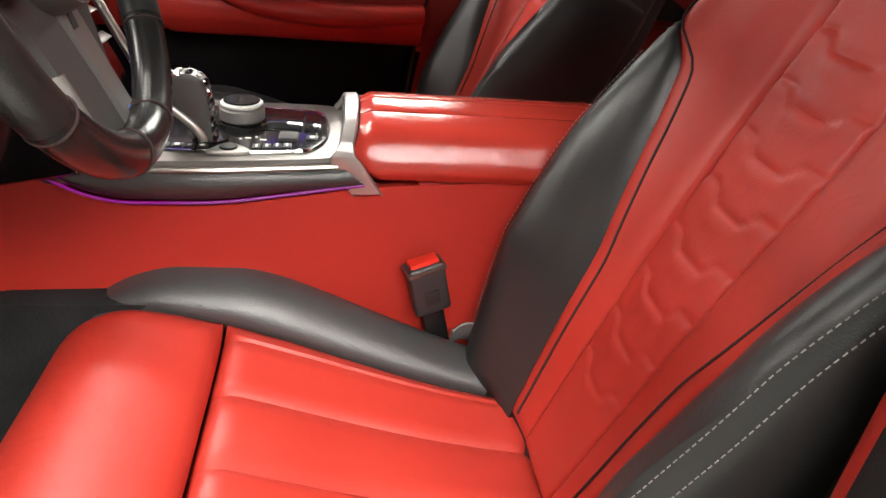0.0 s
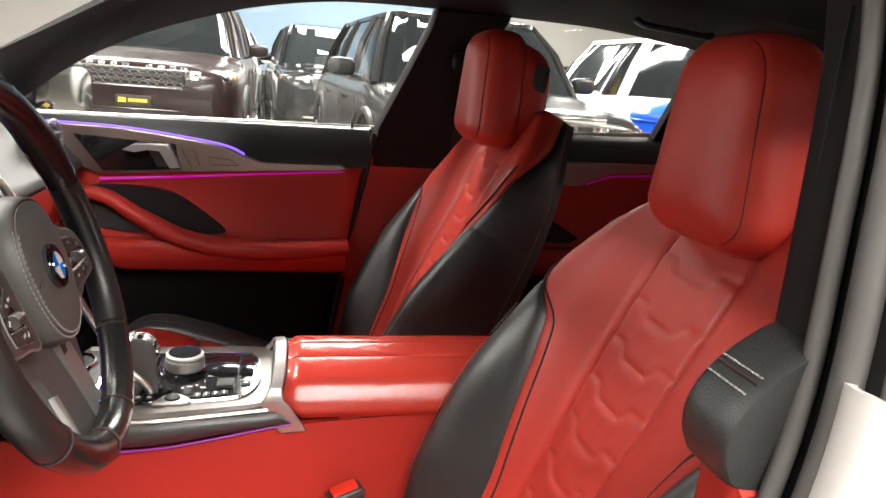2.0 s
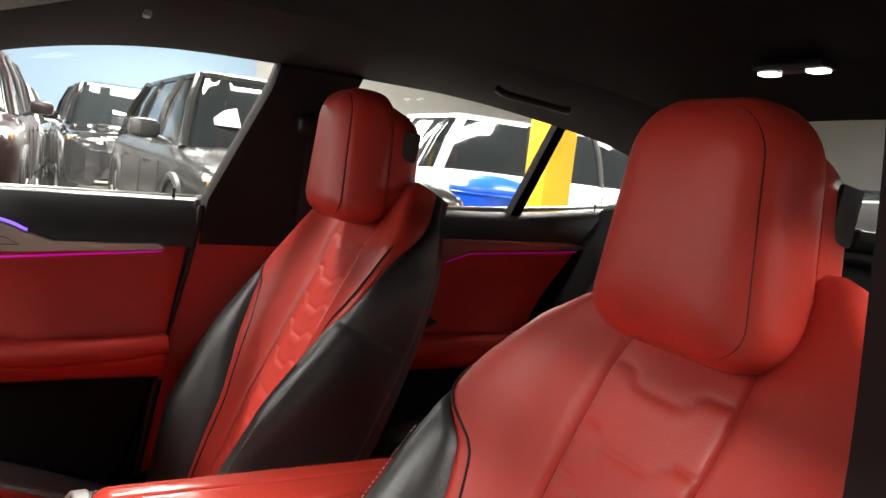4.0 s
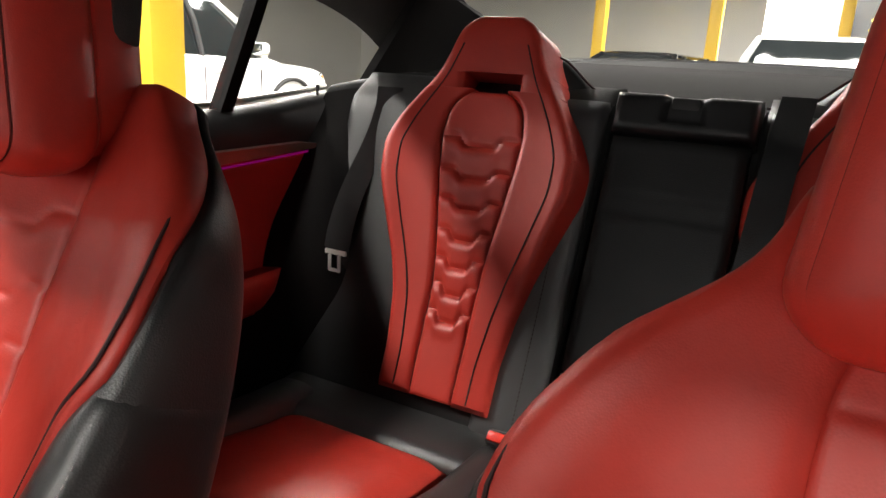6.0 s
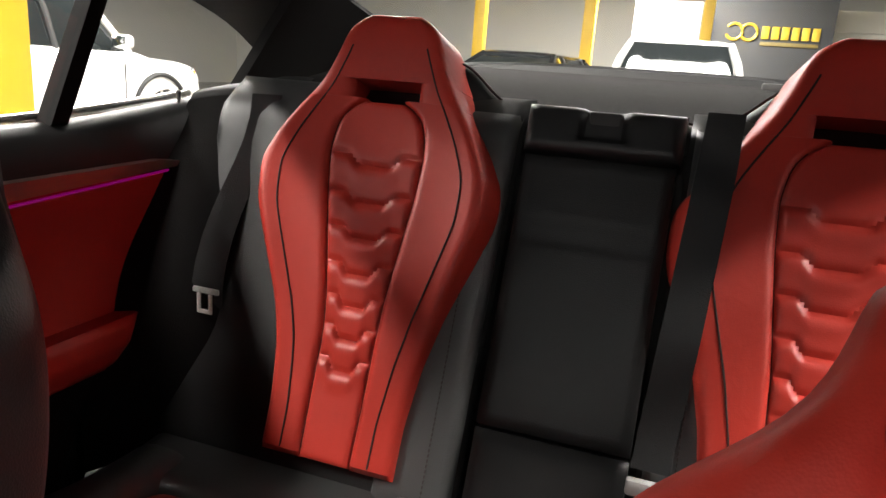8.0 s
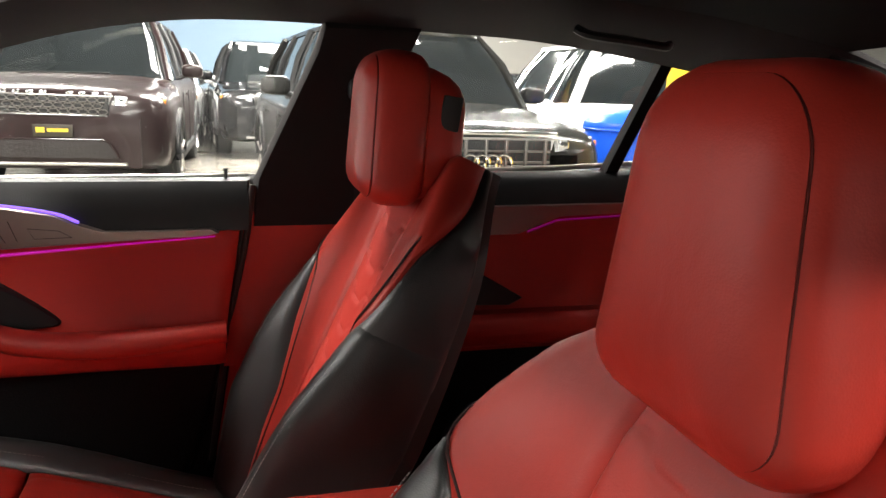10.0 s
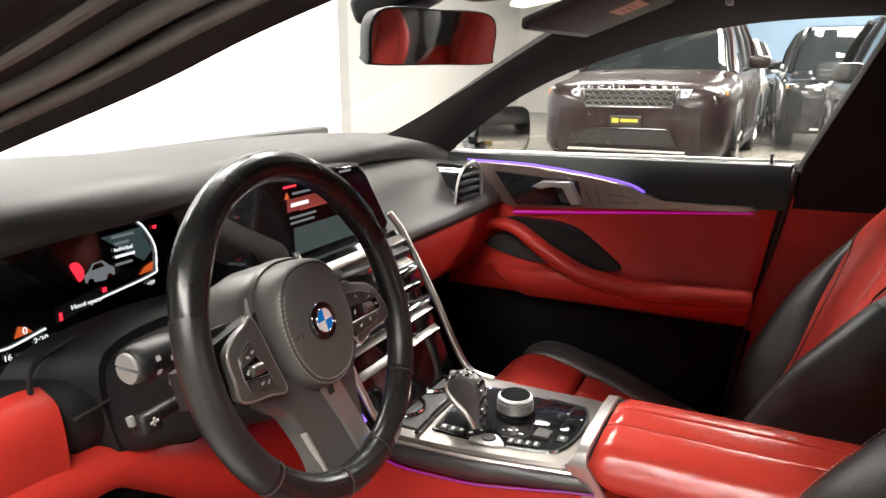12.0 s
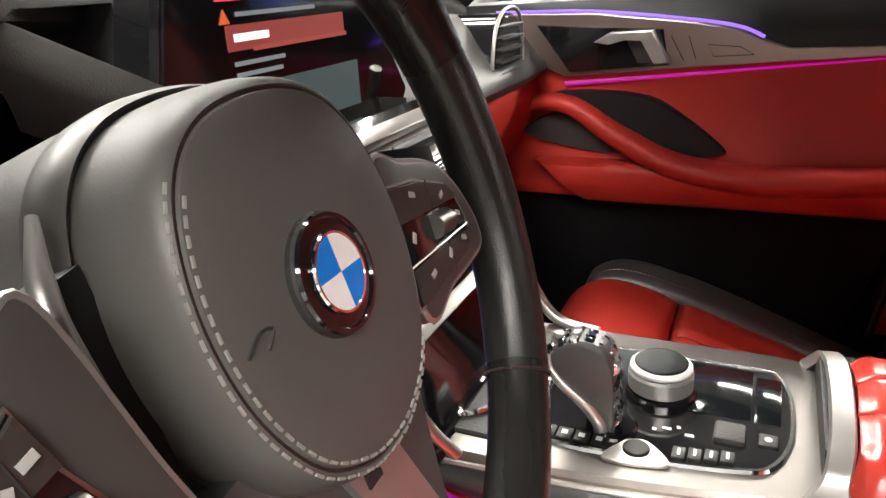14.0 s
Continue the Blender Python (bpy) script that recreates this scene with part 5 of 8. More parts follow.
etm = Matrix.Translation((-0.345, 0.915, 0.985)) @ Matrix.Rotation(radians(-22), 4, "Z")
eshape = spl([(-0.098, -0.048), (-0.085, 0.045), (0.0, 0.060), (0.085, 0.055), (0.102, 0.0), (0.085, -0.055), (0.0, -0.062)], 48, True)
part("housing", moved(rings([[(-0.12, y * 0.45, z * 0.45) for y, z in eshape], [(-0.09, y * 0.85, z * 0.85) for y, z in eshape], [(-0.02, y * 1.06, z * 1.08) for y, z in eshape], [(0.004, y * 1.04, z * 1.05) for y, z in eshape]]), etm), GLOSSBLK, em, "glossy black housing")
part("mirror_glass", moved(rings([[(0.0045, y * 0.96, z * 0.95) for y, z in eshape], [(0.006, y * 0.96, z * 0.95) for y, z in eshape]]), etm), MIRROR, em, "mirror glass")
part("mirror_arm", tube([(-0.35, 0.77, 0.945), (-0.36, 0.82, 0.945), (-0.37, 0.88, 0.955)], 0.014, 8), GLOSSBLK, em, "black arm")


# ---------------------------------------------------------------- dashboard
da = thing("dashboard", "dark grey leather dashboard with red lower panels", "dashboard", (0, 0, 0), (-0.5, 0, 0.6))
HOODX = tab((-0.74, -0.36), (-0.60, -0.33), (-0.45, -0.285), (-0.30, -0.285), (-0.20, -0.33), (-0.1, -0.36), (0.1, -0.37), (0.35, -0.385), (0.55, -0.40), (0.74, -0.42))
HOODZ = tab((-0.74, 0.975), (-0.6, 0.995), (-0.45, 1.020), (-0.30, 1.022), (-0.18, 1.014), (0.0, 1.012), (0.3, 1.005), (0.5, 0.990), (0.62, 0.968), (0.74, 0.945))
rows = []
for y in np.linspace(-0.735, 0.735, 70):
    hx, hz = HOODX(y), HOODZ(y)
    rows.append([(x, y, z) for x, z in spl([(-0.80, hz - 0.035), (-0.66, hz - 0.008), (-0.52, hz + 0.006), (hx - 0.06, hz + 0.003), (hx - 0.012, hz - 0.004), (hx, hz - 0.018), (hx - 0.012, hz - 0.030), (hx - 0.10, hz - 0.040)], 24)])
part("top_cover", grid(rows, 0.012, -1), DASHM, da, "dark grey leather top")
part("defroster_slot", grid([[(-0.735 + 0.03 * u, y, HOODZ(y) - 0.013 + 0.004 * u) for u in (0, 0.5, 1)] for y in np.linspace(-0.55, 0.55, 20)], 0.004, 1), SHELL, da, "dark slot below the windscreen")
rows = []
for y in np.linspace(0.115, 0.735, 30):
    e = smooth(0.55, 0.735, y)
    hz = HOODZ(y)
    rows.append([(x, y, z) for x, z in spl([(HOODX(y) - 0.03, hz - 0.018), (-0.385 + 0.02 * e, hz - 0.045), (-0.325, 0.925), (-0.275, 0.868), (-0.255, 0.846), (-0.275, 0.832), (-0.34, 0.826)], 20)])
part("passenger_face", grid(rows, 0.01, -1), DASHM, da, "dark grey leather passenger face")
part("passenger_lower", grid([[(x, y, z) for x, z in spl([(-0.285, 0.832), (-0.275, 0.80), (-0.30, 0.735), (-0.34, 0.69), (-0.42, 0.66)], 10)] for y in np.linspace(0.145, 0.70, 16)], 0.012, -1), REDTRIM, da, "red leather lower panel")
part("passenger_under", rbox((0.36, 0.58, 0.03), (-0.56, 0.43, 0.64), 0.01), SHELL, da)
# air vent at the far end
vt = part("end_vent", prism([tuple(p) for p in spl([(0.462, 0.850), (0.468, 0.905), (0.500, 0.938), (0.555, 0.940), (0.580, 0.915), (0.575, 0.862), (0.530, 0.842)], 36, True)], "x", -0.36, -0.262, 0.004), GLOSSBLK, da, "black air vent")
for k in range(5):
    subpart("vent_slat", rbox((0.012, 0.096 - 0.008 * (k == 4), 0.005), (-0.258, 0.520 - 0.003 * k, 0.925 - 0.0165 * k), 0.0015), PLASTIC, vt)
part("vent_frame", tube([(-0.262, y, z) for y, z in spl([(0.455, 0.846), (0.460, 0.907), (0.497, 0.945), (0.557, 0.948), (0.588, 0.918), (0.582, 0.858), (0.532, 0.836)], 50, True)], 0.0030, 8, True), SILVER, da, "satin metal vent frame")
# cluster recess and lower driver side
part("cluster_recess", rings([[(-0.44, y, z) for y, z in ((-0.56, 0.82), (-0.56, 0.99), (-0.17, 0.99), (-0.17, 0.82))], [(-0.30, y, z) for y, z in ((-0.60, 0.825), (-0.60, 0.995), (-0.165, 0.995), (-0.165, 0.825))]], caps=False), SHELL, da, "black recess round the instruments")
part("recess_back", rbox((0.02, 0.44, 0.20), (-0.445, -0.37, 0.90), 0.002), SHELL, da)
part("hood_cheek", grid([[(-0.335 + 0.105 * u + 0.02 * math.sin(math.pi * q), -0.270 + 0.105 * u + 0.050 * q, 1.000 - 0.085 * u - 0.050 * q - 0.02 * q * q) for q in np.linspace(0, 1, 10)] for u in np.linspace(0, 1, 14)], 0.015, -1), DASHM, da, "stitched grey leather cheek beside the instruments")
part("cheek_stitching", stitches([(-0.335 + 0.105 * u + 0.0135, -0.270 + 0.105 * u + 0.010, 1.000 - 0.085 * u - 0.0085) for u in np.linspace(0.02, 0.98, 24)]), STITCH, da)
part("driver_lower", grid([[(x - 0.035 * (1 - smooth(-0.512, -0.492, y)), y, z) for x, z in spl([(-0.32, 0.842), (-0.265, 0.838), (-0.245, 0.815), (-0.25, 0.78), (-0.285, 0.745), (-0.36, 0.71)], 14)] for y in np.linspace(-0.735, -0.14, 24)], 0.012, -1), SOFTBLACK, da, "black lower dash")
part("driver_end", rbox((0.30, 0.05, 0.30), (-0.46, -0.725, 0.83), 0.02), PLASTIC, da, "black dash end")
KTOP = tab((-0.72, 0.775), (-0.51, 0.768), (-0.494, 0.764), (-0.443, 0.752), (-0.304, 0.708), (-0.2, 0.682), (-0.10, 0.665))
KBOT = tab((-0.72, 0.738), (-0.577, 0.732), (-0.5, 0.716), (-0.434, 0.716), (-0.399, 0.692), (-0.274, 0.590), (-0.2, 0.54), (-0.10, 0.50))
part("knee_panel", grid([[(x, y, z) for x, z in spl([(-0.270, 0.836), (-0.252, 0.829 - 0.008 * smooth(-0.52, -0.49, y)), (-0.245, 0.807), (-0.244, 0.775), (-0.247, 0.745), (-0.255, 0.735)], 14)] for y in np.linspace(-0.70, -0.495, 12)], 0.014, -1), REDTRIM, da, "red leather knee panel")
part("knee_pocket", prism([(-0.66, 0.75), (-0.66, 0.80), (-0.575, 0.80), (-0.555, 0.79), (-0.580, 0.752)], "x", -0.30, -0.2315, 0.002), SHELL, da, "dark pocket in the knee panel")
part("knee_lower", grid([[(x, y, KTOP(y) * (1 - q) + KBOT(y) * q) for q, x in zip(np.linspace(0, 1, 8), (-0.262, -0.243, -0.236, -0.234, -0.235, -0.239, -0.247, -0.265))] for y in np.linspace(-0.70, -0.10, 40)], 0.014, -1), REDTRIM, da, "red leather strip under the column")
part("knee_joint", tube([(-0.2335, -0.398, 0.732), (-0.233, -0.396, 0.700)], 0.0010, 5), SEAM, da, "dark joint")
part("column_skirt", rings([[(-0.30 + 0.01 * k, -0.37 + p * (1 - 0.06 * k), 0.80 + q) for p, q in spl([(-0.125, 0.07), (-0.118, -0.045), (-0.08, -0.065), (0.08, -0.085), (0.13, -0.04), (0.13, 0.07)], 36, True)] for k in range(8)]), SOFTBLACK, da, "black skirt under the column")
part("skirt_joint", tube([(-0.2275, y, z) for y, z in spl([(-0.487, 0.815), (-0.45, 0.818), (-0.43, 0.826), (-0.424, 0.86), (-0.405, 0.872)], 24)], 0.0016, 5), SHELL, da, "dark joint of the column skirt")
part("dash_edge", tube(spl([(-0.262, -0.505, 0.80), (-0.258, -0.507, 0.845), (-0.262, -0.495, 0.872), (-0.275, -0.44, 0.880)], 24), 0.003, 6), SOFTBLACK, da, "rounded dash edge")
part("footwell_under", rbox((0.42, 0.58, 0.02), (-0.52, -0.40, 0.635), 0.005), CARPET, da)
part("pedal_box", rbox((0.05, 0.56, 0.36), (-0.70, -0.40, 0.44), 0.02, 2, Matrix.Rotation(radians(-30), 4, "Y")), CARPET, da, "carpeted footwell end")
part("seam_line", tube([(-0.43, y, HOODZ(y) + 0.0105) for y in np.linspace(-0.7, -0.24, 20)], 0.0012, 5), SEAM, da, "fine seam over the instruments")

# instruments
def flat_words(name, text, size, m, parent, y, z, x=-0.3745):
    return words(name, text, size, m, parent, (x, y, z), Matrix(((0, 0, 1, 0), (1, 0, 0, 0), (0, 1, 0, 0), (0, 0, 0, 1))))


ic = thing("instrument_display", "lit digital instrument display with red and white marks", "instrument display", (0, 0, 0), (-0.38, -0.37, 0.84))
part("glass", rbox((0.010, 0.330, 0.150), (-0.382, -0.385, 0.905), 0.004), SCREENBLK, ic, "black display glass")
X0 = -0.3755
line = lambda pts, r: tube([(X0, y, z) for y, z in pts], r, 5)
part("scale_outline", line(spl([(-0.312, 0.966), (-0.285, 0.967), (-0.262, 0.957), (-0.243, 0.925), (-0.243, 0.895), (-0.252, 0.884), (-0.335, 0.874)], 40), 0.0014), WHITEMARK, ic, "white scale outline")
part("scale_outline", line(spl([(-0.408, 0.860), (-0.455, 0.852), (-0.475, 0.858), (-0.492, 0.880), (-0.505, 0.925)], 30), 0.0014), WHITEMARK, ic, "white scale outline")
part("redline", line([(-0.318, 0.9655), (-0.298, 0.9675)], 0.0024), REDMARK, ic, "red scale end")
part("redline", line([(-0.430, 0.966), (-0.445, 0.960)], 0.0014), WHITEMARK, ic)
part("glow_field", prism([(-0.272, 0.889), (-0.250, 0.890), (-0.248, 0.902), (-0.262, 0.898)], "x", X0, X0 + 0.0004), AMBERMARK, ic, "orange gauge glow")
part("glow_field", prism([(-0.446, 0.860), (-0.424, 0.862), (-0.430, 0.869), (-0.440, 0.873)], "x", X0, X0 + 0.0004), AMBERMARK, ic, "orange gauge glow")
part("map_field", prism([(-0.322, 0.950), (-0.262, 0.952), (-0.247, 0.918), (-0.262, 0.906)], "x", X0 - 0.0003, X0), TEALMARK, ic, "dim grey-green field")
part("pictogram_car", prism([(-0.350, 0.899), (-0.351, 0.908), (-0.344, 0.913), (-0.338, 0.921), (-0.324, 0.922), (-0.315, 0.914), (-0.308, 0.909), (-0.308, 0.900), (-0.325, 0.896)], "x", X0, X0 + 0.0006), GREYMARK, ic, "grey car pictogram")
part("pictogram_window", prism([(-0.341, 0.913), (-0.336, 0.9195), (-0.326, 0.920), (-0.321, 0.914)], "x", X0 + 0.0006, X0 + 0.0010), SCREENBLK, ic, "dark window mark")
for wy in (-0.343, -0.316):
    part("pictogram_wheel", disc((X0 + 0.0006, wy, 0.899), 0.0042, 0.0004, "x", 16), SCREENBLK, ic, "dark wheel mark")
part("pictogram_bonnet", prism([tuple(p) for p in spl([(-0.351, 0.909), (-0.352, 0.920), (-0.359, 0.928), (-0.368, 0.926), (-0.363, 0.912), (-0.358, 0.903)], 24, True)], "x", X0 + 0.0002, X0 + 0.0008), REDMARK, ic, "red raised bonnet pictogram")
part("message_box", prism([tuple(p) for p in ((-0.395, 0.861), (-0.393, 0.880), (-0.335, 0.889), (-0.330, 0.872))], "x", X0 - 0.0002, X0 + 0.0002), mat("message_grey", (0.05, 0.05, 0.055), 0.4), ic, "dark message field")
for wm in (((0.0008, 0.004, 0.010), (X0 + 0.0006, -0.388, 0.868)), ((0.0008, 0.006, 0.006), (X0 + 0.0006, -0.326, 0.884)), ((0.0008, 0.006, 0.005), (X0 + 0.0006, -0.240, 0.948))):
    part("warning_mark", rbox(*wm, 0), REDMARK, ic, "red warning mark")
flat_words("message_text", "Hood open.", 0.0085, WHITEMARK, ic, -0.374, 0.872)
flat_words("clock_text", "2:20", 0.0105, WHITEMARK, ic, -0.425, 0.846)
flat_words("clock_suffix", "pm", 0.006, GREYMARK, ic, -0.402, 0.847)
flat_words("range_text", "16", 0.0105, WHITEMARK, ic, -0.462, 0.838)
flat_words("range_suffix", "mi", 0.006, GREYMARK, ic, -0.448, 0.839)
flat_words("speed_text", "0", 0.012, WHITEMARK, ic, -0.436, 0.862)
flat_words("mode_text", "Individual", 0.0075, WHITEMARK, ic, -0.306, 0.928)
flat_words("temperature_text", "+59", 0.008, WHITEMARK, ic, -0.262, 0.871)
for k, (w, z) in enumerate(((0.034, 0.947), (0.022, 0.938), (0.030, 0.921), (0.026, 0.911))):
    part("text_bar", rbox((0.0006, w, 0.0035), (X0 + 0.0004, -0.290 - 0.003 * (k % 2), z), 0), WHITEMARK if k == 2 else GREYMARK, ic, "plain text bar")

# centre display
cd = thing("centre_display", "lit centre touch display in the dashboard", "display", (0, 0, 0), (-0.25, -0.03, 0.88))
poly = [(-0.175, 1.016), (0.062, 1.004), (0.085, 0.985), (0.150, 0.890), (0.140, 0.876), (-0.205, 0.880), (-0.207, 0.895)]
part("frame", prism(poly, "x", -0.285, -0.246, 0.004), GLOSSBLK, cd, "black display housing")
part("glass", prism([(y * 0.965 - 0.001, 0.945 + (z - 0.945) * 0.95) for y, z in poly], "x", -0.247, -0.2445, 0.001), SCREENBLK, cd, "black display glass")
XD = -0.2442
part("red_field", rbox((0.0006, 0.155, 0.018), (XD, -0.045, 0.966), 0.0), glow("display_red_row", (0.5, 0.06, 0.05), 0.35), cd, "red list row")
for k, (y, w, z, m) in enumerate(((-0.115, 0.028, 0.993, REDMARK), (-0.06, 0.10, 0.982, GREYMARK), (-0.03, 0.13, 0.957, glow("display_dim_red", (0.6, 0.08, 0.06), 0.4)), (-0.088, 0.06, 0.948, GREYMARK), (-0.09, 0.055, 0.940, GREYMARK), (0.02, 0.03, 0.998, GREYMARK))):
    part("text_bar", rbox((0.0006, w, 0.0032), (XD + 0.0004, y, z), 0), m, cd, "plain text bar")
part("heading_bar", rbox((0.0006, 0.040, 0.0055), (XD + 0.0006, -0.095, 0.966), 0), WHITEMARK, cd, "white heading bar")
part("warning_mark", prism([(-0.128, 0.976), (-0.117, 0.976), (-0.1225, 0.986)], "x", XD, XD + 0.0008), AMBERMARK, cd, "amber warning triangle")
part("map_field", rbox((0.0005, 0.16, 0.040), (XD - 0.0002, -0.03, 0.912), 0.0), TEALMARK, cd, "dim map field")

# centre stack
cs = thing("centre_stack", "glossy black centre stack with metal bars and buttons", "centre stack", (0, 0, 0), (-0.2, 0, 0.66))
slope = lambda z: -0.205 + (0.880 - z) * 0.50
part("stack_body", prism([(-0.30, 0.885), (slope(0.885) - 0.01, 0.885), (slope(0.70) - 0.01, 0.70), (-0.10, 0.64), (-0.30, 0.60)], "y", -0.14, 0.125, 0.004), GLOSSBLK, cs, "glossy black stack")
bar = lambda name, z, h, y0, y1, m, d=0.012, lab="": part(name, rbox((d, y1 - y0, h), (slope(z), (y0 + y1) / 2, z), 0.002, 2, Matrix.Rotation(radians(27), 4, "Y")), m, cs, lab)
bar("metal_bar", 0.872, 0.010, -0.135, 0.120, DARKMETAL, 0.018, "satin metal bar")
bar("vent_bar", 0.852, 0.018, -0.125, -0.005, PLASTIC, 0.010, "black vent")
bar("vent_bar", 0.852, 0.018, 0.005, 0.115, PLASTIC, 0.010, "black vent")
bar("hazard_button", 0.853, 0.010, -0.012, 0.012, REDPLAST, 0.016, "red hazard button")
for z in (0.842, 0.862):
    bar("vent_slat", z, 0.0018, -0.122, 0.112, DARKMETAL, 0.014, "thin metal slat")
bar("climate_bar", 0.824, 0.022, -0.130, 0.118, GLOSSBLK, 0.010, "glossy black climate strip")
bar("climate_line", 0.8365, 0.0016, -0.130, 0.118, SATIN, 0.013, "thin bright line")
bar("climate_display", 0.802, 0.014, -0.125, 0.112, SCREENBLK, 0.010, "dark climate display")
for k in range(6):
    bar("button", 0.824, 0.013, -0.122 + 0.040 * k, -0.088 + 0.040 * k, DARKMETAL if k in (0, 5) else PLASTIC, 0.014, "flat button")
bar("radio_bar", 0.772, 0.018, -0.128, 0.116, GLOSSBLK, 0.012, "glossy black button strip")
for k in range(8):
    bar("button", 0.773, 0.009, -0.118 + 0.029 * k, -0.093 + 0.029 * k, SATIN if k in (0, 7) else PLASTIC, 0.016, "small button")
bar("radio_line", 0.7615, 0.0017, -0.128, 0.116, SATIN, 0.014, "thin bright line")
bar("lower_bar", 0.730, 0.0030, -0.128, 0.110, DARKMETAL, 0.014, "thin satin metal bar")
part("spine", tube(spl([(-0.225, 0.118, 0.915), (-0.206, 0.130, 0.880), (-0.150, 0.132, 0.780), (-0.105, 0.131, 0.690), (-0.075, 0.128, 0.652), (-0.03, 0.125, 0.644)], 40), 0.0062, 10), SATIN, cs, "long satin metal edge")
part("spine", tube(spl([(-0.225, -0.135, 0.905), (-0.150, -0.140, 0.780), (-0.105, -0.135, 0.690), (-0.085, -0.120, 0.652)], 40), 0.005, 10), SATIN, cs, "long satin metal edge")
part("violet_line", tube(spl([(-0.195, -0.145, 0.800), (-0.155, -0.144, 0.735), (-0.115, -0.138, 0.672)], 20), 0.0030, 6), PURPLE, cs, "violet light line")

# ---------------------------------------------------------------- centre console
cc = thing("centre_console", "centre console with red leather sides and metal top", "centre console", (0, 0, 0), (0.1, 0, 0.27))
CY1 = 0.125
low = tab((-0.40, 0.75), (-0.25, 0.715), (-0.19, 0.662), (-0.14, 0.615), (-0.085, 0.591), (0.04, 0.591), (0.21, 0.607), (0.36, 0.617), (0.8, 0.62))
EDGE0 = tab((-0.40, -0.122), (-0.1, -0.106), (0.03, -0.098), (0.14, -0.078), (0.19, -0.068), (0.3, -0.066), (0.8, -0.066))
edge = lambda sg, x: EDGE0(x) if sg < 0 else CY1
for sg in (-1, 1):
    rows = [[(x, edge(sg, x) + sg * (0.010 * math.sin(math.pi * q) - 0.004 * (1 - q)), 0.26 * (1 - q) + low(x) * q) for q in np.linspace(0, 1, 10)] for x in np.linspace(-0.40, 0.78, 40)]
    part("side_panel", grid(rows, 0.02, sg), REDTRIM, cc, "red leather side panel")
    rows = [[(x + 0.030 * (1 - q) * smooth(0.1, 0.17, x), edge(sg, x) + sg * (0.009 * math.sin(math.pi * q) ** 0.7 + 0.002), (low(x) + 0.008) * (1 - q) + (0.634 + max(0, low(x) - 0.60) * 0.7) * q) for q in np.linspace(0, 1, 9)] for x in np.linspace(-0.16, 0.172, 24)]
    part("side_pad", grid(rows, 0.02, sg), BLACK, cc, "black leather pad below the metal top")
    part("violet_line", tube([(x, edge(sg, x) + sg * 0.0095, low(x) + 0.0075) for x in np.linspace(-0.30, 0.198, 40)], 0.0017, 6), VIOLETDIM, cc, "violet light line")
# metal top with recessed black panel
top = 0.645
outer = spl([(-0.155, -0.10), (-0.09, -0.108), (0.03, -0.101), (0.14, -0.082), (0.166, -0.068), (0.176, -0.03), (0.180, 0.07), (0.165, 0.125), (0.05, 0.130), (-0.09, 0.130), (-0.155, 0.12)], 60, True)
part("metal_top", prism([tuple(p) for p in outer], "z", 0.618, top, 0.004), DARKMETAL, cc, "grey brushed metal surround")
part("top_edge", tube([(x, EDGE0(x) - 0.0055, 0.636) for x in np.linspace(-0.13, 0.166, 20)], 0.0026, 6), SATIN, cc, "bright lower edge")
panel = spl([(-0.045, -0.056), (-0.030, -0.072), (0.05, -0.070), (0.115, -0.060), (0.137, -0.048), (0.150, -0.01), (0.150, 0.05), (0.140, 0.084), (0.120, 0.092), (0.0, 0.092), (-0.030, 0.084), (-0.045, 0.05)], 60, True)
part("panel_frame", tube([(x, y, top + 0.001) for x, y in panel], 0.0028, 6, True), CHROME, cc, "bright panel frame")
part("control_panel", prism([tuple(p) for p in panel], "z", top - 0.004, top + 0.0025, 0.001), GLOSSBLK, cc, "glossy black control panel")
for k in range(4):
    part("mode_button", rbox((0.012, 0.014, 0.003), (-0.030 + 0.0140 * k, -0.060, top + 0.003), 0.001), PLASTIC, cc, "black button")
    part("button_print", rbox((0.005, 0.005, 0.0004), (-0.030 + 0.0140 * k, -0.060, top + 0.0048), 0), PRINT, cc, "white sign")
part("start_ring", prism([tuple(p) for p in spl([(0.019, -0.081), (0.027, -0.058), (0.037, -0.049), (0.051, -0.051), (0.066, -0.074)], 24, True)], "z", top, top + 0.004, 0.001), SATIN, cc, "metal tongue of the start button")
part("start_button", disc((0.041, -0.062, top + 0.003), 0.0105, 0.003, "z", 24, 0.001), PLASTIC, cc, "grey start button")
for k in range(4):
    part("rocker_button", rbox((0.010, 0.014, 0.004), (0.072 + 0.0115 * k, -0.056 + 0.0022 * k, top + 0.003), 0.0012), PLASTIC, cc, "small black button")
    part("button_print", rbox((0.0022, 0.0075, 0.0004), (0.072 + 0.0115 * k, -0.056 + 0.0022 * k, top + 0.0053), 0), PRINT, cc, "white sign")
part("brake_switch", rbox((0.024, 0.026, 0.010), (0.106, -0.018, top + 0.002), 0.003), SHELL, cc, "black parking brake switch")
part("key_row", join(*[rbox((0.003 + 0.004 * (k % 2), 0.003, 0.0004), (0.050 + 0.009 * k, -0.030 + 0.004 * (k % 3), top + 0.0030), 0) for k in range(4)]), PRINT, cc, "white key signs")
part("tray", rbox((0.052, 0.080, 0.002), (0.094, 0.045, top + 0.0028), 0.0008), SCREENBLK, cc, "dark touch surface")
part("tray_side", rbox((0.020, 0.072, 0.002), (0.133, 0.040, top + 0.0028), 0.0008), SCREENBLK, cc, "dark side field")
part("hold_button", rbox((0.014, 0.016, 0.003), (0.134, -0.018, top + 0.003), 0.001), PLASTIC, cc, "black hold button")
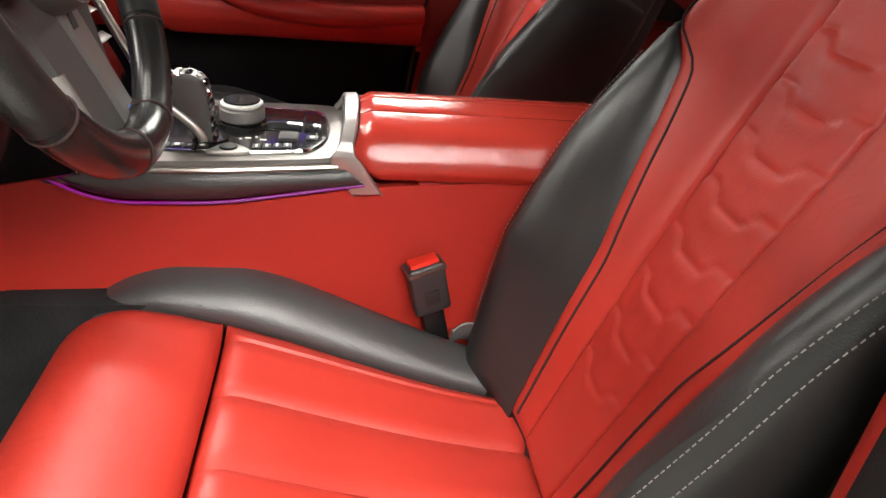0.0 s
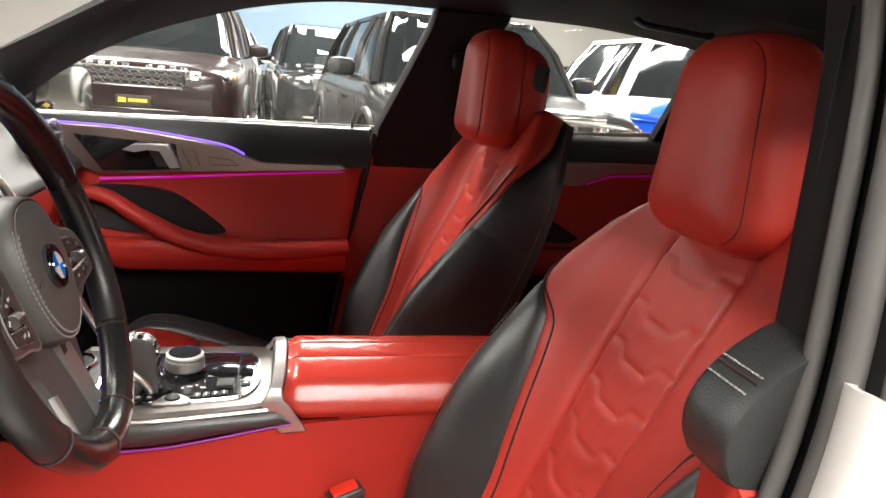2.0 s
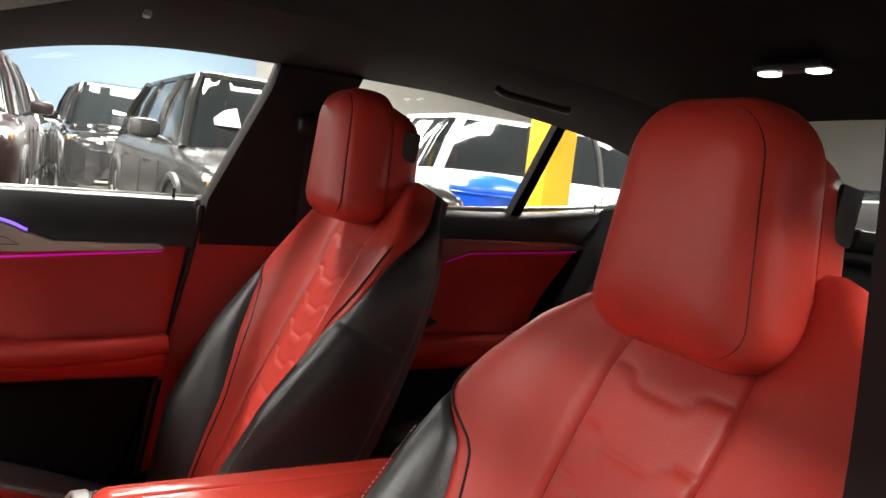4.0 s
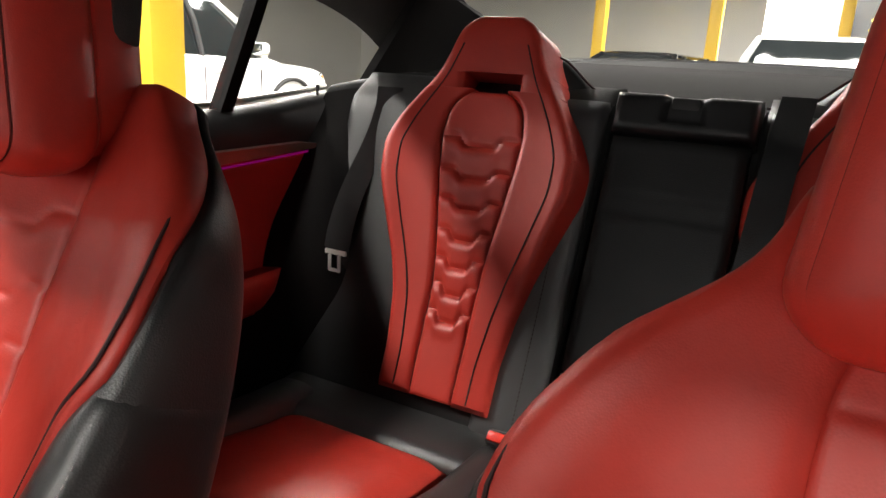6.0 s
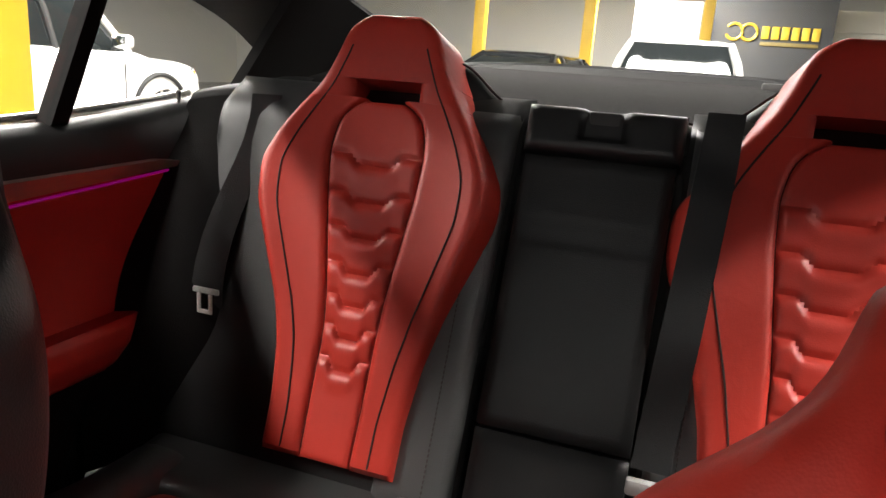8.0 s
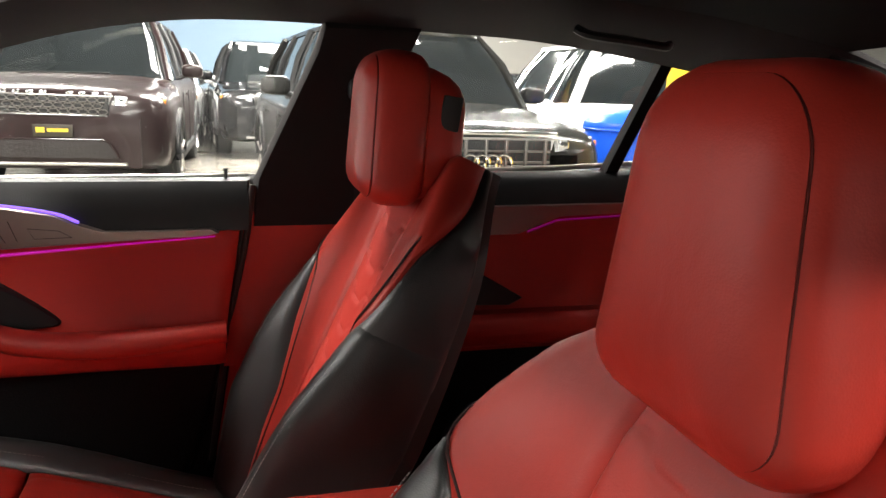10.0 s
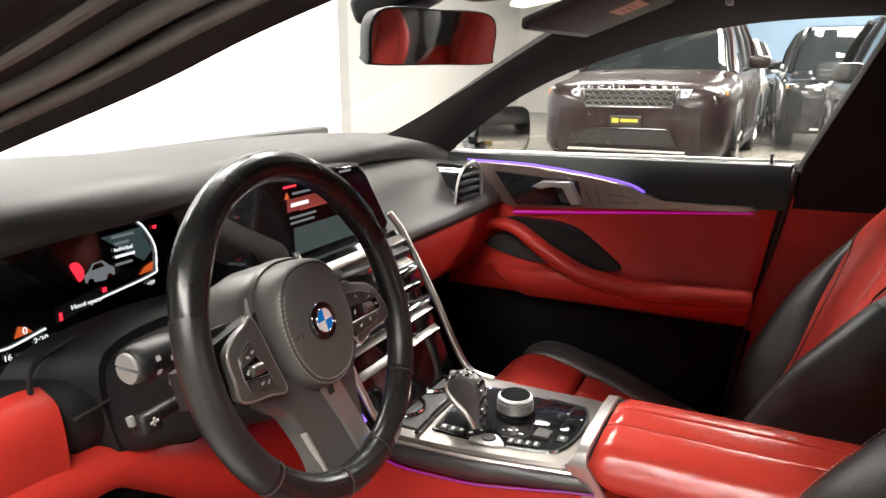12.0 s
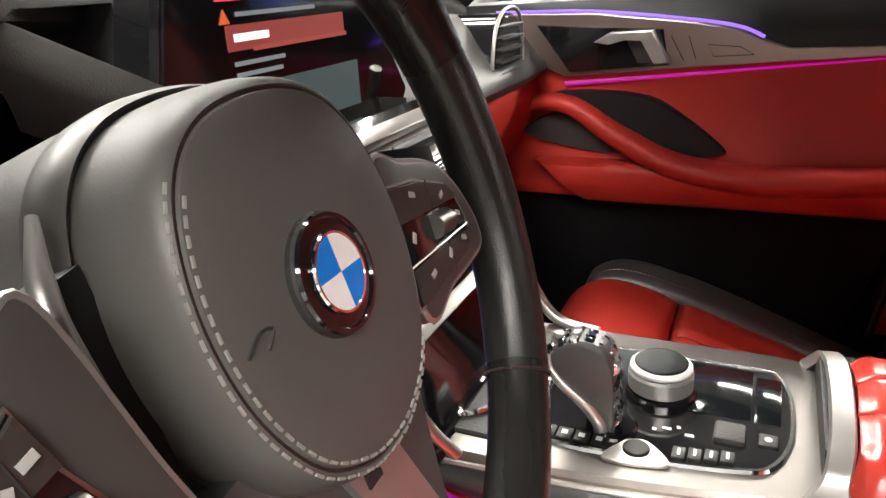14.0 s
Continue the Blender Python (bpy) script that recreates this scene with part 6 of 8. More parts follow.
part("button_print", disc((0.134, -0.018, top + 0.0047), 0.0028, 0.0004, "z", 14), PRINT, cc, "white round sign")
# cup holders ahead
part("cup_well", prism([(-0.17, -0.085), (-0.055, -0.085), (-0.055, 0.105), (-0.17, 0.105)], "z", top - 0.005, top + 0.0035, 0.002), SHELL, cc, "black cup holder bay")
for y in (-0.035, 0.055):
    part("cup_ring", tube([(-0.115 + 0.034 * math.cos(a), y + 0.034 * math.sin(a), top + 0.006) for a in np.linspace(0, 2 * math.pi, 32, endpoint=False)], 0.003, 6, True), CHROME, cc, "bright cup holder ring")
part("bay_edge", tube([(-0.055, -0.098, top + 0.004), (-0.062, 0.0, top + 0.004), (-0.055, 0.11, top + 0.004)], 0.004, 8), CHROME, cc, "bright bay edge")
# silver bar at the armrest's front
sb = [(-0.073, 0.600), (-0.0745, 0.617), (-0.075, 0.640), (-0.072, 0.655), (-0.060, 0.670), (-0.03, 0.680), (0.04, 0.684), (0.09, 0.676), (0.122, 0.655), (0.130, 0.60)]
BOWX = lambda z: 0.208 - (min(z, 0.648) - 0.592) * 0.64 + max(0, z - 0.648) * 0.25
R = []
for y, z in spl(sb, 60):
    d = BOWX(z)
    w = 0.0185 - 0.0095 * smooth(0.640, 0.664, z)
    R.append([(d - w, y - 0.001, z - 0.003), (d - w * 0.8, y - 0.004, z + 0.001), (d + w * 0.8, y - 0.004, z + 0.002), (d + w, y - 0.001, z - 0.001), (d + w * 0.7, y * 0.86 + 0.004, z - 0.006), (d - w * 0.7, y * 0.86 + 0.004, z - 0.006)])
part("armrest_bow", rings(R), SILVER, cc, "satin metal bow before the armrest")
part("bow_face", prism([(-0.064, 0.60), (-0.064, 0.640), (-0.045, 0.668), (0.09, 0.674), (0.118, 0.650), (0.12, 0.60)], "x", 0.170, 0.20, 0.003), PLASTIC, cc, "black face below the bow")

ar = thing("console_armrest", "red leather armrest lid on the centre console", "armrest", (0, 0, 0), (0.4, 0, 0.60))
prof = [(y_, 0.622 + (z_ - 0.622) * 0.86) for y_, z_ in [(-0.070, 0.618), (-0.078, 0.634), (-0.071, 0.656), (-0.052, 0.684), (-0.012, 0.694), (-0.006, 0.689), (0.0, 0.695), (0.034, 0.699), (0.038, 0.694), (0.046, 0.698), (0.085, 0.690), (0.112, 0.664), (0.122, 0.640), (0.116, 0.622)]]
profs = spl(prof, 60)
R = []
for x in spl([(0.190,), (0.196,), (0.205,), (0.25,), (0.40,), (0.55,), (0.66,), (0.70,), (0.712,)], 40)[:, 0]:
    e = 1 - 0.10 * (1 - smooth(0.188, 0.206, x)) - 0.12 * smooth(0.68, 0.715, x)
    slant = lambda z: BOWX(z) + 0.011 - 0.190
    R.append([(x + slant(z) * (1 - smooth(0.2, 0.5, x)), 0.006 + (y - 0.006) * e, 0.622 + (z - 0.622) * e - 0.03 * smooth(0.55, 0.75, x)) for y, z in profs])
part("lid", rings(R), LIDRED, ar, "red leather lid with two long seams")
part("lid_seam", tube([(x, -0.0055, 0.6800) for x in np.linspace(0.20, 0.60, 12)], 0.0012, 5), SEAM, ar)
part("lid_seam", tube([(x, -0.0615, 0.6638) for x in np.linspace(0.215, 0.60, 12)], 0.0010, 5), SEAM, ar)
part("armrest_box", rbox((0.46, 0.185, 0.30), (0.49, 0.028, 0.468), 0.012), REDTRIM, ar, "red trimmed box")
part("rear_console", rbox((0.10, 0.20, 0.30), (0.75, 0.01, 0.44), 0.02), PLASTIC, ar, "black rear end")

# gear selector
gs = thing("gear_selector", "faceted glass gear selector with satin metal frame", "gear selector", (0.014, -0.036, 0.647), (0, 0, 0))
SIDE = spl([(-0.006, 0.000), (-0.014, 0.022), (-0.034, 0.040), (-0.046, 0.058), (-0.044, 0.072), (-0.028, 0.081), (-0.008, 0.080), (0.003, 0.070), (0.007, 0.050), (0.008, 0.024), (0.008, 0.000)], 60, True)
side_c = SIDE.mean(axis=0)
slab = lambda y, k: [(side_c[0] + (x - side_c[0]) * k, y, side_c[1] + (z - side_c[1]) * k) for x, z in SIDE]
part("head", rings([slab(-0.0160, 0.80), slab(-0.0150, 0.90), slab(-0.0120, 0.97), slab(0.0120, 0.97), slab(0.0150, 0.90), slab(0.0160, 0.80)]), mat("selector_grey", (0.062, 0.060, 0.060), 0.36, vary=0.06, grain=0.05, grain_size=0.001), gs, "dark grey side panels")
edge_ = spl([(-0.046, -0.0115, 0.064), (-0.044, -0.0135, 0.052), (-0.033, -0.0150, 0.040), (-0.014, -0.0140, 0.024), (-0.004, -0.0130, 0.010), (-0.003, -0.0120, 0.001)], 28)
for q in (1, -1):
    part("stem", tube([(x, q * y, z) for x, y, z in edge_], np.interp(np.linspace(0, 1, 28), [0, 0.3, 0.7, 1], [0.0022, 0.0042, 0.0062, 0.0066]), 10), SATIN, gs, "satin metal frame")
part("stem_face", tube(spl([(-0.040, 0, 0.046), (-0.022, 0, 0.030), (-0.010, 0, 0.012), (-0.004, 0, 0.001)], 16), 0.0110, 12, flat=0.7), GLOSSBLK, gs, "dark stem")
fac = random.Random(5)
back_ = spl([(-0.045, 0.070), (-0.030, 0.080), (-0.012, 0.079), (0.001, 0.069), (0.0055, 0.050), (0.0065, 0.026), (0.0075, 0.008)], 11)
GLASSCUT = mat("cut_glass_dark", (0.05, 0.05, 0.055), 0.06, metal=0.6, vary=0.3, blotch=0.01, coat=1.0)
for k, (fx, fz) in enumerate(back_):
    for q in (-1, 0, 1):
        nx, nz = back_[min(k + 1, 10)] - back_[max(k - 1, 0)]
        ang = math.atan2(-nz, nx)
        part("facet", rbox((0.0085, 0.0098, 0.0045), (fx, 0.0094 * q, fz - 0.0012 * abs(q)), 0.0016, 1, Matrix.Rotation(ang + radians(fac.uniform(-13, 13)), 4, "Y") @ Matrix.Rotation(radians(-22 * q + fac.uniform(-12, 12)), 4, "X")), (DARKMETAL, GLASSCUT, GLASSCUT, GLOSSBLK, GLASSCUT, CHROME)[(k * 3 + q) % 6], gs, "cut glass facet")
part("park_button", disc((-0.041, -0.0, 0.074), 0.006, 0.005, "z", 16, 0.002), DARKMETAL, gs, "small park button")
part("gaiter_plate", disc((0.003, 0.0, -0.002), 0.021, 0.006, "z", 28, 0.002), GLOSSBLK, gs, "black base plate")

kn = thing("control_knob", "round metal control knob with glass top", "control knob", (0.046, 0.026, 0.647), (0, 0, 0))
part("knob_base", disc((0, 0, -0.002), 0.030, 0.008, "z", 36, 0.002), GLOSSBLK, kn, "black base")
part("knob_ring", disc((0, 0, 0.007), 0.0275, 0.017, "z", 40, 0.002), SILVER, kn, "ribbed satin metal ring")
part("knob_upper", disc((0, 0, 0.0245), 0.0262, 0.006, "z", 40, 0.002), BRIGHT, kn, "chrome rim")
part("knob_glass", disc((0, 0, 0.030), 0.0225, 0.0025, "z", 36, 0.001), SCREENBLK, kn, "dark glass top")

ft = thing("cloth_flap", "pale grey cloth flap tucked between seat cushion and backrest", "cloth flap", (0, 0, 0), (0.345, -0.10, 0.38))
part("flap", grid([[(0.318 + 0.052 * u, -0.118 + 0.030 * q + 0.006 * math.sin(5 * u), 0.430 - 0.045 * q - 0.018 * u * u + 0.020 * u + 0.004 * math.sin(7 * q + 3 * u)) for q in np.linspace(0, 1, 8)] for u in np.linspace(0, 1, 10)], 0.003, 1), mat("pale_cloth", (0.16, 0.155, 0.15), 0.85, vary=0.15, grain=0.5, grain_size=0.0015), ft, "pale woven cloth")

# belt buckle beside the driver seat
bu = thing("belt_buckle", "black seat belt buckle with red button, beside the console", "belt buckle", (0.290, -0.093, 0.452), (0, 0, 0), turn=Matrix.Rotation(radians(14), 4, "Z") @ Matrix.Rotation(radians(-14), 4, "Y"))
part("housing", rbox((0.048, 0.030, 0.072), (0, 0, 0.035), 0.006, 3), BUCKLE, bu, "black housing")
part("emboss", rbox((0.020, 0.003, 0.020), (0, -0.015, 0.025), 0.001), SHELL, bu, "embossed sign")
part("rim", rbox((0.052, 0.033, 0.006), (0, 0, 0.064), 0.002), DARKMETAL, bu, "worn rim")
part("button", rbox((0.038, 0.020, 0.012), (0, 0, 0.070), 0.003), REDPLAST, bu, "red release button")
part("stalk", rbox((0.03, 0.012, 0.07), (0, 0, -0.03), 0.004), PLASTIC, bu, "black stalk")

# ---------------------------------------------------------------- steering wheel
WT = Matrix.Translation((-0.0125, -0.3734, 0.9164)) @ Matrix(((-0.0436, -0.3044, 0.9515, 0), (0.9990, -0.0133, 0.0415, 0), (0.0000, 0.9524, 0.3047, 0), (0, 0, 0, 1)))
sw = new("steering_wheel")
sw.matrix_world = WT
OFF[sw] = Vector((0, 0, 0))
tagged(sw, "black leather sport steering wheel with metal spokes", "steering wheel")
RAD = 0.1545


GRIPLEATHER = mat("perforated_grip_leather", (0.018, 0.0175, 0.017), 0.32, vary=0.12, grain=0.18, grain_size=0.0011, blotch=0.06, kind="vor")


def rim_ring(a0, a1, n, rr, sq=0.95, bump=True):
    out = []
    for a in np.linspace(a0, a1, n):
        c, s = math.cos(a), math.sin(a)
        fat = 1 + (0.14 * (math.exp(-((a - radians(35)) / 0.22) ** 2) + math.exp(-((a - radians(145)) / 0.22) ** 2)) if bump else 0)
        out.append([(0.975 * (RAD + rr * fat * math.cos(b)) * c, (RAD + rr * fat * math.cos(b)) * s, rr * sq * fat * math.sin(b) + 0.001) for b in np.linspace(0, 2 * math.pi, 16, endpoint=False)])
    return out


part("rim", rings(rim_ring(0, 2 * math.pi, 120, 0.0152) , caps=False), mat("wheel_leather", (0.016, 0.0155, 0.015), 0.25, vary=0.15, grain=0.04, grain_size=0.0012, blotch=0.06, kind="vor"), sw, "smooth black leather rim")
for a0, a1 in ((-38, 20), (160, 218)):
    part("grip_section", rings(rim_ring(radians(a0), radians(a1), 40, 0.0156, bump=False), caps=True), GRIPLEATHER, sw, "perforated leather grip")
for a in (-40, 220, -103, -77):
    part("rim_seam", tube([(0.975 * (RAD + 0.0154 * math.cos(b)) * math.cos(radians(a)), (RAD + 0.0154 * math.cos(b)) * math.sin(radians(a)), 0.0150 * math.sin(b) + 0.001) for b in np.linspace(0, 2 * math.pi, 24, endpoint=False)], 0.0008, 5, True), SEAM, sw, "rim seam")
# airbag pad: rounded shield
shield = spl([(0, 0.063), (0.031, 0.058), (0.051, 0.041), (0.0605, 0.011), (0.057, -0.022), (0.041, -0.050), (0.019, -0.063), (0, -0.066), (-0.019, -0.063), (-0.041, -0.050), (-0.057, -0.022), (-0.0605, 0.011), (-0.051, 0.041), (-0.031, 0.058)], 98, True)
shield[:, 0] = shield[:, 0] * 0.93 + 0.0045
AIRBAG = mat("airbag_leather", (0.092, 0.088, 0.083), 0.46, vary=0.08, grain=0.05, grain_size=0.0010, blotch=0.05, kind="vor")
part("airbag_cover", rings([[(x * q, y * q, z) for x, y in shield] for q, z in ((0.97, -0.012), (1.0, -0.004), (1.0, 0.004), (0.99, 0.012), (0.975, 0.019), (0.955, 0.0235), (0.93, 0.0262), (0.905, 0.0272), (0.895, 0.0262), (0.885, 0.0262), (0.875, 0.0280), (0.84, 0.0288), (0.6, 0.0302), (0.3, 0.0312), (0.1, 0.0315))]), AIRBAG, sw, "dark grey leather airbag cover")
part("cover_seam", tube([(x * 0.89, y * 0.89, 0.0264) for x, y in shield], 0.0007, 6, True), SEAM, sw, "dark seam round the cover")
for k, q in ((0, 0.928), (1, 0.862)):
    part("cover_stitching", stitches([(x * q, y * q, 0.0266 + 0.0021 * k) for x, y in shield[34:86]], 0.00055, 0.0030, 0.0018), STITCH, sw, "grey twin stitching")
part("pad_bezel", rings([[(x * q, y * q, z) for x, y in shield] for q, z in ((1.01, -0.020), (1.06, -0.018), (1.07, -0.011), (1.06, -0.005), (1.035, -0.001), (1.0, -0.003))]), WHEELMETAL, sw, "satin metal band round the airbag cover")
part("hub_back", rings([[(x * q, y * q, z) for x, y in shield] for q, z in ((0.95, -0.075), (1.02, -0.06), (1.04, -0.035), (1.03, -0.018))]), AIRBAG, sw, "dark grey hub shoulder")
part("cover_mark", tube(spl([(-0.040, -0.006, 0.0294), (-0.034, -0.002, 0.0300), (-0.029, -0.003, 0.0302), (-0.033, -0.007, 0.0300)], 12), 0.0006, 5), SHELL, sw, "small embossed horn sign")
# round emblem
part("emblem_ring", disc((0, 0, 0.0295), 0.0188, 0.0045, "z", 48, 0.001), SHELL, sw, "black recess ring")
part("emblem_chrome", tube([(0.0172 * math.cos(a), 0.0172 * math.sin(a), 0.0343) for a in np.linspace(0, 2 * math.pi, 48, endpoint=False)], 0.0012, 6, True), GLOSSBLK, sw, "thin dark ring")
part("emblem_field", disc((0, 0, 0.0333), 0.0166, 0.0012, "z", 48), GLOSSBLK, sw, "glossy black ring")
EB, EW = mat("emblem_blue", (0.0, 0.20, 0.72), 0.25, vary=0.02), mat("emblem_white", (0.85, 0.85, 0.85), 0.25, vary=0.02)
for k in range(4):
    arc = [(0, 0)] + [(0.0114 * math.cos(a), 0.0114 * math.sin(a)) for a in np.linspace(math.pi / 2 * k, math.pi / 2 * (k + 1), 10)]
    part("emblem_quarter", prism(arc, "z", 0.0347, 0.0358), EB if k in (1, 3) else EW, sw, "blue quarter" if k in (1, 3) else "white quarter")
part("emblem_centre_ring", tube([(0.0117 * math.cos(a), 0.0117 * math.sin(a), 0.0353) for a in np.linspace(0, 2 * math.pi, 40, endpoint=False)], 0.0007, 6, True), CHROME, sw)
DARKBUTTON = mat("dark_bronze_button", (0.075, 0.066, 0.060), 0.34, metal=0.5, vary=0.06, blotch=0.02)
# side spokes with button pods: metal frame, dark field, rows of keys
PODS = (
    (1, [(0.057, 0.0195), (0.078, 0.0170), (0.103, 0.0095), (0.116, -0.002), (0.1235, -0.015), (0.1265, -0.027), (0.121, -0.036), (0.085, -0.039), (0.057, -0.041)],
     [(0.052, 0.0115), (0.080, 0.0075), (0.103, -0.0005), (0.1095, -0.008), (0.1125, -0.018), (0.1105, -0.027), (0.104, -0.0305), (0.052, -0.0352)],
     [(0.054, -0.0045), (0.1085, -0.0095)], [(0.054, -0.0198), (0.1115, -0.0212)], (0.087, -0.0125), [(0.071, 0.004), (0.094, -0.003), (0.064, -0.011), (0.106, -0.0145), (0.066, -0.027), (0.085, -0.0255), (0.101, -0.0245)]),
    (-1, [(-0.078, 0.030), (-0.090, 0.0270), (-0.104, 0.022), (-0.1155, 0.014), (-0.1195, 0.004), (-0.1190, -0.012), (-0.1175, -0.031), (-0.085, -0.0385), (-0.0640, -0.0425), (-0.0690, -0.012)],
     [(-0.0925, 0.0135), (-0.1085, 0.0035), (-0.1100, -0.006), (-0.1098, -0.015), (-0.1070, -0.0265), (-0.0785, -0.0340), (-0.0815, -0.0185), (-0.0895, -0.0005)],
     [(-0.1095, -0.0058), (-0.0885, -0.0016)], [(-0.1092, -0.0160), (-0.0815, -0.0203)], (-0.0955, -0.0105), [(-0.1010, 0.0020), (-0.0945, 0.0045), (-0.1045, -0.0100), (-0.1015, -0.0225), (-0.0940, -0.0240), (-0.0865, -0.0255)]),
)
for sg, outline_, field_, row_a, row_b, roll_, signs_ in PODS:
    so = spl(outline_, 60, True)
    mid_ = so.mean(axis=0)
    ring_ = lambda k, z: [(mid_[0] + (x - mid_[0]) * k, mid_[1] + (y - mid_[1]) * k, z) for x, y in so]
    pod = part("spoke", rings([ring_(0.96, 0.0135), ring_(0.995, 0.0150), ring_(1.0, 0.0185), ring_(0.985, 0.0218), ring_(0.955, 0.0235), ring_(0.90, 0.0238)]), WHEELMETAL, sw, "satin metal spoke frame")
    subpart("frame_edge", tube(ring_(0.985, 0.0222), 0.0014, 6, True), SILVER, pod, "bright polished edge")
    fm = np.mean(field_, axis=0)
    grow = lambda k, z: [(fm[0] + (x - fm[0]) * k, fm[1] + (y - fm[1]) * k, z) for x, y in field_]
    subpart("button_field", rings([grow(1.0, 0.0222), grow(1.0, 0.0246), grow(0.97, 0.0251)]), GLOSSBLK, pod, "glossy black button field")
    subpart("field_rim", tube([(p[0], p[1], 0.0242) for p in grow(1.02, 0)], 0.0008, 6, True), SATIN, pod, "thin bright rim")
    # keys above and below the middle row, cut along the two row lines
    (xa0, ya0), (xa1, ya1) = row_a
    (xb0, yb0), (xb1, yb1) = row_b
    lerp = lambda p, q, k: (p[0] + (q[0] - p[0]) * k, p[1] + (q[1] - p[1]) * k)
    up_ = [p for p in field_ if p[1] > ya0 + (ya1 - ya0) * (p[0] - xa0) / (xa1 - xa0) + 0.001]
    dn_ = [p for p in field_ if p[1] < yb0 + (yb1 - yb0) * (p[0] - xb0) / (xb1 - xb0) - 0.001]
    for cells, (p0, p1), lift_ in ((up_, row_a, 0.0010), (dn_, row_b, -0.0010)):
        poly = cells + [(p0[0], p0[1] + lift_), (p1[0], p1[1] + lift_)]
        cm = np.mean(poly, axis=0)
        poly = sorted(poly, key=lambda p: math.atan2(p[1] - cm[1], p[0] - cm[0]))
        key_ = [(cm[0] + (x - cm[0]) * 0.95, cm[1] + (y - cm[1]) * 0.93) for x, y in poly]
        subpart("button", rings([[(x, y, 0.0250) for x, y in key_], [(x, y, 0.0262) for x, y in key_], [(cm[0] + (x - cm[0]) * 0.97, cm[1] + (y - cm[1]) * 0.97, 0.0266) for x, y in key_]]), DARKBUTTON, pod, "dark bronze key row")
        subpart("key_joint", tube([(cm[0] - 0.001 * sg, cm[1] - 0.006, 0.0267), (cm[0] + 0.001 * sg, cm[1] + 0.006, 0.0267)], 0.0004, 5), SHELL, pod, "dark joint")
    subpart("row_line", tube([(xb0, yb0, 0.0256), (xb1, yb1, 0.0256)], 0.0005, 5), SATIN, pod, "thin metal line")
    subpart("roller", tube([(roll_[0] - 0.0065, roll_[1], 0.0258), (roll_[0] + 0.0065, roll_[1] - 0.001, 0.0258)], 0.0052, 14), DARKMETAL, pod, "knurled metal roller")
    for k, (x, y) in enumerate(signs_):
        subpart("button_sign", rbox((0.0042, 0.0022, 0.0004), (x, y, 0.0270 if k not in (2, 3) else 0.0256), 0, 1, Matrix.Rotation(radians(35 * (k % 3) - 20), 4, "Z")), GREYPLAST, pod, "pale sign")
    part("hub_band", tube(spl([(sg * 0.0540, 0.0440, 0.000), (sg * 0.0625, 0.0280, 0.004), (sg * 0.0648, 0.0110, 0.006), (sg * 0.0610, -0.0235, 0.006), (sg * 0.0438, -0.0530, 0.001)], 24), np.interp(np.linspace(0, 1, 24), [0, 0.25, 0.75, 1], [0.0015, 0.0034, 0.0036, 0.0012]), 10), SILVER, sw, "satin band beside the airbag cover")
    # root behind the rim
    part("spoke_root", rings([[(sg * (0.05), y, -0.014) for y in (0.03, -0.055)] + [(sg * 0.05, y, 0.002) for y in (-0.055, 0.03)], [(sg * 0.150, y, -0.012) for y in (0.012, -0.02)] + [(sg * 0.150, y, 0.002) for y in (-0.02, 0.012)]]), PLASTIC, sw, "black spoke back")
    part("paddle", rbox((0.04, 0.040, 0.004), (sg * 0.095, 0.010, -0.014), 0.002), PLASTIC, sw, "dark shift paddle")
# lower double spoke
low_sp = spl([(-0.074, -0.042), (-0.056, -0.072), (-0.042, -0.112), (-0.034, -0.148), (0.0, -0.154), (0.046, -0.149), (0.050, -0.110), (0.060, -0.070), (0.070, -0.042)], 60, True)
part("lower_spoke", rings([[(x, y, -0.010) for x, y in low_sp], [(x, y, 0.004) for x, y in low_sp], [(x * 0.93, y, 0.008) for x, y in low_sp]]), mat("spoke_grey", (0.075, 0.072, 0.070), 0.36, vary=0.08, grain=0.1, grain_size=0.001), sw, "dark grey lower spoke")
for ins in ([(-0.008, -0.062), (0.022, -0.062), (0.036, -0.105), (0.050, -0.147), (0.024, -0.152), (0.010, -0.108)], [(-0.0475, -0.092), (-0.0450, -0.092), (-0.0385, -0.116), (-0.0315, -0.146), (-0.0335, -0.146), (-0.0405, -0.116)]):
    part("spoke_insert", rings([[(x, y, 0.004) for x, y in ins], [(x, y, 0.0105) for x, y in ins], [(x * 0.99, y * 0.995, 0.0115) for x, y in ins]]), SILVER, sw, "satin silver spoke insert")
part("insert_mark", rbox((0.009, 0.011, 0.001), (0.006, -0.070, 0.0118), 0), SHELL, sw, "small dark sign")
for k, cm in enumerate((mat("badge_light_blue", (0.1, 0.3, 0.65), 0.3), mat("badge_blue", (0.03, 0.05, 0.3), 0.3), mat("badge_red", (0.6, 0.02, 0.03), 0.3))):
    part("badge_stripe", rbox((0.0028, 0.010, 0.001), (0.034 + 0.0030 * k, -0.142, 0.0118), 0, 1, Matrix.Rotation(radians(-20), 4, "Z")), cm, sw, "coloured badge stripe")

for c in sw.children:
    if not c.name.startswith(("rim", "grip")):
        c.location.z = -0.021

# column with stalks
sc = thing("steering_column", "black steering column with control stalks", "steering column", (0, 0, 0), (-0.2, -0.37, 0.78))
ax = Vector((0.933, 0, 0.36))
R = []
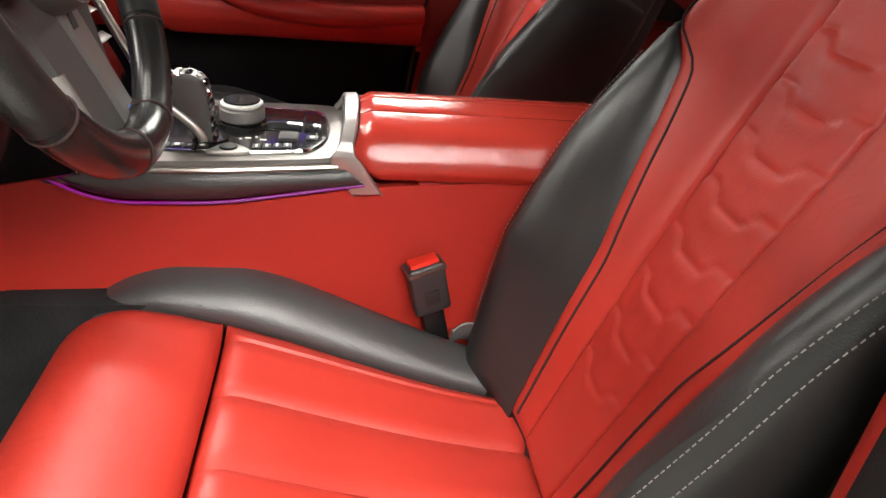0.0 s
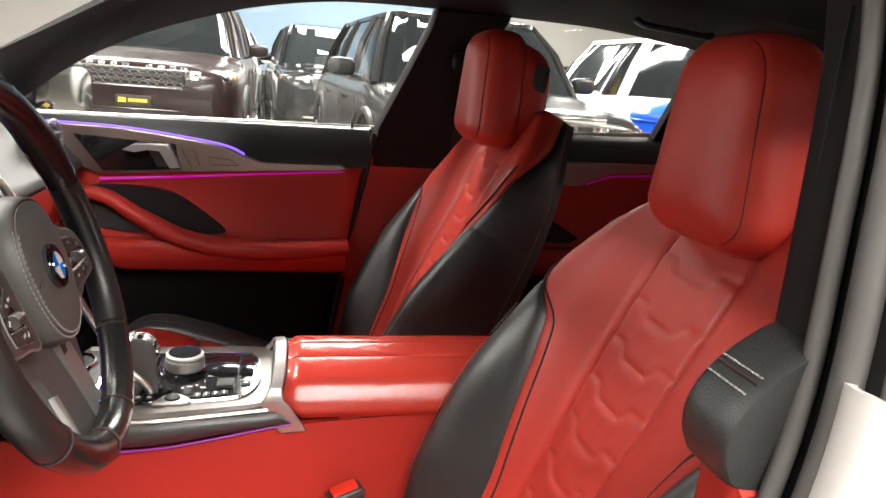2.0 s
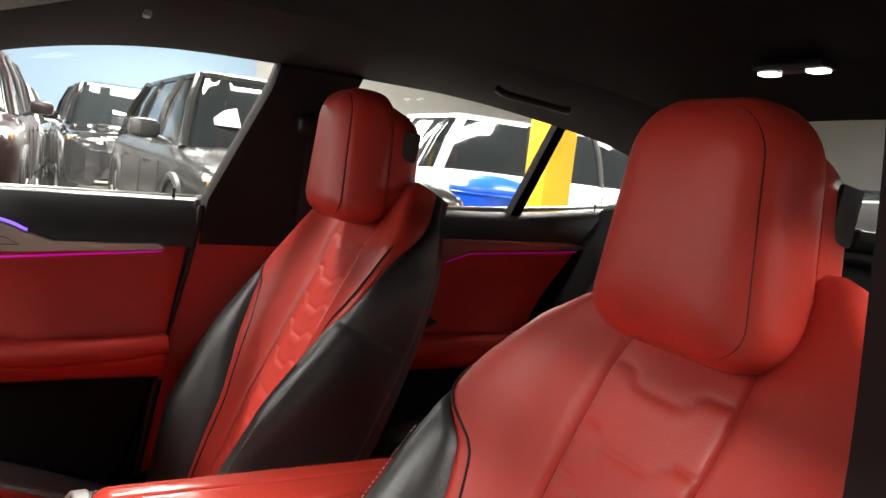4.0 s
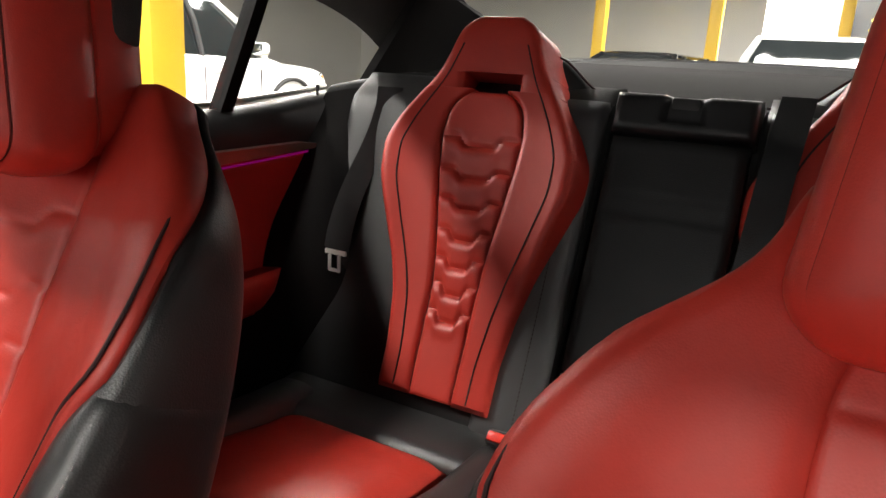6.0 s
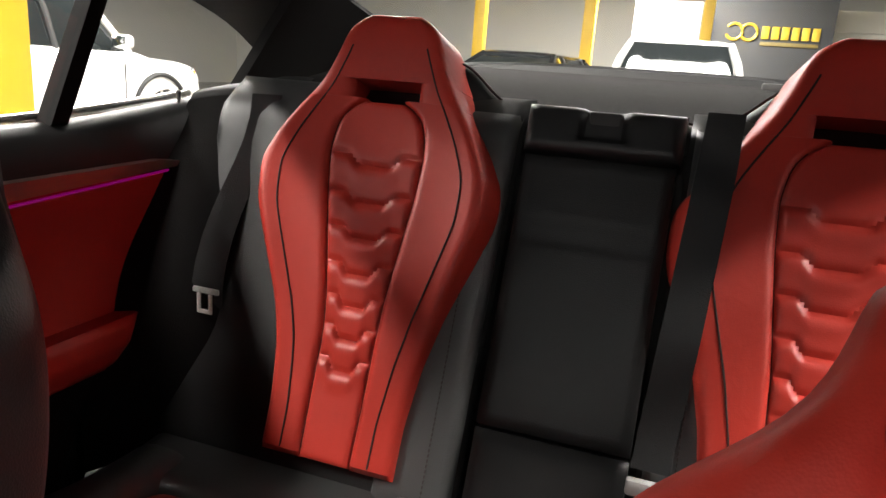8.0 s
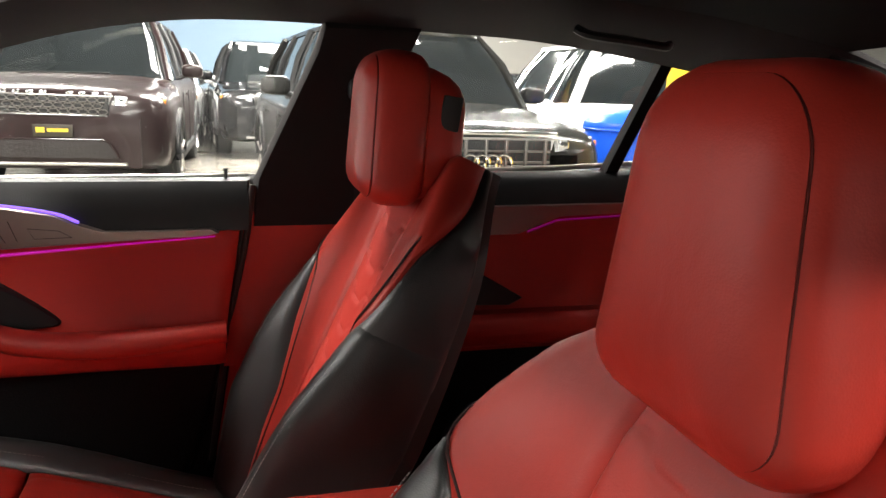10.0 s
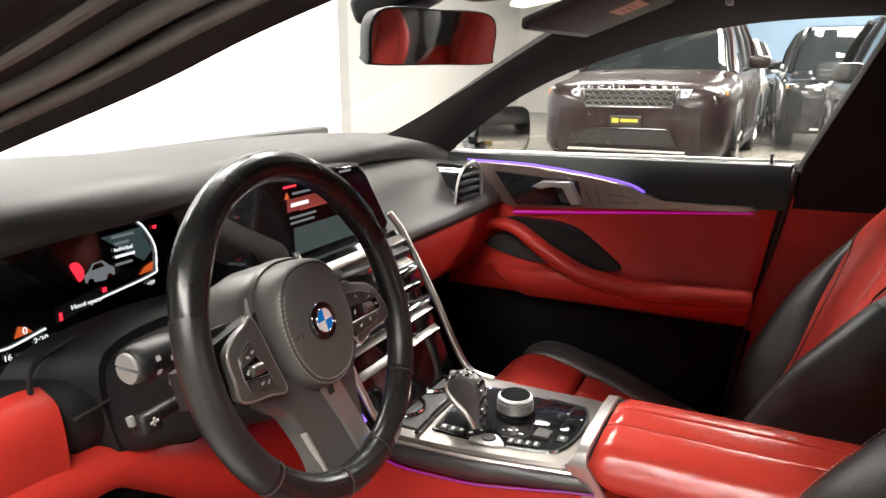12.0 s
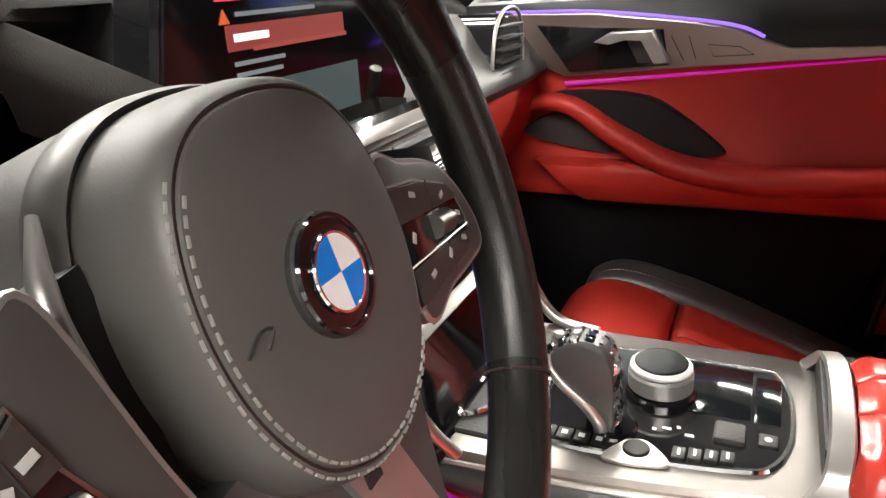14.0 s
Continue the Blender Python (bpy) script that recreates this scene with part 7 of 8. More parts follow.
for k, d in enumerate(np.linspace(-0.30, -0.035, 10)):
    c = Vector((-0.022, -0.37, 0.908)) + ax * d
    w, hu, hd = 0.078 - 0.012 * (k / 9), 0.040, 0.085 - 0.012 * (k / 9)
    R.append([(c.x - 0.36 * q, c.y + p, c.z + 0.933 * q) for p, q in spl([(-w, 0.0), (-w * 0.92, hu * 0.7), (-w * 0.5, hu), (w * 0.5, hu), (w * 0.92, hu * 0.7), (w, 0.0), (w * 0.9, -hd * 0.7), (w * 0.5, -hd), (-w * 0.5, -hd), (-w * 0.9, -hd * 0.7)], 40, True)])
part("shroud", rings(R), SOFTBLACK, sc, "black plastic shroud")
part("hub_collar", moved(disc((0, 0, -0.055), 0.05, 0.05, "z", 36, 0.004), WT), PLASTIC, sc, "black hub collar")
part("shroud_gap", tube(spl([(-0.15, -0.4465, 0.878), (-0.10, -0.4455, 0.893), (-0.06, -0.440, 0.905)], 16), 0.0015, 5), SHELL, sc, "dark joint")
st = part("turn_stalk", tube([(-0.085, -0.43, 0.896), (-0.095, -0.470, 0.905)], [0.012, 0.014], 14), PLASTIC, sc, "black stalk")
axis_y = lambda pts, c, n=24: rings([[(c[0] + r * math.cos(a), y, c[2] + r * math.sin(a)) for a in np.linspace(0, 2 * math.pi, n, endpoint=False)] for y, r in pts])
HEADC = (-0.098, 0, 0.908)
subpart("stalk_head", axis_y([(-0.464, 0.013), (-0.470, 0.0165), (-0.480, 0.018), (-0.506, 0.0185), (-0.513, 0.0172), (-0.515, 0.015)], HEADC), PLASTIC, st, "black round stalk head")
for q in (1, -1):
    half = [(0.0138 * math.cos(a), q * (0.0010 + 0.0128 * math.sin(a))) for a in np.linspace(0, math.pi, 14)]
    subpart("stalk_button", prism([(HEADC[0] + x, HEADC[2] + z) for x, z in half], "y", -0.5185, -0.512, 0.001), STALKGREY, st, "grey half-round stalk button")
subpart("stalk_sign", join(*[rbox((0.0006, 0.0045, 0.0045), (HEADC[0] + 0.0183 * math.cos(a), y, HEADC[2] + 0.0183 * math.sin(a)), 0, 1, Matrix.Rotation(-a, 4, "Y")) for y, a in ((-0.499, 0.35), (-0.499, -0.35), (-0.484, 0.1))]), GREYPLAST, st, "white signs")
subpart("stalk_tip", rbox((0.012, 0.010, 0.010), (-0.086, -0.478, 0.884), 0.003), STALKGREY, st, "small grey tip")
aj = part("adjuster_stalk", tube([(-0.115, -0.43, 0.846), (-0.112, -0.490, 0.846)], 0.0075, 12), PLASTIC, sc, "black stalk")
subpart("adjuster_head", rbox((0.020, 0.022, 0.020), (-0.110, -0.495, 0.844), 0.005, 3, Matrix.Rotation(radians(-21), 4, "Y")), PLASTIC, aj, "black adjuster head")
subpart("adjuster_tab", rbox((0.007, 0.005, 0.010), (-0.112, -0.5095, 0.852), 0.0015, 2, Matrix.Rotation(radians(-21), 4, "Y")), STALKGREY, aj, "grey tab")
subpart("adjuster_sign", join(rbox((0.0008, 0.009, 0.0025), (-0.0998, -0.495, 0.8478), 0), rbox((0.0008, 0.0025, 0.009), (-0.0998, -0.495, 0.8478), 0)), GREYPLAST, aj, "white cross sign")


# ---------------------------------------------------------------- the hall
X0H, X1H, Y0H, Y1H, ZH = -6.5, 24.0, -6.0, 17.0, 4.4
structure("ground", rbox((X1H - X0H + 40, Y1H - Y0H + 40, 0.2), ((X0H + X1H) / 2, (Y0H + Y1H) / 2, -0.1), 0), CONCRETE, "polished beige concrete floor of the hall", "floor")
DOOR0, DOOR1, DOORZ = -2.5, 9.2, 3.6
structure("wall_west_a", rbox((0.2, DOOR0 - Y0H, ZH), (X0H - 0.1, (Y0H + DOOR0) / 2, ZH / 2), 0), WALLM, "white painted wall ahead of the car", "wall")
structure("wall_west_b", rbox((0.2, Y1H - DOOR1, ZH), (X0H - 0.1, (Y1H + DOOR1) / 2, ZH / 2), 0), WALLM, "white painted wall ahead of the car", "wall")
structure("wall_west_top", rbox((0.2, DOOR1 - DOOR0, ZH - DOORZ), (X0H - 0.1, (DOOR0 + DOOR1) / 2, (ZH + DOORZ) / 2), 0), WALLM, "white wall above the wide doorway", "wall")
structure("backdrop", rbox((0.1, 26, 8.0), (X0H - 3.0, 3.4, 4.0), 0), DAYLIGHT, "bright daylight outside the wide doorway", "backdrop")
structure("wall_north", rbox((X1H - X0H, 0.2, ZH), ((X0H + X1H) / 2, Y1H + 0.1, ZH / 2), 0), WALLM, "white painted wall behind the parked cars", "wall")
# unseen closing wall, made charcoal to keep bounced light out of the cabin
structure("wall_south", rbox((X1H - X0H, 0.2, ZH), ((X0H + X1H) / 2, Y0H - 0.1, ZH / 2), 0), WALLD, "added unseen wall behind the camera, dark to cut bounced light", "wall")
structure("wall_east", rbox((0.2, Y1H - Y0H, ZH), (X1H + 0.1, (Y0H + Y1H) / 2, ZH / 2), 0), WALLM, "white painted far wall", "wall")
structure("ceiling", rbox((X1H - X0H, Y1H - Y0H, 0.2), ((X0H + X1H) / 2, (Y0H + Y1H) / 2, ZH + 0.1), 0), CEILM, "plain grey hall ceiling", "ceiling")
BLUEWALL = mat("pale_blue_paint", (0.33, 0.46, 0.60), 0.8, vary=0.05, grain=0.1, grain_size=0.01, blotch=1.5)
structure("wall_panel_blue", rbox((7.0, 0.06, 3.2), (0.5, Y1H - 0.05, 2.6), 0.01), BLUEWALL, "pale blue upper wall panel", "wall panel")
# housings and diffusers for the added panel lights
for px, py, lx, ly, watts in PANELS:
    lp = thing("ceiling_lamp", "added white LED panel lamp under the ceiling", "ceiling lamp", (px, py, 4.30), (0, 0, 0), group="ceiling lamps")
    part("housing", rbox((lx + 0.08, ly + 0.08, 0.07), (0, 0, 0.055), 0.01), GREYPLAST, lp, "grey housing")
    part("diffuser", rbox((lx, ly, 0.01), (0, 0, 0.018), 0.002), LAMPGLOW, lp, "lit diffuser")

def column(x, y, w, label):
    c = thing("column", label, "column", (x, y, 0), (0, 0, 0), group="yellow columns")
    part("shaft", rbox((w, w, ZH), (0, 0, ZH / 2), 0.012), YELLOW, c, "yellow painted steel shaft")
    part("foot_plate", rbox((w + 0.16, w + 0.16, 0.02), (0, 0, 0.01), 0.003), YELLOW, c, "foot plate")
    for a in (-1, 1):
        for b in (-1, 1):
            part("bolt", disc((a * (w / 2 + 0.05), b * (w / 2 + 0.05), 0.02), 0.016, 0.02, "z", 8), SATIN, c)
    return c


column(3.24, 3.50, 0.25, "yellow painted steel column beside the parked cars")
column(17.0, 2.55, 0.26, "yellow painted steel column in the far hall")
column(17.0, 0.06, 0.22, "yellow painted steel column beside the dark wall panel")
column(17.0, 5.1, 0.26, "yellow painted steel column in the far hall")

# dark wall panel with a gold sign: ring shapes and bars
sg_ = thing("wall_sign", "charcoal wall panel with gold sign shapes", "sign", (0, 0, 0), (20.0, -1.3, 0.0))
part("panel", rbox((0.12, 2.85, 3.6), (20.06, -1.36, 1.8), 0.01), WALLD, sg_, "charcoal panel")
ringp = lambda cy, r: tube([(19.98, cy + r * math.cos(a), 2.50 + r * math.sin(a)) for a in np.linspace(0.6, 5.9, 30)], 0.035, 8)
part("sign_ring", ringp(-0.56, 0.19), GOLD, sg_, "gold ring shape")
part("sign_ring", ringp(-0.90, 0.19), GOLD, sg_, "gold ring shape")
for k in range(6):
    part("sign_block", rbox((0.04, 0.17, 0.30), (19.98, -1.28 - 0.225 * k, 2.50), 0.01), GOLD, sg_, "plain gold block")
part("sign_bar", rbox((0.03, 1.30, 0.09), (19.98, -1.84, 2.24), 0.01), mat("dull_gold", (0.22, 0.17, 0.06), 0.5), sg_, "plain small bar")
# bright panel and sectional door
structure("light_panel", rbox((0.08, 1.6, 3.0), (19.5, 1.05, 1.6), 0.01), mat("white_gloss_panel", (0.85, 0.85, 0.83), 0.4), "white wall panel", "wall panel")
gd = thing("sectional_door", "cream sectional garage door in the far hall", "garage door", (0, 0, 0), (21.5, -5.0, 0), kind="structure")
for k in range(6):
    part("door_panel", rbox((0.06, 4.2, 0.52), (21.5, -5.0, 0.27 + 0.54 * k), 0.012), mat("cream_panel", (0.66, 0.62, 0.53), 0.5, blotch=0.6) if k == 0 else bpy.data.materials["cream_panel"], gd)
for k, (hx, hy) in enumerate(((19.0, -3.9), (21.0, -4.5), (19.5, -4.9))):
    hl = thing("pendant_lamp", "round lit hall lamp", "hall lamp", (hx, hy, 2.95), (0, 0, 0), group="pendant lamps")
    part("reflector", disc((0, 0, 0.02), 0.24, 0.12, "z", 28, 0.02), GREYPLAST, hl, "grey reflector")
    part("lens", disc((0, 0, 0), 0.21, 0.03, "z", 28, 0.01), LAMPGLOW, hl, "lit lens")
    part("rod", tube([(0, 0, 0.13), (0, 0, 1.45)], 0.012, 6), GREYPLAST, hl, "hanging rod")

# blue bin
bb = thing("blue_drum", "blue plastic drum with lid beside the column", "drum", (3.40, 4.55, 0), (0, 0, 0))
prof_ = spl([(0.26, 0.0), (0.30, 0.05), (0.325, 0.35), (0.335, 0.70), (0.34, 0.86), (0.345, 0.88)], 20)
part("drum_body", rings([[(r * math.cos(a), r * math.sin(a), z) for a in np.linspace(0, 2 * math.pi, 36, endpoint=False)] for r, z in prof_]), BLUEP, bb, "blue drum body")
prof_ = spl([(0.355, 0.875), (0.358, 0.905), (0.34, 0.94), (0.25, 1.00), (0.10, 1.03), (0.01, 1.035)], 20)
part("drum_lid", rings([[(r * math.cos(a), r * math.sin(a), z) for a in np.linspace(0, 2 * math.pi, 36, endpoint=False)] for r, z in prof_]), BLUEP, bb, "domed blue lid")
part("lid_rim", tube([(0.352 * math.cos(a), 0.352 * math.sin(a), 0.872) for a in np.linspace(0, 2 * math.pi, 36, endpoint=False)], 0.012, 6, True), BLUEP, bb, "raised rim")


# ---------------------------------------------------------------- parked cars
TYRE = mat("tyre_rubber", (0.018, 0.018, 0.018), 0.8, vary=0.2, grain=0.3, grain_size=0.01)
CARGLASS = mat("tinted_car_glass", (0.014, 0.017, 0.018), 0.05, vary=0.05, coat=0.4, rvary=0.02)
LAMPLENS = mat("headlamp_lens", (0.55, 0.57, 0.58), 0.12, metal=0.5, vary=0.2, blotch=0.05)
TRIMBLK = mat("black_bumper_plastic", (0.016, 0.016, 0.017), 0.5, vary=0.1)
AMBER = mat("amber_lens", (0.75, 0.25, 0.03), 0.2)
INTAKE = mat("dark_intake_mesh", (0.016, 0.011, 0.010), 0.6, vary=0.3, grain=0.6, grain_size=0.02)
PLATEY = mat("dark_dealer_plate", (0.028, 0.022, 0.012), 0.45)


def parked_car(name, label, L, W, H, paint, at, yaw, low=False, grille="mesh", rims=None, paper=None):
    """A parked car; its nose is at the origin and points to -y."""
    ob = thing(name, label, "car", at, (0, 0, 0), turn=Matrix.Rotation(radians(yaw), 4, "Z"), group="parked cars")
    hw = W / 2
    bz = 0.60 * H + (0.03 if not low else 0.0)            # belt
    hz = bz - 0.06                                         # bonnet
    zb = 0.24 if not low else 0.17
    st = [(0.0, 0.66, zb + 0.20, hz - 0.28), (0.04, 0.80, zb + 0.10, hz - 0.16), (0.12, 0.90, zb + 0.04, hz - 0.09), (0.35, 0.97, zb, hz - 0.04), (0.9, 1.0, zb, hz), (0.26 * L, 1.0, zb, bz), (0.5 * L, 1.0, zb, bz + 0.02), (0.8 * L, 1.0, zb, bz + 0.04), (L - 0.25, 0.96, zb + 0.04, bz + 0.02), (L - 0.06, 0.88, zb + 0.1, bz - 0.04), (L, 0.78, zb + 0.2, bz - 0.2)]
    st = spl(st, 44)
    R = []
    for y, w, b, t in st:
        a = hw * w
        half = spl([(0.0, b), (a * 0.80, b), (a * 0.96, b + 0.08), (a, b + 0.30), (a * 0.995, t - 0.22), (a * 0.97, t - 0.10), (a * 0.88, t - 0.02), (a * 0.6, t + 0.015), (0.0, t + 0.03)], 22)
        ring = [(p[0], y, p[1]) for p in half] + [(-p[0], y, p[1]) for p in half[::-1][1:-1]]
        R.append(ring)
    body = part("body", rings(R), paint, ob, "painted body")
    # greenhouse
    yf, yr = 0.24 * L, L - 0.16
    rt = H
    base = [(-0.86 * hw, yf + 0.10), (-0.5 * hw, yf), (0, yf - 0.04), (0.5 * hw, yf), (0.86 * hw, yf + 0.10), (0.90 * hw, 0.5 * L), (0.86 * hw, yr - 0.15), (0.5 * hw, yr), (0, yr + 0.02), (-0.5 * hw, yr), (-0.86 * hw, yr - 0.15), (-0.90 * hw, 0.5 * L)]
    rf, rr = yf + (0.62 if not low else 0.80), yr - (0.42 if not low else 0.95)
    topp = [(-0.64 * hw, rf + 0.08), (-0.4 * hw, rf), (0, rf - 0.03), (0.4 * hw, rf), (0.64 * hw, rf + 0.08), (0.68 * hw, (rf + rr) / 2), (0.64 * hw, rr - 0.08), (0.4 * hw, rr), (0, rr + 0.01), (-0.4 * hw, rr), (-0.64 * hw, rr - 0.08), (-0.68 * hw, (rf + rr) / 2)]
    b_, t_ = spl(base, 48, True), spl(topp, 48, True)
    part("cabin_glass", rings([[(x, y, bz - 0.03) for x, y in b_], [(x * 0.5 + X * 0.5, y * 0.5 + Y * 0.5, (bz + rt) / 2 + 0.02) for (x, y), (X, Y) in zip(b_, t_)], [(x, y, rt - 0.05) for x, y in t_]]), CARGLASS, ob, "tinted windows")
    part("roof", rings([[(x * 1.03, (y - (rf + rr) / 2) * 1.02 + (rf + rr) / 2, rt - 0.075) for x, y in t_], [(x * 1.02, (y - (rf + rr) / 2) * 1.01 + (rf + rr) / 2, rt - 0.035) for x, y in t_], [(x * 0.85, (y - (rf + rr) / 2) * 0.9 + (rf + rr) / 2, rt - 0.005) for x, y in t_], [(x * 0.3, (y - (rf + rr) / 2) * 0.4 + (rf + rr) / 2, rt + 0.01) for x, y in t_]]), paint, ob, "painted roof")
    for sx in (-1, 1):
        for (bx, by), (tx_, ty), r in (((0.87 * hw, yf + 0.10), (0.655 * hw, rf + 0.08), 0.040), ((0.905 * hw, 0.47 * L), (0.69 * hw, 0.48 * L), 0.032), ((0.90 * hw, 0.70 * L), (0.68 * hw, 0.68 * L), 0.032), ((0.865 * hw, yr - 0.15), (0.65 * hw, rr - 0.08), 0.055)):
            m_ = (bx + tx_) / 2 + 0.012
            part("window_pillar", tube([(sx * bx, by, bz - 0.03), (sx * m_, (by + ty) / 2, (bz + rt) / 2 + 0.02), (sx * tx_, ty, rt - 0.06)], r, 8), paint if r > 0.035 else TRIMBLK, ob, "window pillar")
        mi = part("door_mirror", blob((sx * (hw + 0.10), yf + 0.42, bz + 0.09), (0.115, 0.065, 0.075), 0.6, 20, 12), paint, ob, "door mirror housing")
        subpart("mirror_arm", tube([(sx * (hw * 0.93), yf + 0.40, bz), (sx * (hw + 0.06), yf + 0.41, bz + 0.05)], 0.022, 8), TRIMBLK, mi)
        subpart("mirror_glass", rbox((0.17, 0.006, 0.11), (sx * (hw + 0.10), yf + 0.482, bz + 0.09), 0.002), MIRROR, mi, "mirror glass")
        # head lamp
        lz = hz - 0.155
        lens = part("headlamp", rings([[(sx * hw * a, y, lz + z) for a, y, z in ((0.50, 0.055, 0.045), (0.86, 0.18, 0.055), (0.945, 0.34, 0.045), (0.93, 0.30, -0.02), (0.82, 0.12, -0.05), (0.50, 0.02, -0.045))], [(sx * hw * a, y - 0.022, lz + z) for a, y, z in ((0.52, 0.055, 0.035), (0.85, 0.17, 0.045), (0.935, 0.32, 0.035), (0.92, 0.29, -0.012), (0.81, 0.115, -0.04), (0.52, 0.02, -0.035))]]), LAMPLENS, ob, "clear headlamp")
        for k in range(3):
            subpart("lamp_cell", rbox((0.075, 0.02, 0.05), (sx * hw * (0.57 + 0.10 * k), 0.035 + 0.04 * k * (k + 1) / 2, lz), 0.012), TRIMBLK if k % 2 else CHROME, lens, "lamp cell")
        subpart("turn_lens", rbox((0.06, 0.03, 0.05), (sx * hw * 0.90, 0.235, lz), 0.01), AMBER, lens, "amber side lens")
        part("side_intake", rbox((0.13, 0.12, 0.20), (sx * hw * 0.83, 0.16, zb + 0.25), 0.03), INTAKE, ob, "black side intake")
        part("door_joint", join(tube([(sx * (hw + 0.001), yf + 0.30, zb + 0.12), (sx * (hw + 0.001), yf + 0.30, bz - 0.14)], 0.006, 5), tube([(sx * (hw + 0.001), 0.48 * L, zb + 0.12), (sx * (hw + 0.001), 0.48 * L, bz - 0.12)], 0.006, 5), tube([(sx * (hw + 0.001), 0.70 * L, zb + 0.25), (sx * (hw + 0.001), 0.70 * L, bz - 0.12)], 0.006, 5)), TRIMBLK, ob, "dark door joints")
        for k in (0.44, 0.66):
            part("door_handle", rbox((0.03, 0.20, 0.03), (sx * (hw + 0.008), k * L, bz - 0.17), 0.01), paint, ob, "door handle")
        part("sill_trim", rbox((0.05, 0.52 * L, 0.10), (sx * (hw * 0.985), 0.48 * L, zb + 0.06), 0.02), TRIMBLK, ob, "black sill trim")
    # grille, bumper, plate
    gz = hz - 0.205
    gw = 0.45 * W / 2 * 1.05
    part("grille_frame", tube([(x, -0.012 + 0.05 * (abs(x) / gw) ** 2 * 0.4, z) for x, z in spl([(-gw, gz + 0.078), (-gw * 0.96, gz + 0.086), (0, gz + 0.088), (gw * 0.96, gz + 0.086), (gw, gz + 0.078), (gw * 0.90, gz - 0.078), (gw * 0.86, gz - 0.084), (0, gz - 0.086), (-gw * 0.86, gz - 0.084), (-gw * 0.90, gz - 0.078)], 80, True)], 0.008, 6, True), SILVER, ob, "bright grille frame")
    part("grille_back", rbox((gw * 1.95, 0.05, 0.165), (0, 0.02, gz), 0.01), TRIMBLK, ob, "black grille")
    if grille == "mesh":
        cells = []
        for r_ in range(3):
            for c_ in range(11):
                cx = (c_ - 5 + 0.5 * (r_ % 2)) * gw * 0.172
                if abs(cx) < gw * 0.92:
                    cells.append(tube([(cx + 0.040 * math.cos(a) * gw / 0.44, -0.012, gz + (r_ - 1) * 0.052 + 0.024 * math.sin(a)) for a in np.linspace(0, 2 * math.pi, 6, endpoint=False)], 0.007, 5, True))
        part("grille_mesh", join(*cells), DARKMETAL, ob, "honeycomb grille mesh")
        for k in range(10):
            if k != 5:
                part("bonnet_block", rbox((0.055, 0.012, 0.030), ((k - 4.8) * 0.098 * gw / 0.43, 0.045, hz - 0.100), 0.004), CHROME, ob, "plain chrome block")
    else:
        for k in range(-3, 4):
            part("grille_bar", rbox((0.020, 0.03, 0.30), (k * gw * 0.29, -0.012, gz - 0.07), 0.005), DARKMETAL, ob, "upright grille bar")
        part("grille_lower", rbox((gw * 1.9, 0.05, 0.16), (0, 0.015, gz - 0.16), 0.01), TRIMBLK, ob, "black lower grille")
        for k in (-1, 0, 1):
            part("grille_cross", rbox((gw * 1.9, 0.02, 0.014), (0, -0.010, gz - 0.06 + 0.07 * k), 0.004), DARKMETAL, ob, "grille cross bar")
        for k in range(4):
            part("emblem_ring", tube([(-0.115 + 0.077 * k + 0.055 * math.cos(a), -0.040, gz - 0.065 + 0.055 * math.sin(a)) for a in np.linspace(0, 2 * math.pi, 24, endpoint=False)], 0.009, 6, True), CHROME, ob, "chrome ring")
        part("bonnet_edge", rbox((gw * 2.1, 0.03, 0.028), (0, 0.0, gz + 0.125), 0.008), CHROME, ob, "bright bar over the grille")
        part("bumper_bar", rbox((gw * 2.1, 0.04, 0.05), (0, -0.015, gz - 0.26), 0.01), SATIN, ob, "bright bumper bar")
    if paper is not None:
        m_ = 0.45
        part("windscreen_paper", rbox((0.20, 0.004, 0.26), (paper * hw, (yf - 0.02) * (1 - m_) + rf * m_ - 0.035, bz * (1 - m_) + (rt - 0.05) * m_), 0, 1, Matrix.Rotation(radians(-48), 4, "X")), PRINT, ob, "white paper sheet on the windscreen")
    pl = part("number_plate", rbox((0.32, 0.012, 0.11), (0, -0.082, gz - 0.222), 0.004), PLATEY, ob, "dark dealer plate")
    subpart("plate_print", join(rbox((0.17, 0.004, 0.030), (0.04, -0.089, gz - 0.217), 0), rbox((0.07, 0.004, 0.045), (-0.10, -0.089, gz - 0.217), 0)), GOLD, pl, "plain print bars")
    skin = [[(x, -0.046 + 0.05 * (abs(x) / hw) ** 2.2 * hw + 0.03 * abs(q - 0.45) ** 2, (zb + 0.05) * (1 - q) + (gz - 0.10) * q) for q in np.linspace(0, 1, 7)] for x in np.linspace(-0.72 * hw, 0.72 * hw, 17)]
    part("bumper_skin", grid(skin, 0.03, -1 if grille == "mesh" else -1), paint, ob, "painted bumper skin")
    part("lower_intake", prism([tuple(p) for p in ((-0.40, zb + 0.30), (0.40, zb + 0.30), (0.46, zb + 0.26), (0.52, zb + 0.14), (-0.52, zb + 0.14), (-0.46, zb + 0.26))], "y", -0.072, 0.02, 0.006), INTAKE, ob, "dark framed lower intake")
    part("intake_rim", tube([(x, -0.074, z) for x, z in ((-0.53, zb + 0.135), (-0.465, zb + 0.265), (-0.40, zb + 0.307), (0.40, zb + 0.307), (0.465, zb + 0.265), (0.53, zb + 0.135))], 0.009, 6), paint, ob, "painted intake edge")
    part("bumper_strip", rbox((1.20 * W / 2, 0.05, 0.028), (0, -0.055, zb + 0.085), 0.01), SATIN, ob, "bright bumper strip")
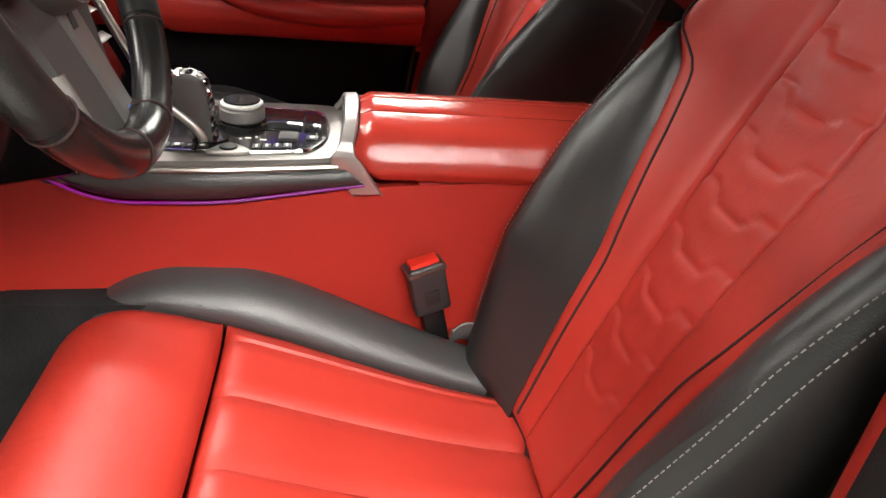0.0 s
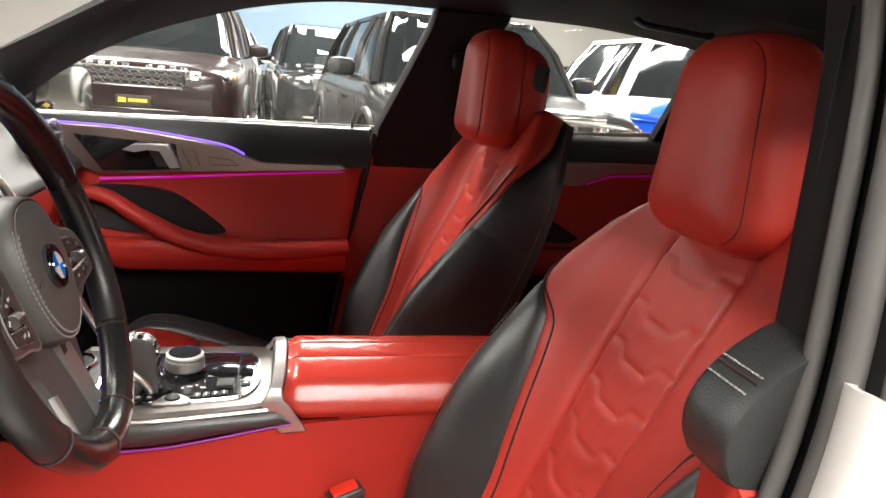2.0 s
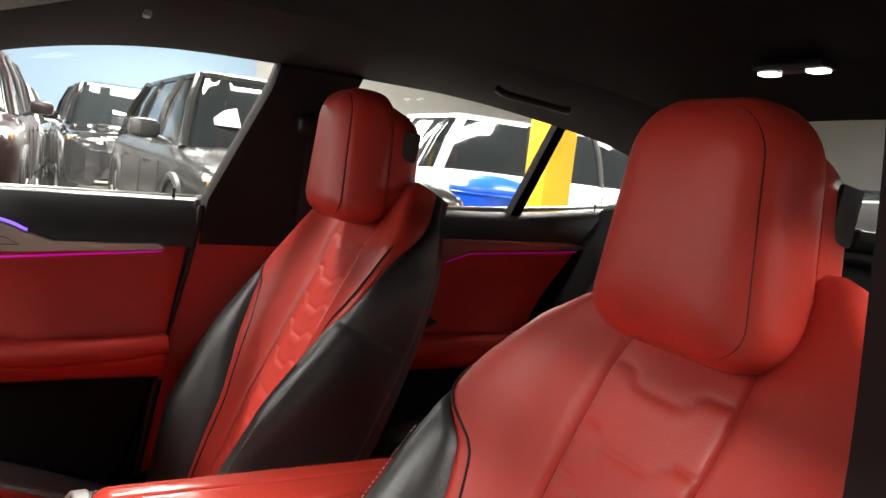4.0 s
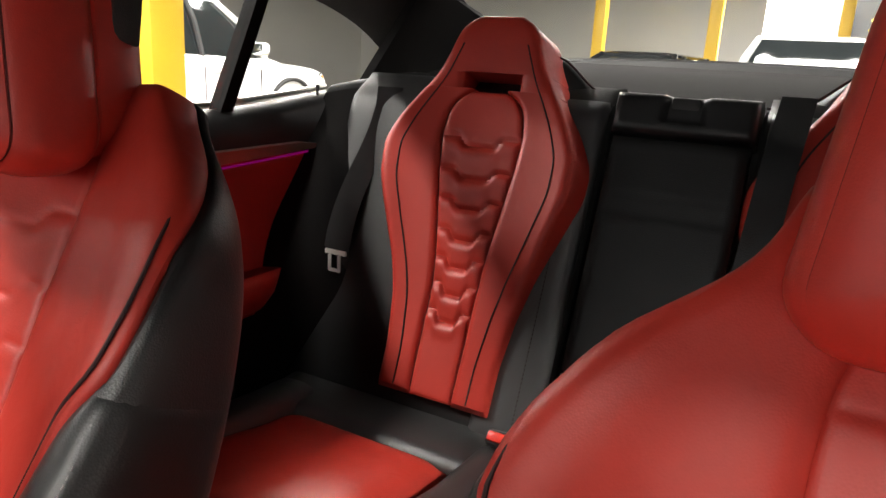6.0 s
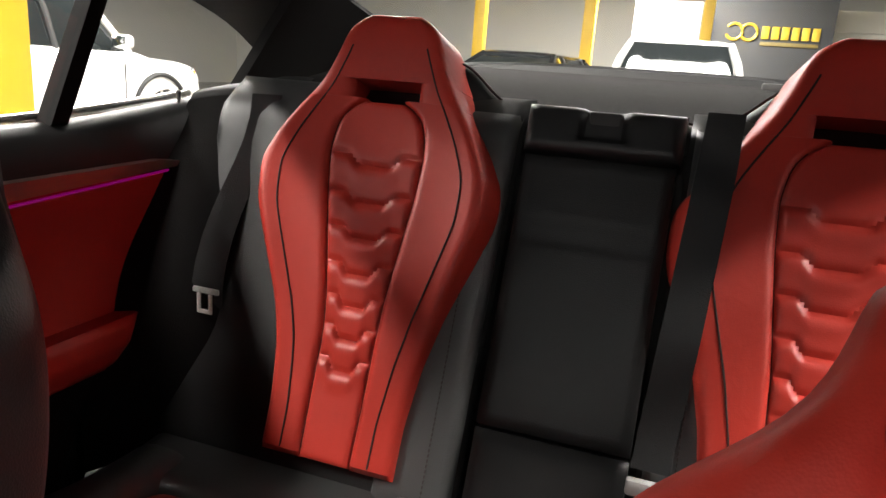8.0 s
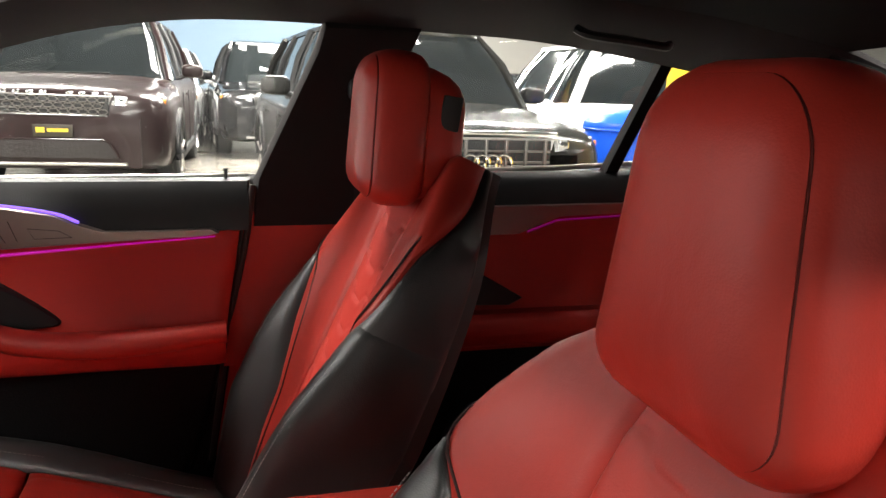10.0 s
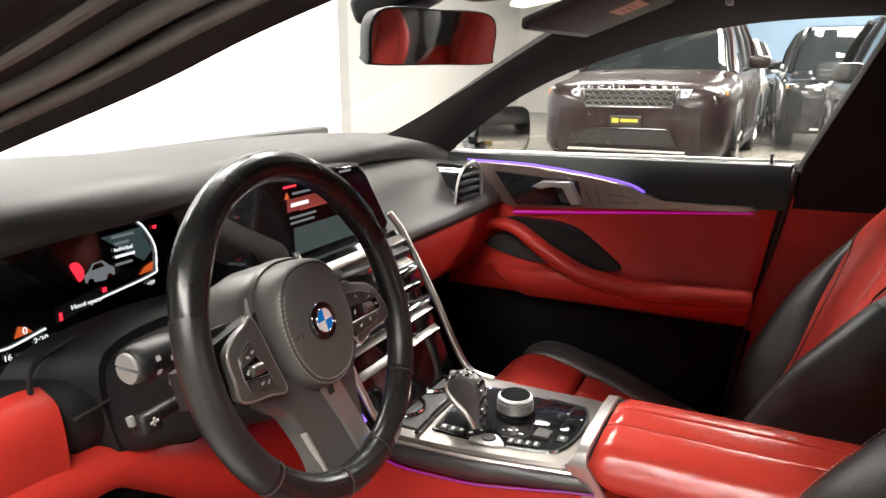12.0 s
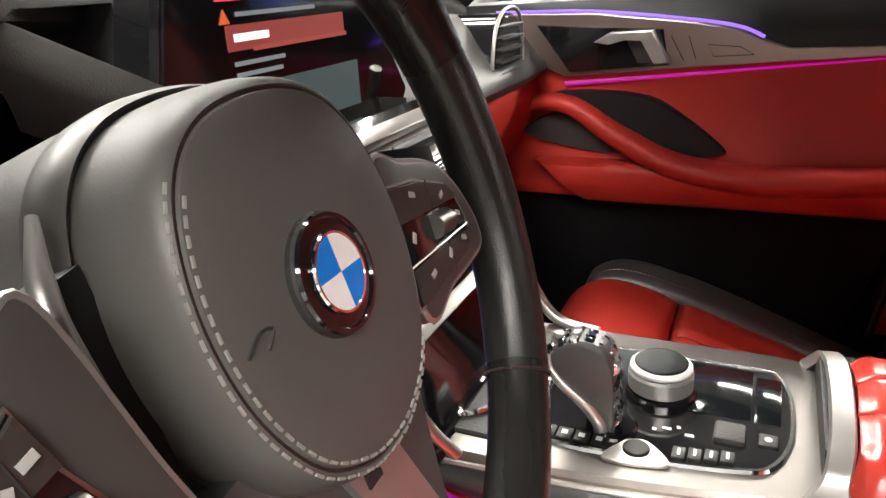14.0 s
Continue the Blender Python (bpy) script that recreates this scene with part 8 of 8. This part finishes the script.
    part("windscreen_wiper", tube([(-0.45, yf - 0.03, bz + 0.012), (0.30, yf - 0.015, bz + 0.03)], 0.010, 5), TRIMBLK, ob, "wiper")
    rad = 0.375 if not low else 0.33
    for sx in (-1, 1):
        for wy in (0.19 * L, 0.775 * L):
            wprof = spl([(0.22, 0.0), (rad * 0.78, 0.01), (rad * 0.96, 0.025), (rad, 0.06), (rad, 0.20), (rad * 0.95, 0.24), (rad * 0.7, 0.25)], 16)
            xw = lambda d: sx * (hw + 0.005 - d)
            wh = part("wheel", rings([[(xw(d), wy + r * math.cos(a), rad + r * math.sin(a)) for a in np.linspace(0, 2 * math.pi, 32, endpoint=False)] for r, d in wprof]), TYRE, ob, "black tyre")
            subpart("rim", rings([[(xw(d), wy + r * math.cos(a), rad + r * math.sin(a)) for a in np.linspace(0, 2 * math.pi, 32, endpoint=False)] for r, d in ((rad * 0.76, 0.008), (rad * 0.72, 0.004), (rad * 0.66, 0.05), (0.08, 0.06))]), rims or DARKMETAL, wh, "metal rim")
            for k in range(5):
                a = 2 * math.pi * k / 5 + 0.3
                subpart("rim_spoke", tube([(xw(0.02), wy + 0.05 * math.cos(a), rad + 0.05 * math.sin(a)), (xw(0.010), wy + rad * 0.70 * math.cos(a), rad + rad * 0.70 * math.sin(a))], 0.030, 8, flat=0.6), SATIN, wh, "rim spoke")
            part("wheel_arch", tube([(sx * (hw + 0.002), wy + (rad + 0.045) * math.cos(a), rad + (rad + 0.045) * math.sin(a)) for a in np.linspace(-0.15, math.pi + 0.15, 24)], 0.028, 6), TRIMBLK, ob, "black wheel arch edge")
    return ob


DARKBROWN = mat("dark_brown_car_paint", (0.019, 0.010, 0.010), 0.30, vary=0.05, coat=0.3, blotch=0.6, spec=0.3)
GREYPAINT = mat("grey_car_paint", (0.024, 0.024, 0.023), 0.22, metal=0.0, vary=0.05, coat=0.05, spec=0.22, blotch=0.6)
BLACKPAINT = mat("black_car_paint", (0.012, 0.012, 0.013), 0.12, vary=0.05, coat=0.35, spec=0.35, blotch=0.6)
WHITEPAINT = mat("white_car_paint", (0.76, 0.76, 0.75), 0.22, vary=0.02, coat=0.8, blotch=0.6)

parked_car("suv", "dark brown luxury SUV facing the car, parked in the hall", 4.88, 1.98, 1.80, DARKBROWN, (-1.24, 6.45, 0), 0)
parked_car("suv", "dark grey SUV with four-ring grille parked nose to the car", 4.98, 2.04, 1.64, GREYPAINT, (1.86, 3.62, 0), 4, grille="rings", paper=-0.55)
parked_car("suv", "black SUV parked further back in the row", 4.9, 1.96, 1.76, BLACKPAINT, (1.02, 10.0, 0), 4, paper=-0.15)
parked_car("suv", "white SUV parked behind the dark brown one", 4.7, 1.9, 1.66, WHITEPAINT, (-1.20, 11.6, 0), 0)
parked_car("suv", "white SUV parked across, behind the blue drum", 4.75, 1.94, 1.68, WHITEPAINT, (8.0, 6.75, 0), 90)
parked_car("saloon", "dark saloon parked beside the grey SUV", 4.85, 1.9, 1.44, BLACKPAINT, (4.3, 9.2, 0), -25, low=True)
parked_car("coupe", "dark low coupe seen through the rear window", 4.7, 1.94, 1.40, BLACKPAINT, (13.2, 3.9, 0), 70, low=True)
parked_car("saloon", "dark saloon parked in the far hall", 4.8, 1.88, 1.46, BLACKPAINT, (15.6, 2.35, 0), 82, low=True)
parked_car("suv", "white SUV parked in the far hall facing the car", 4.7, 1.92, 1.70, WHITEPAINT, (14.6, 0.28, 0), 90)
parked_car("suv", "white SUV parked beyond the far front corner", 4.6, 1.88, 1.66, WHITEPAINT, (2.2, -3.4, 0), 150)
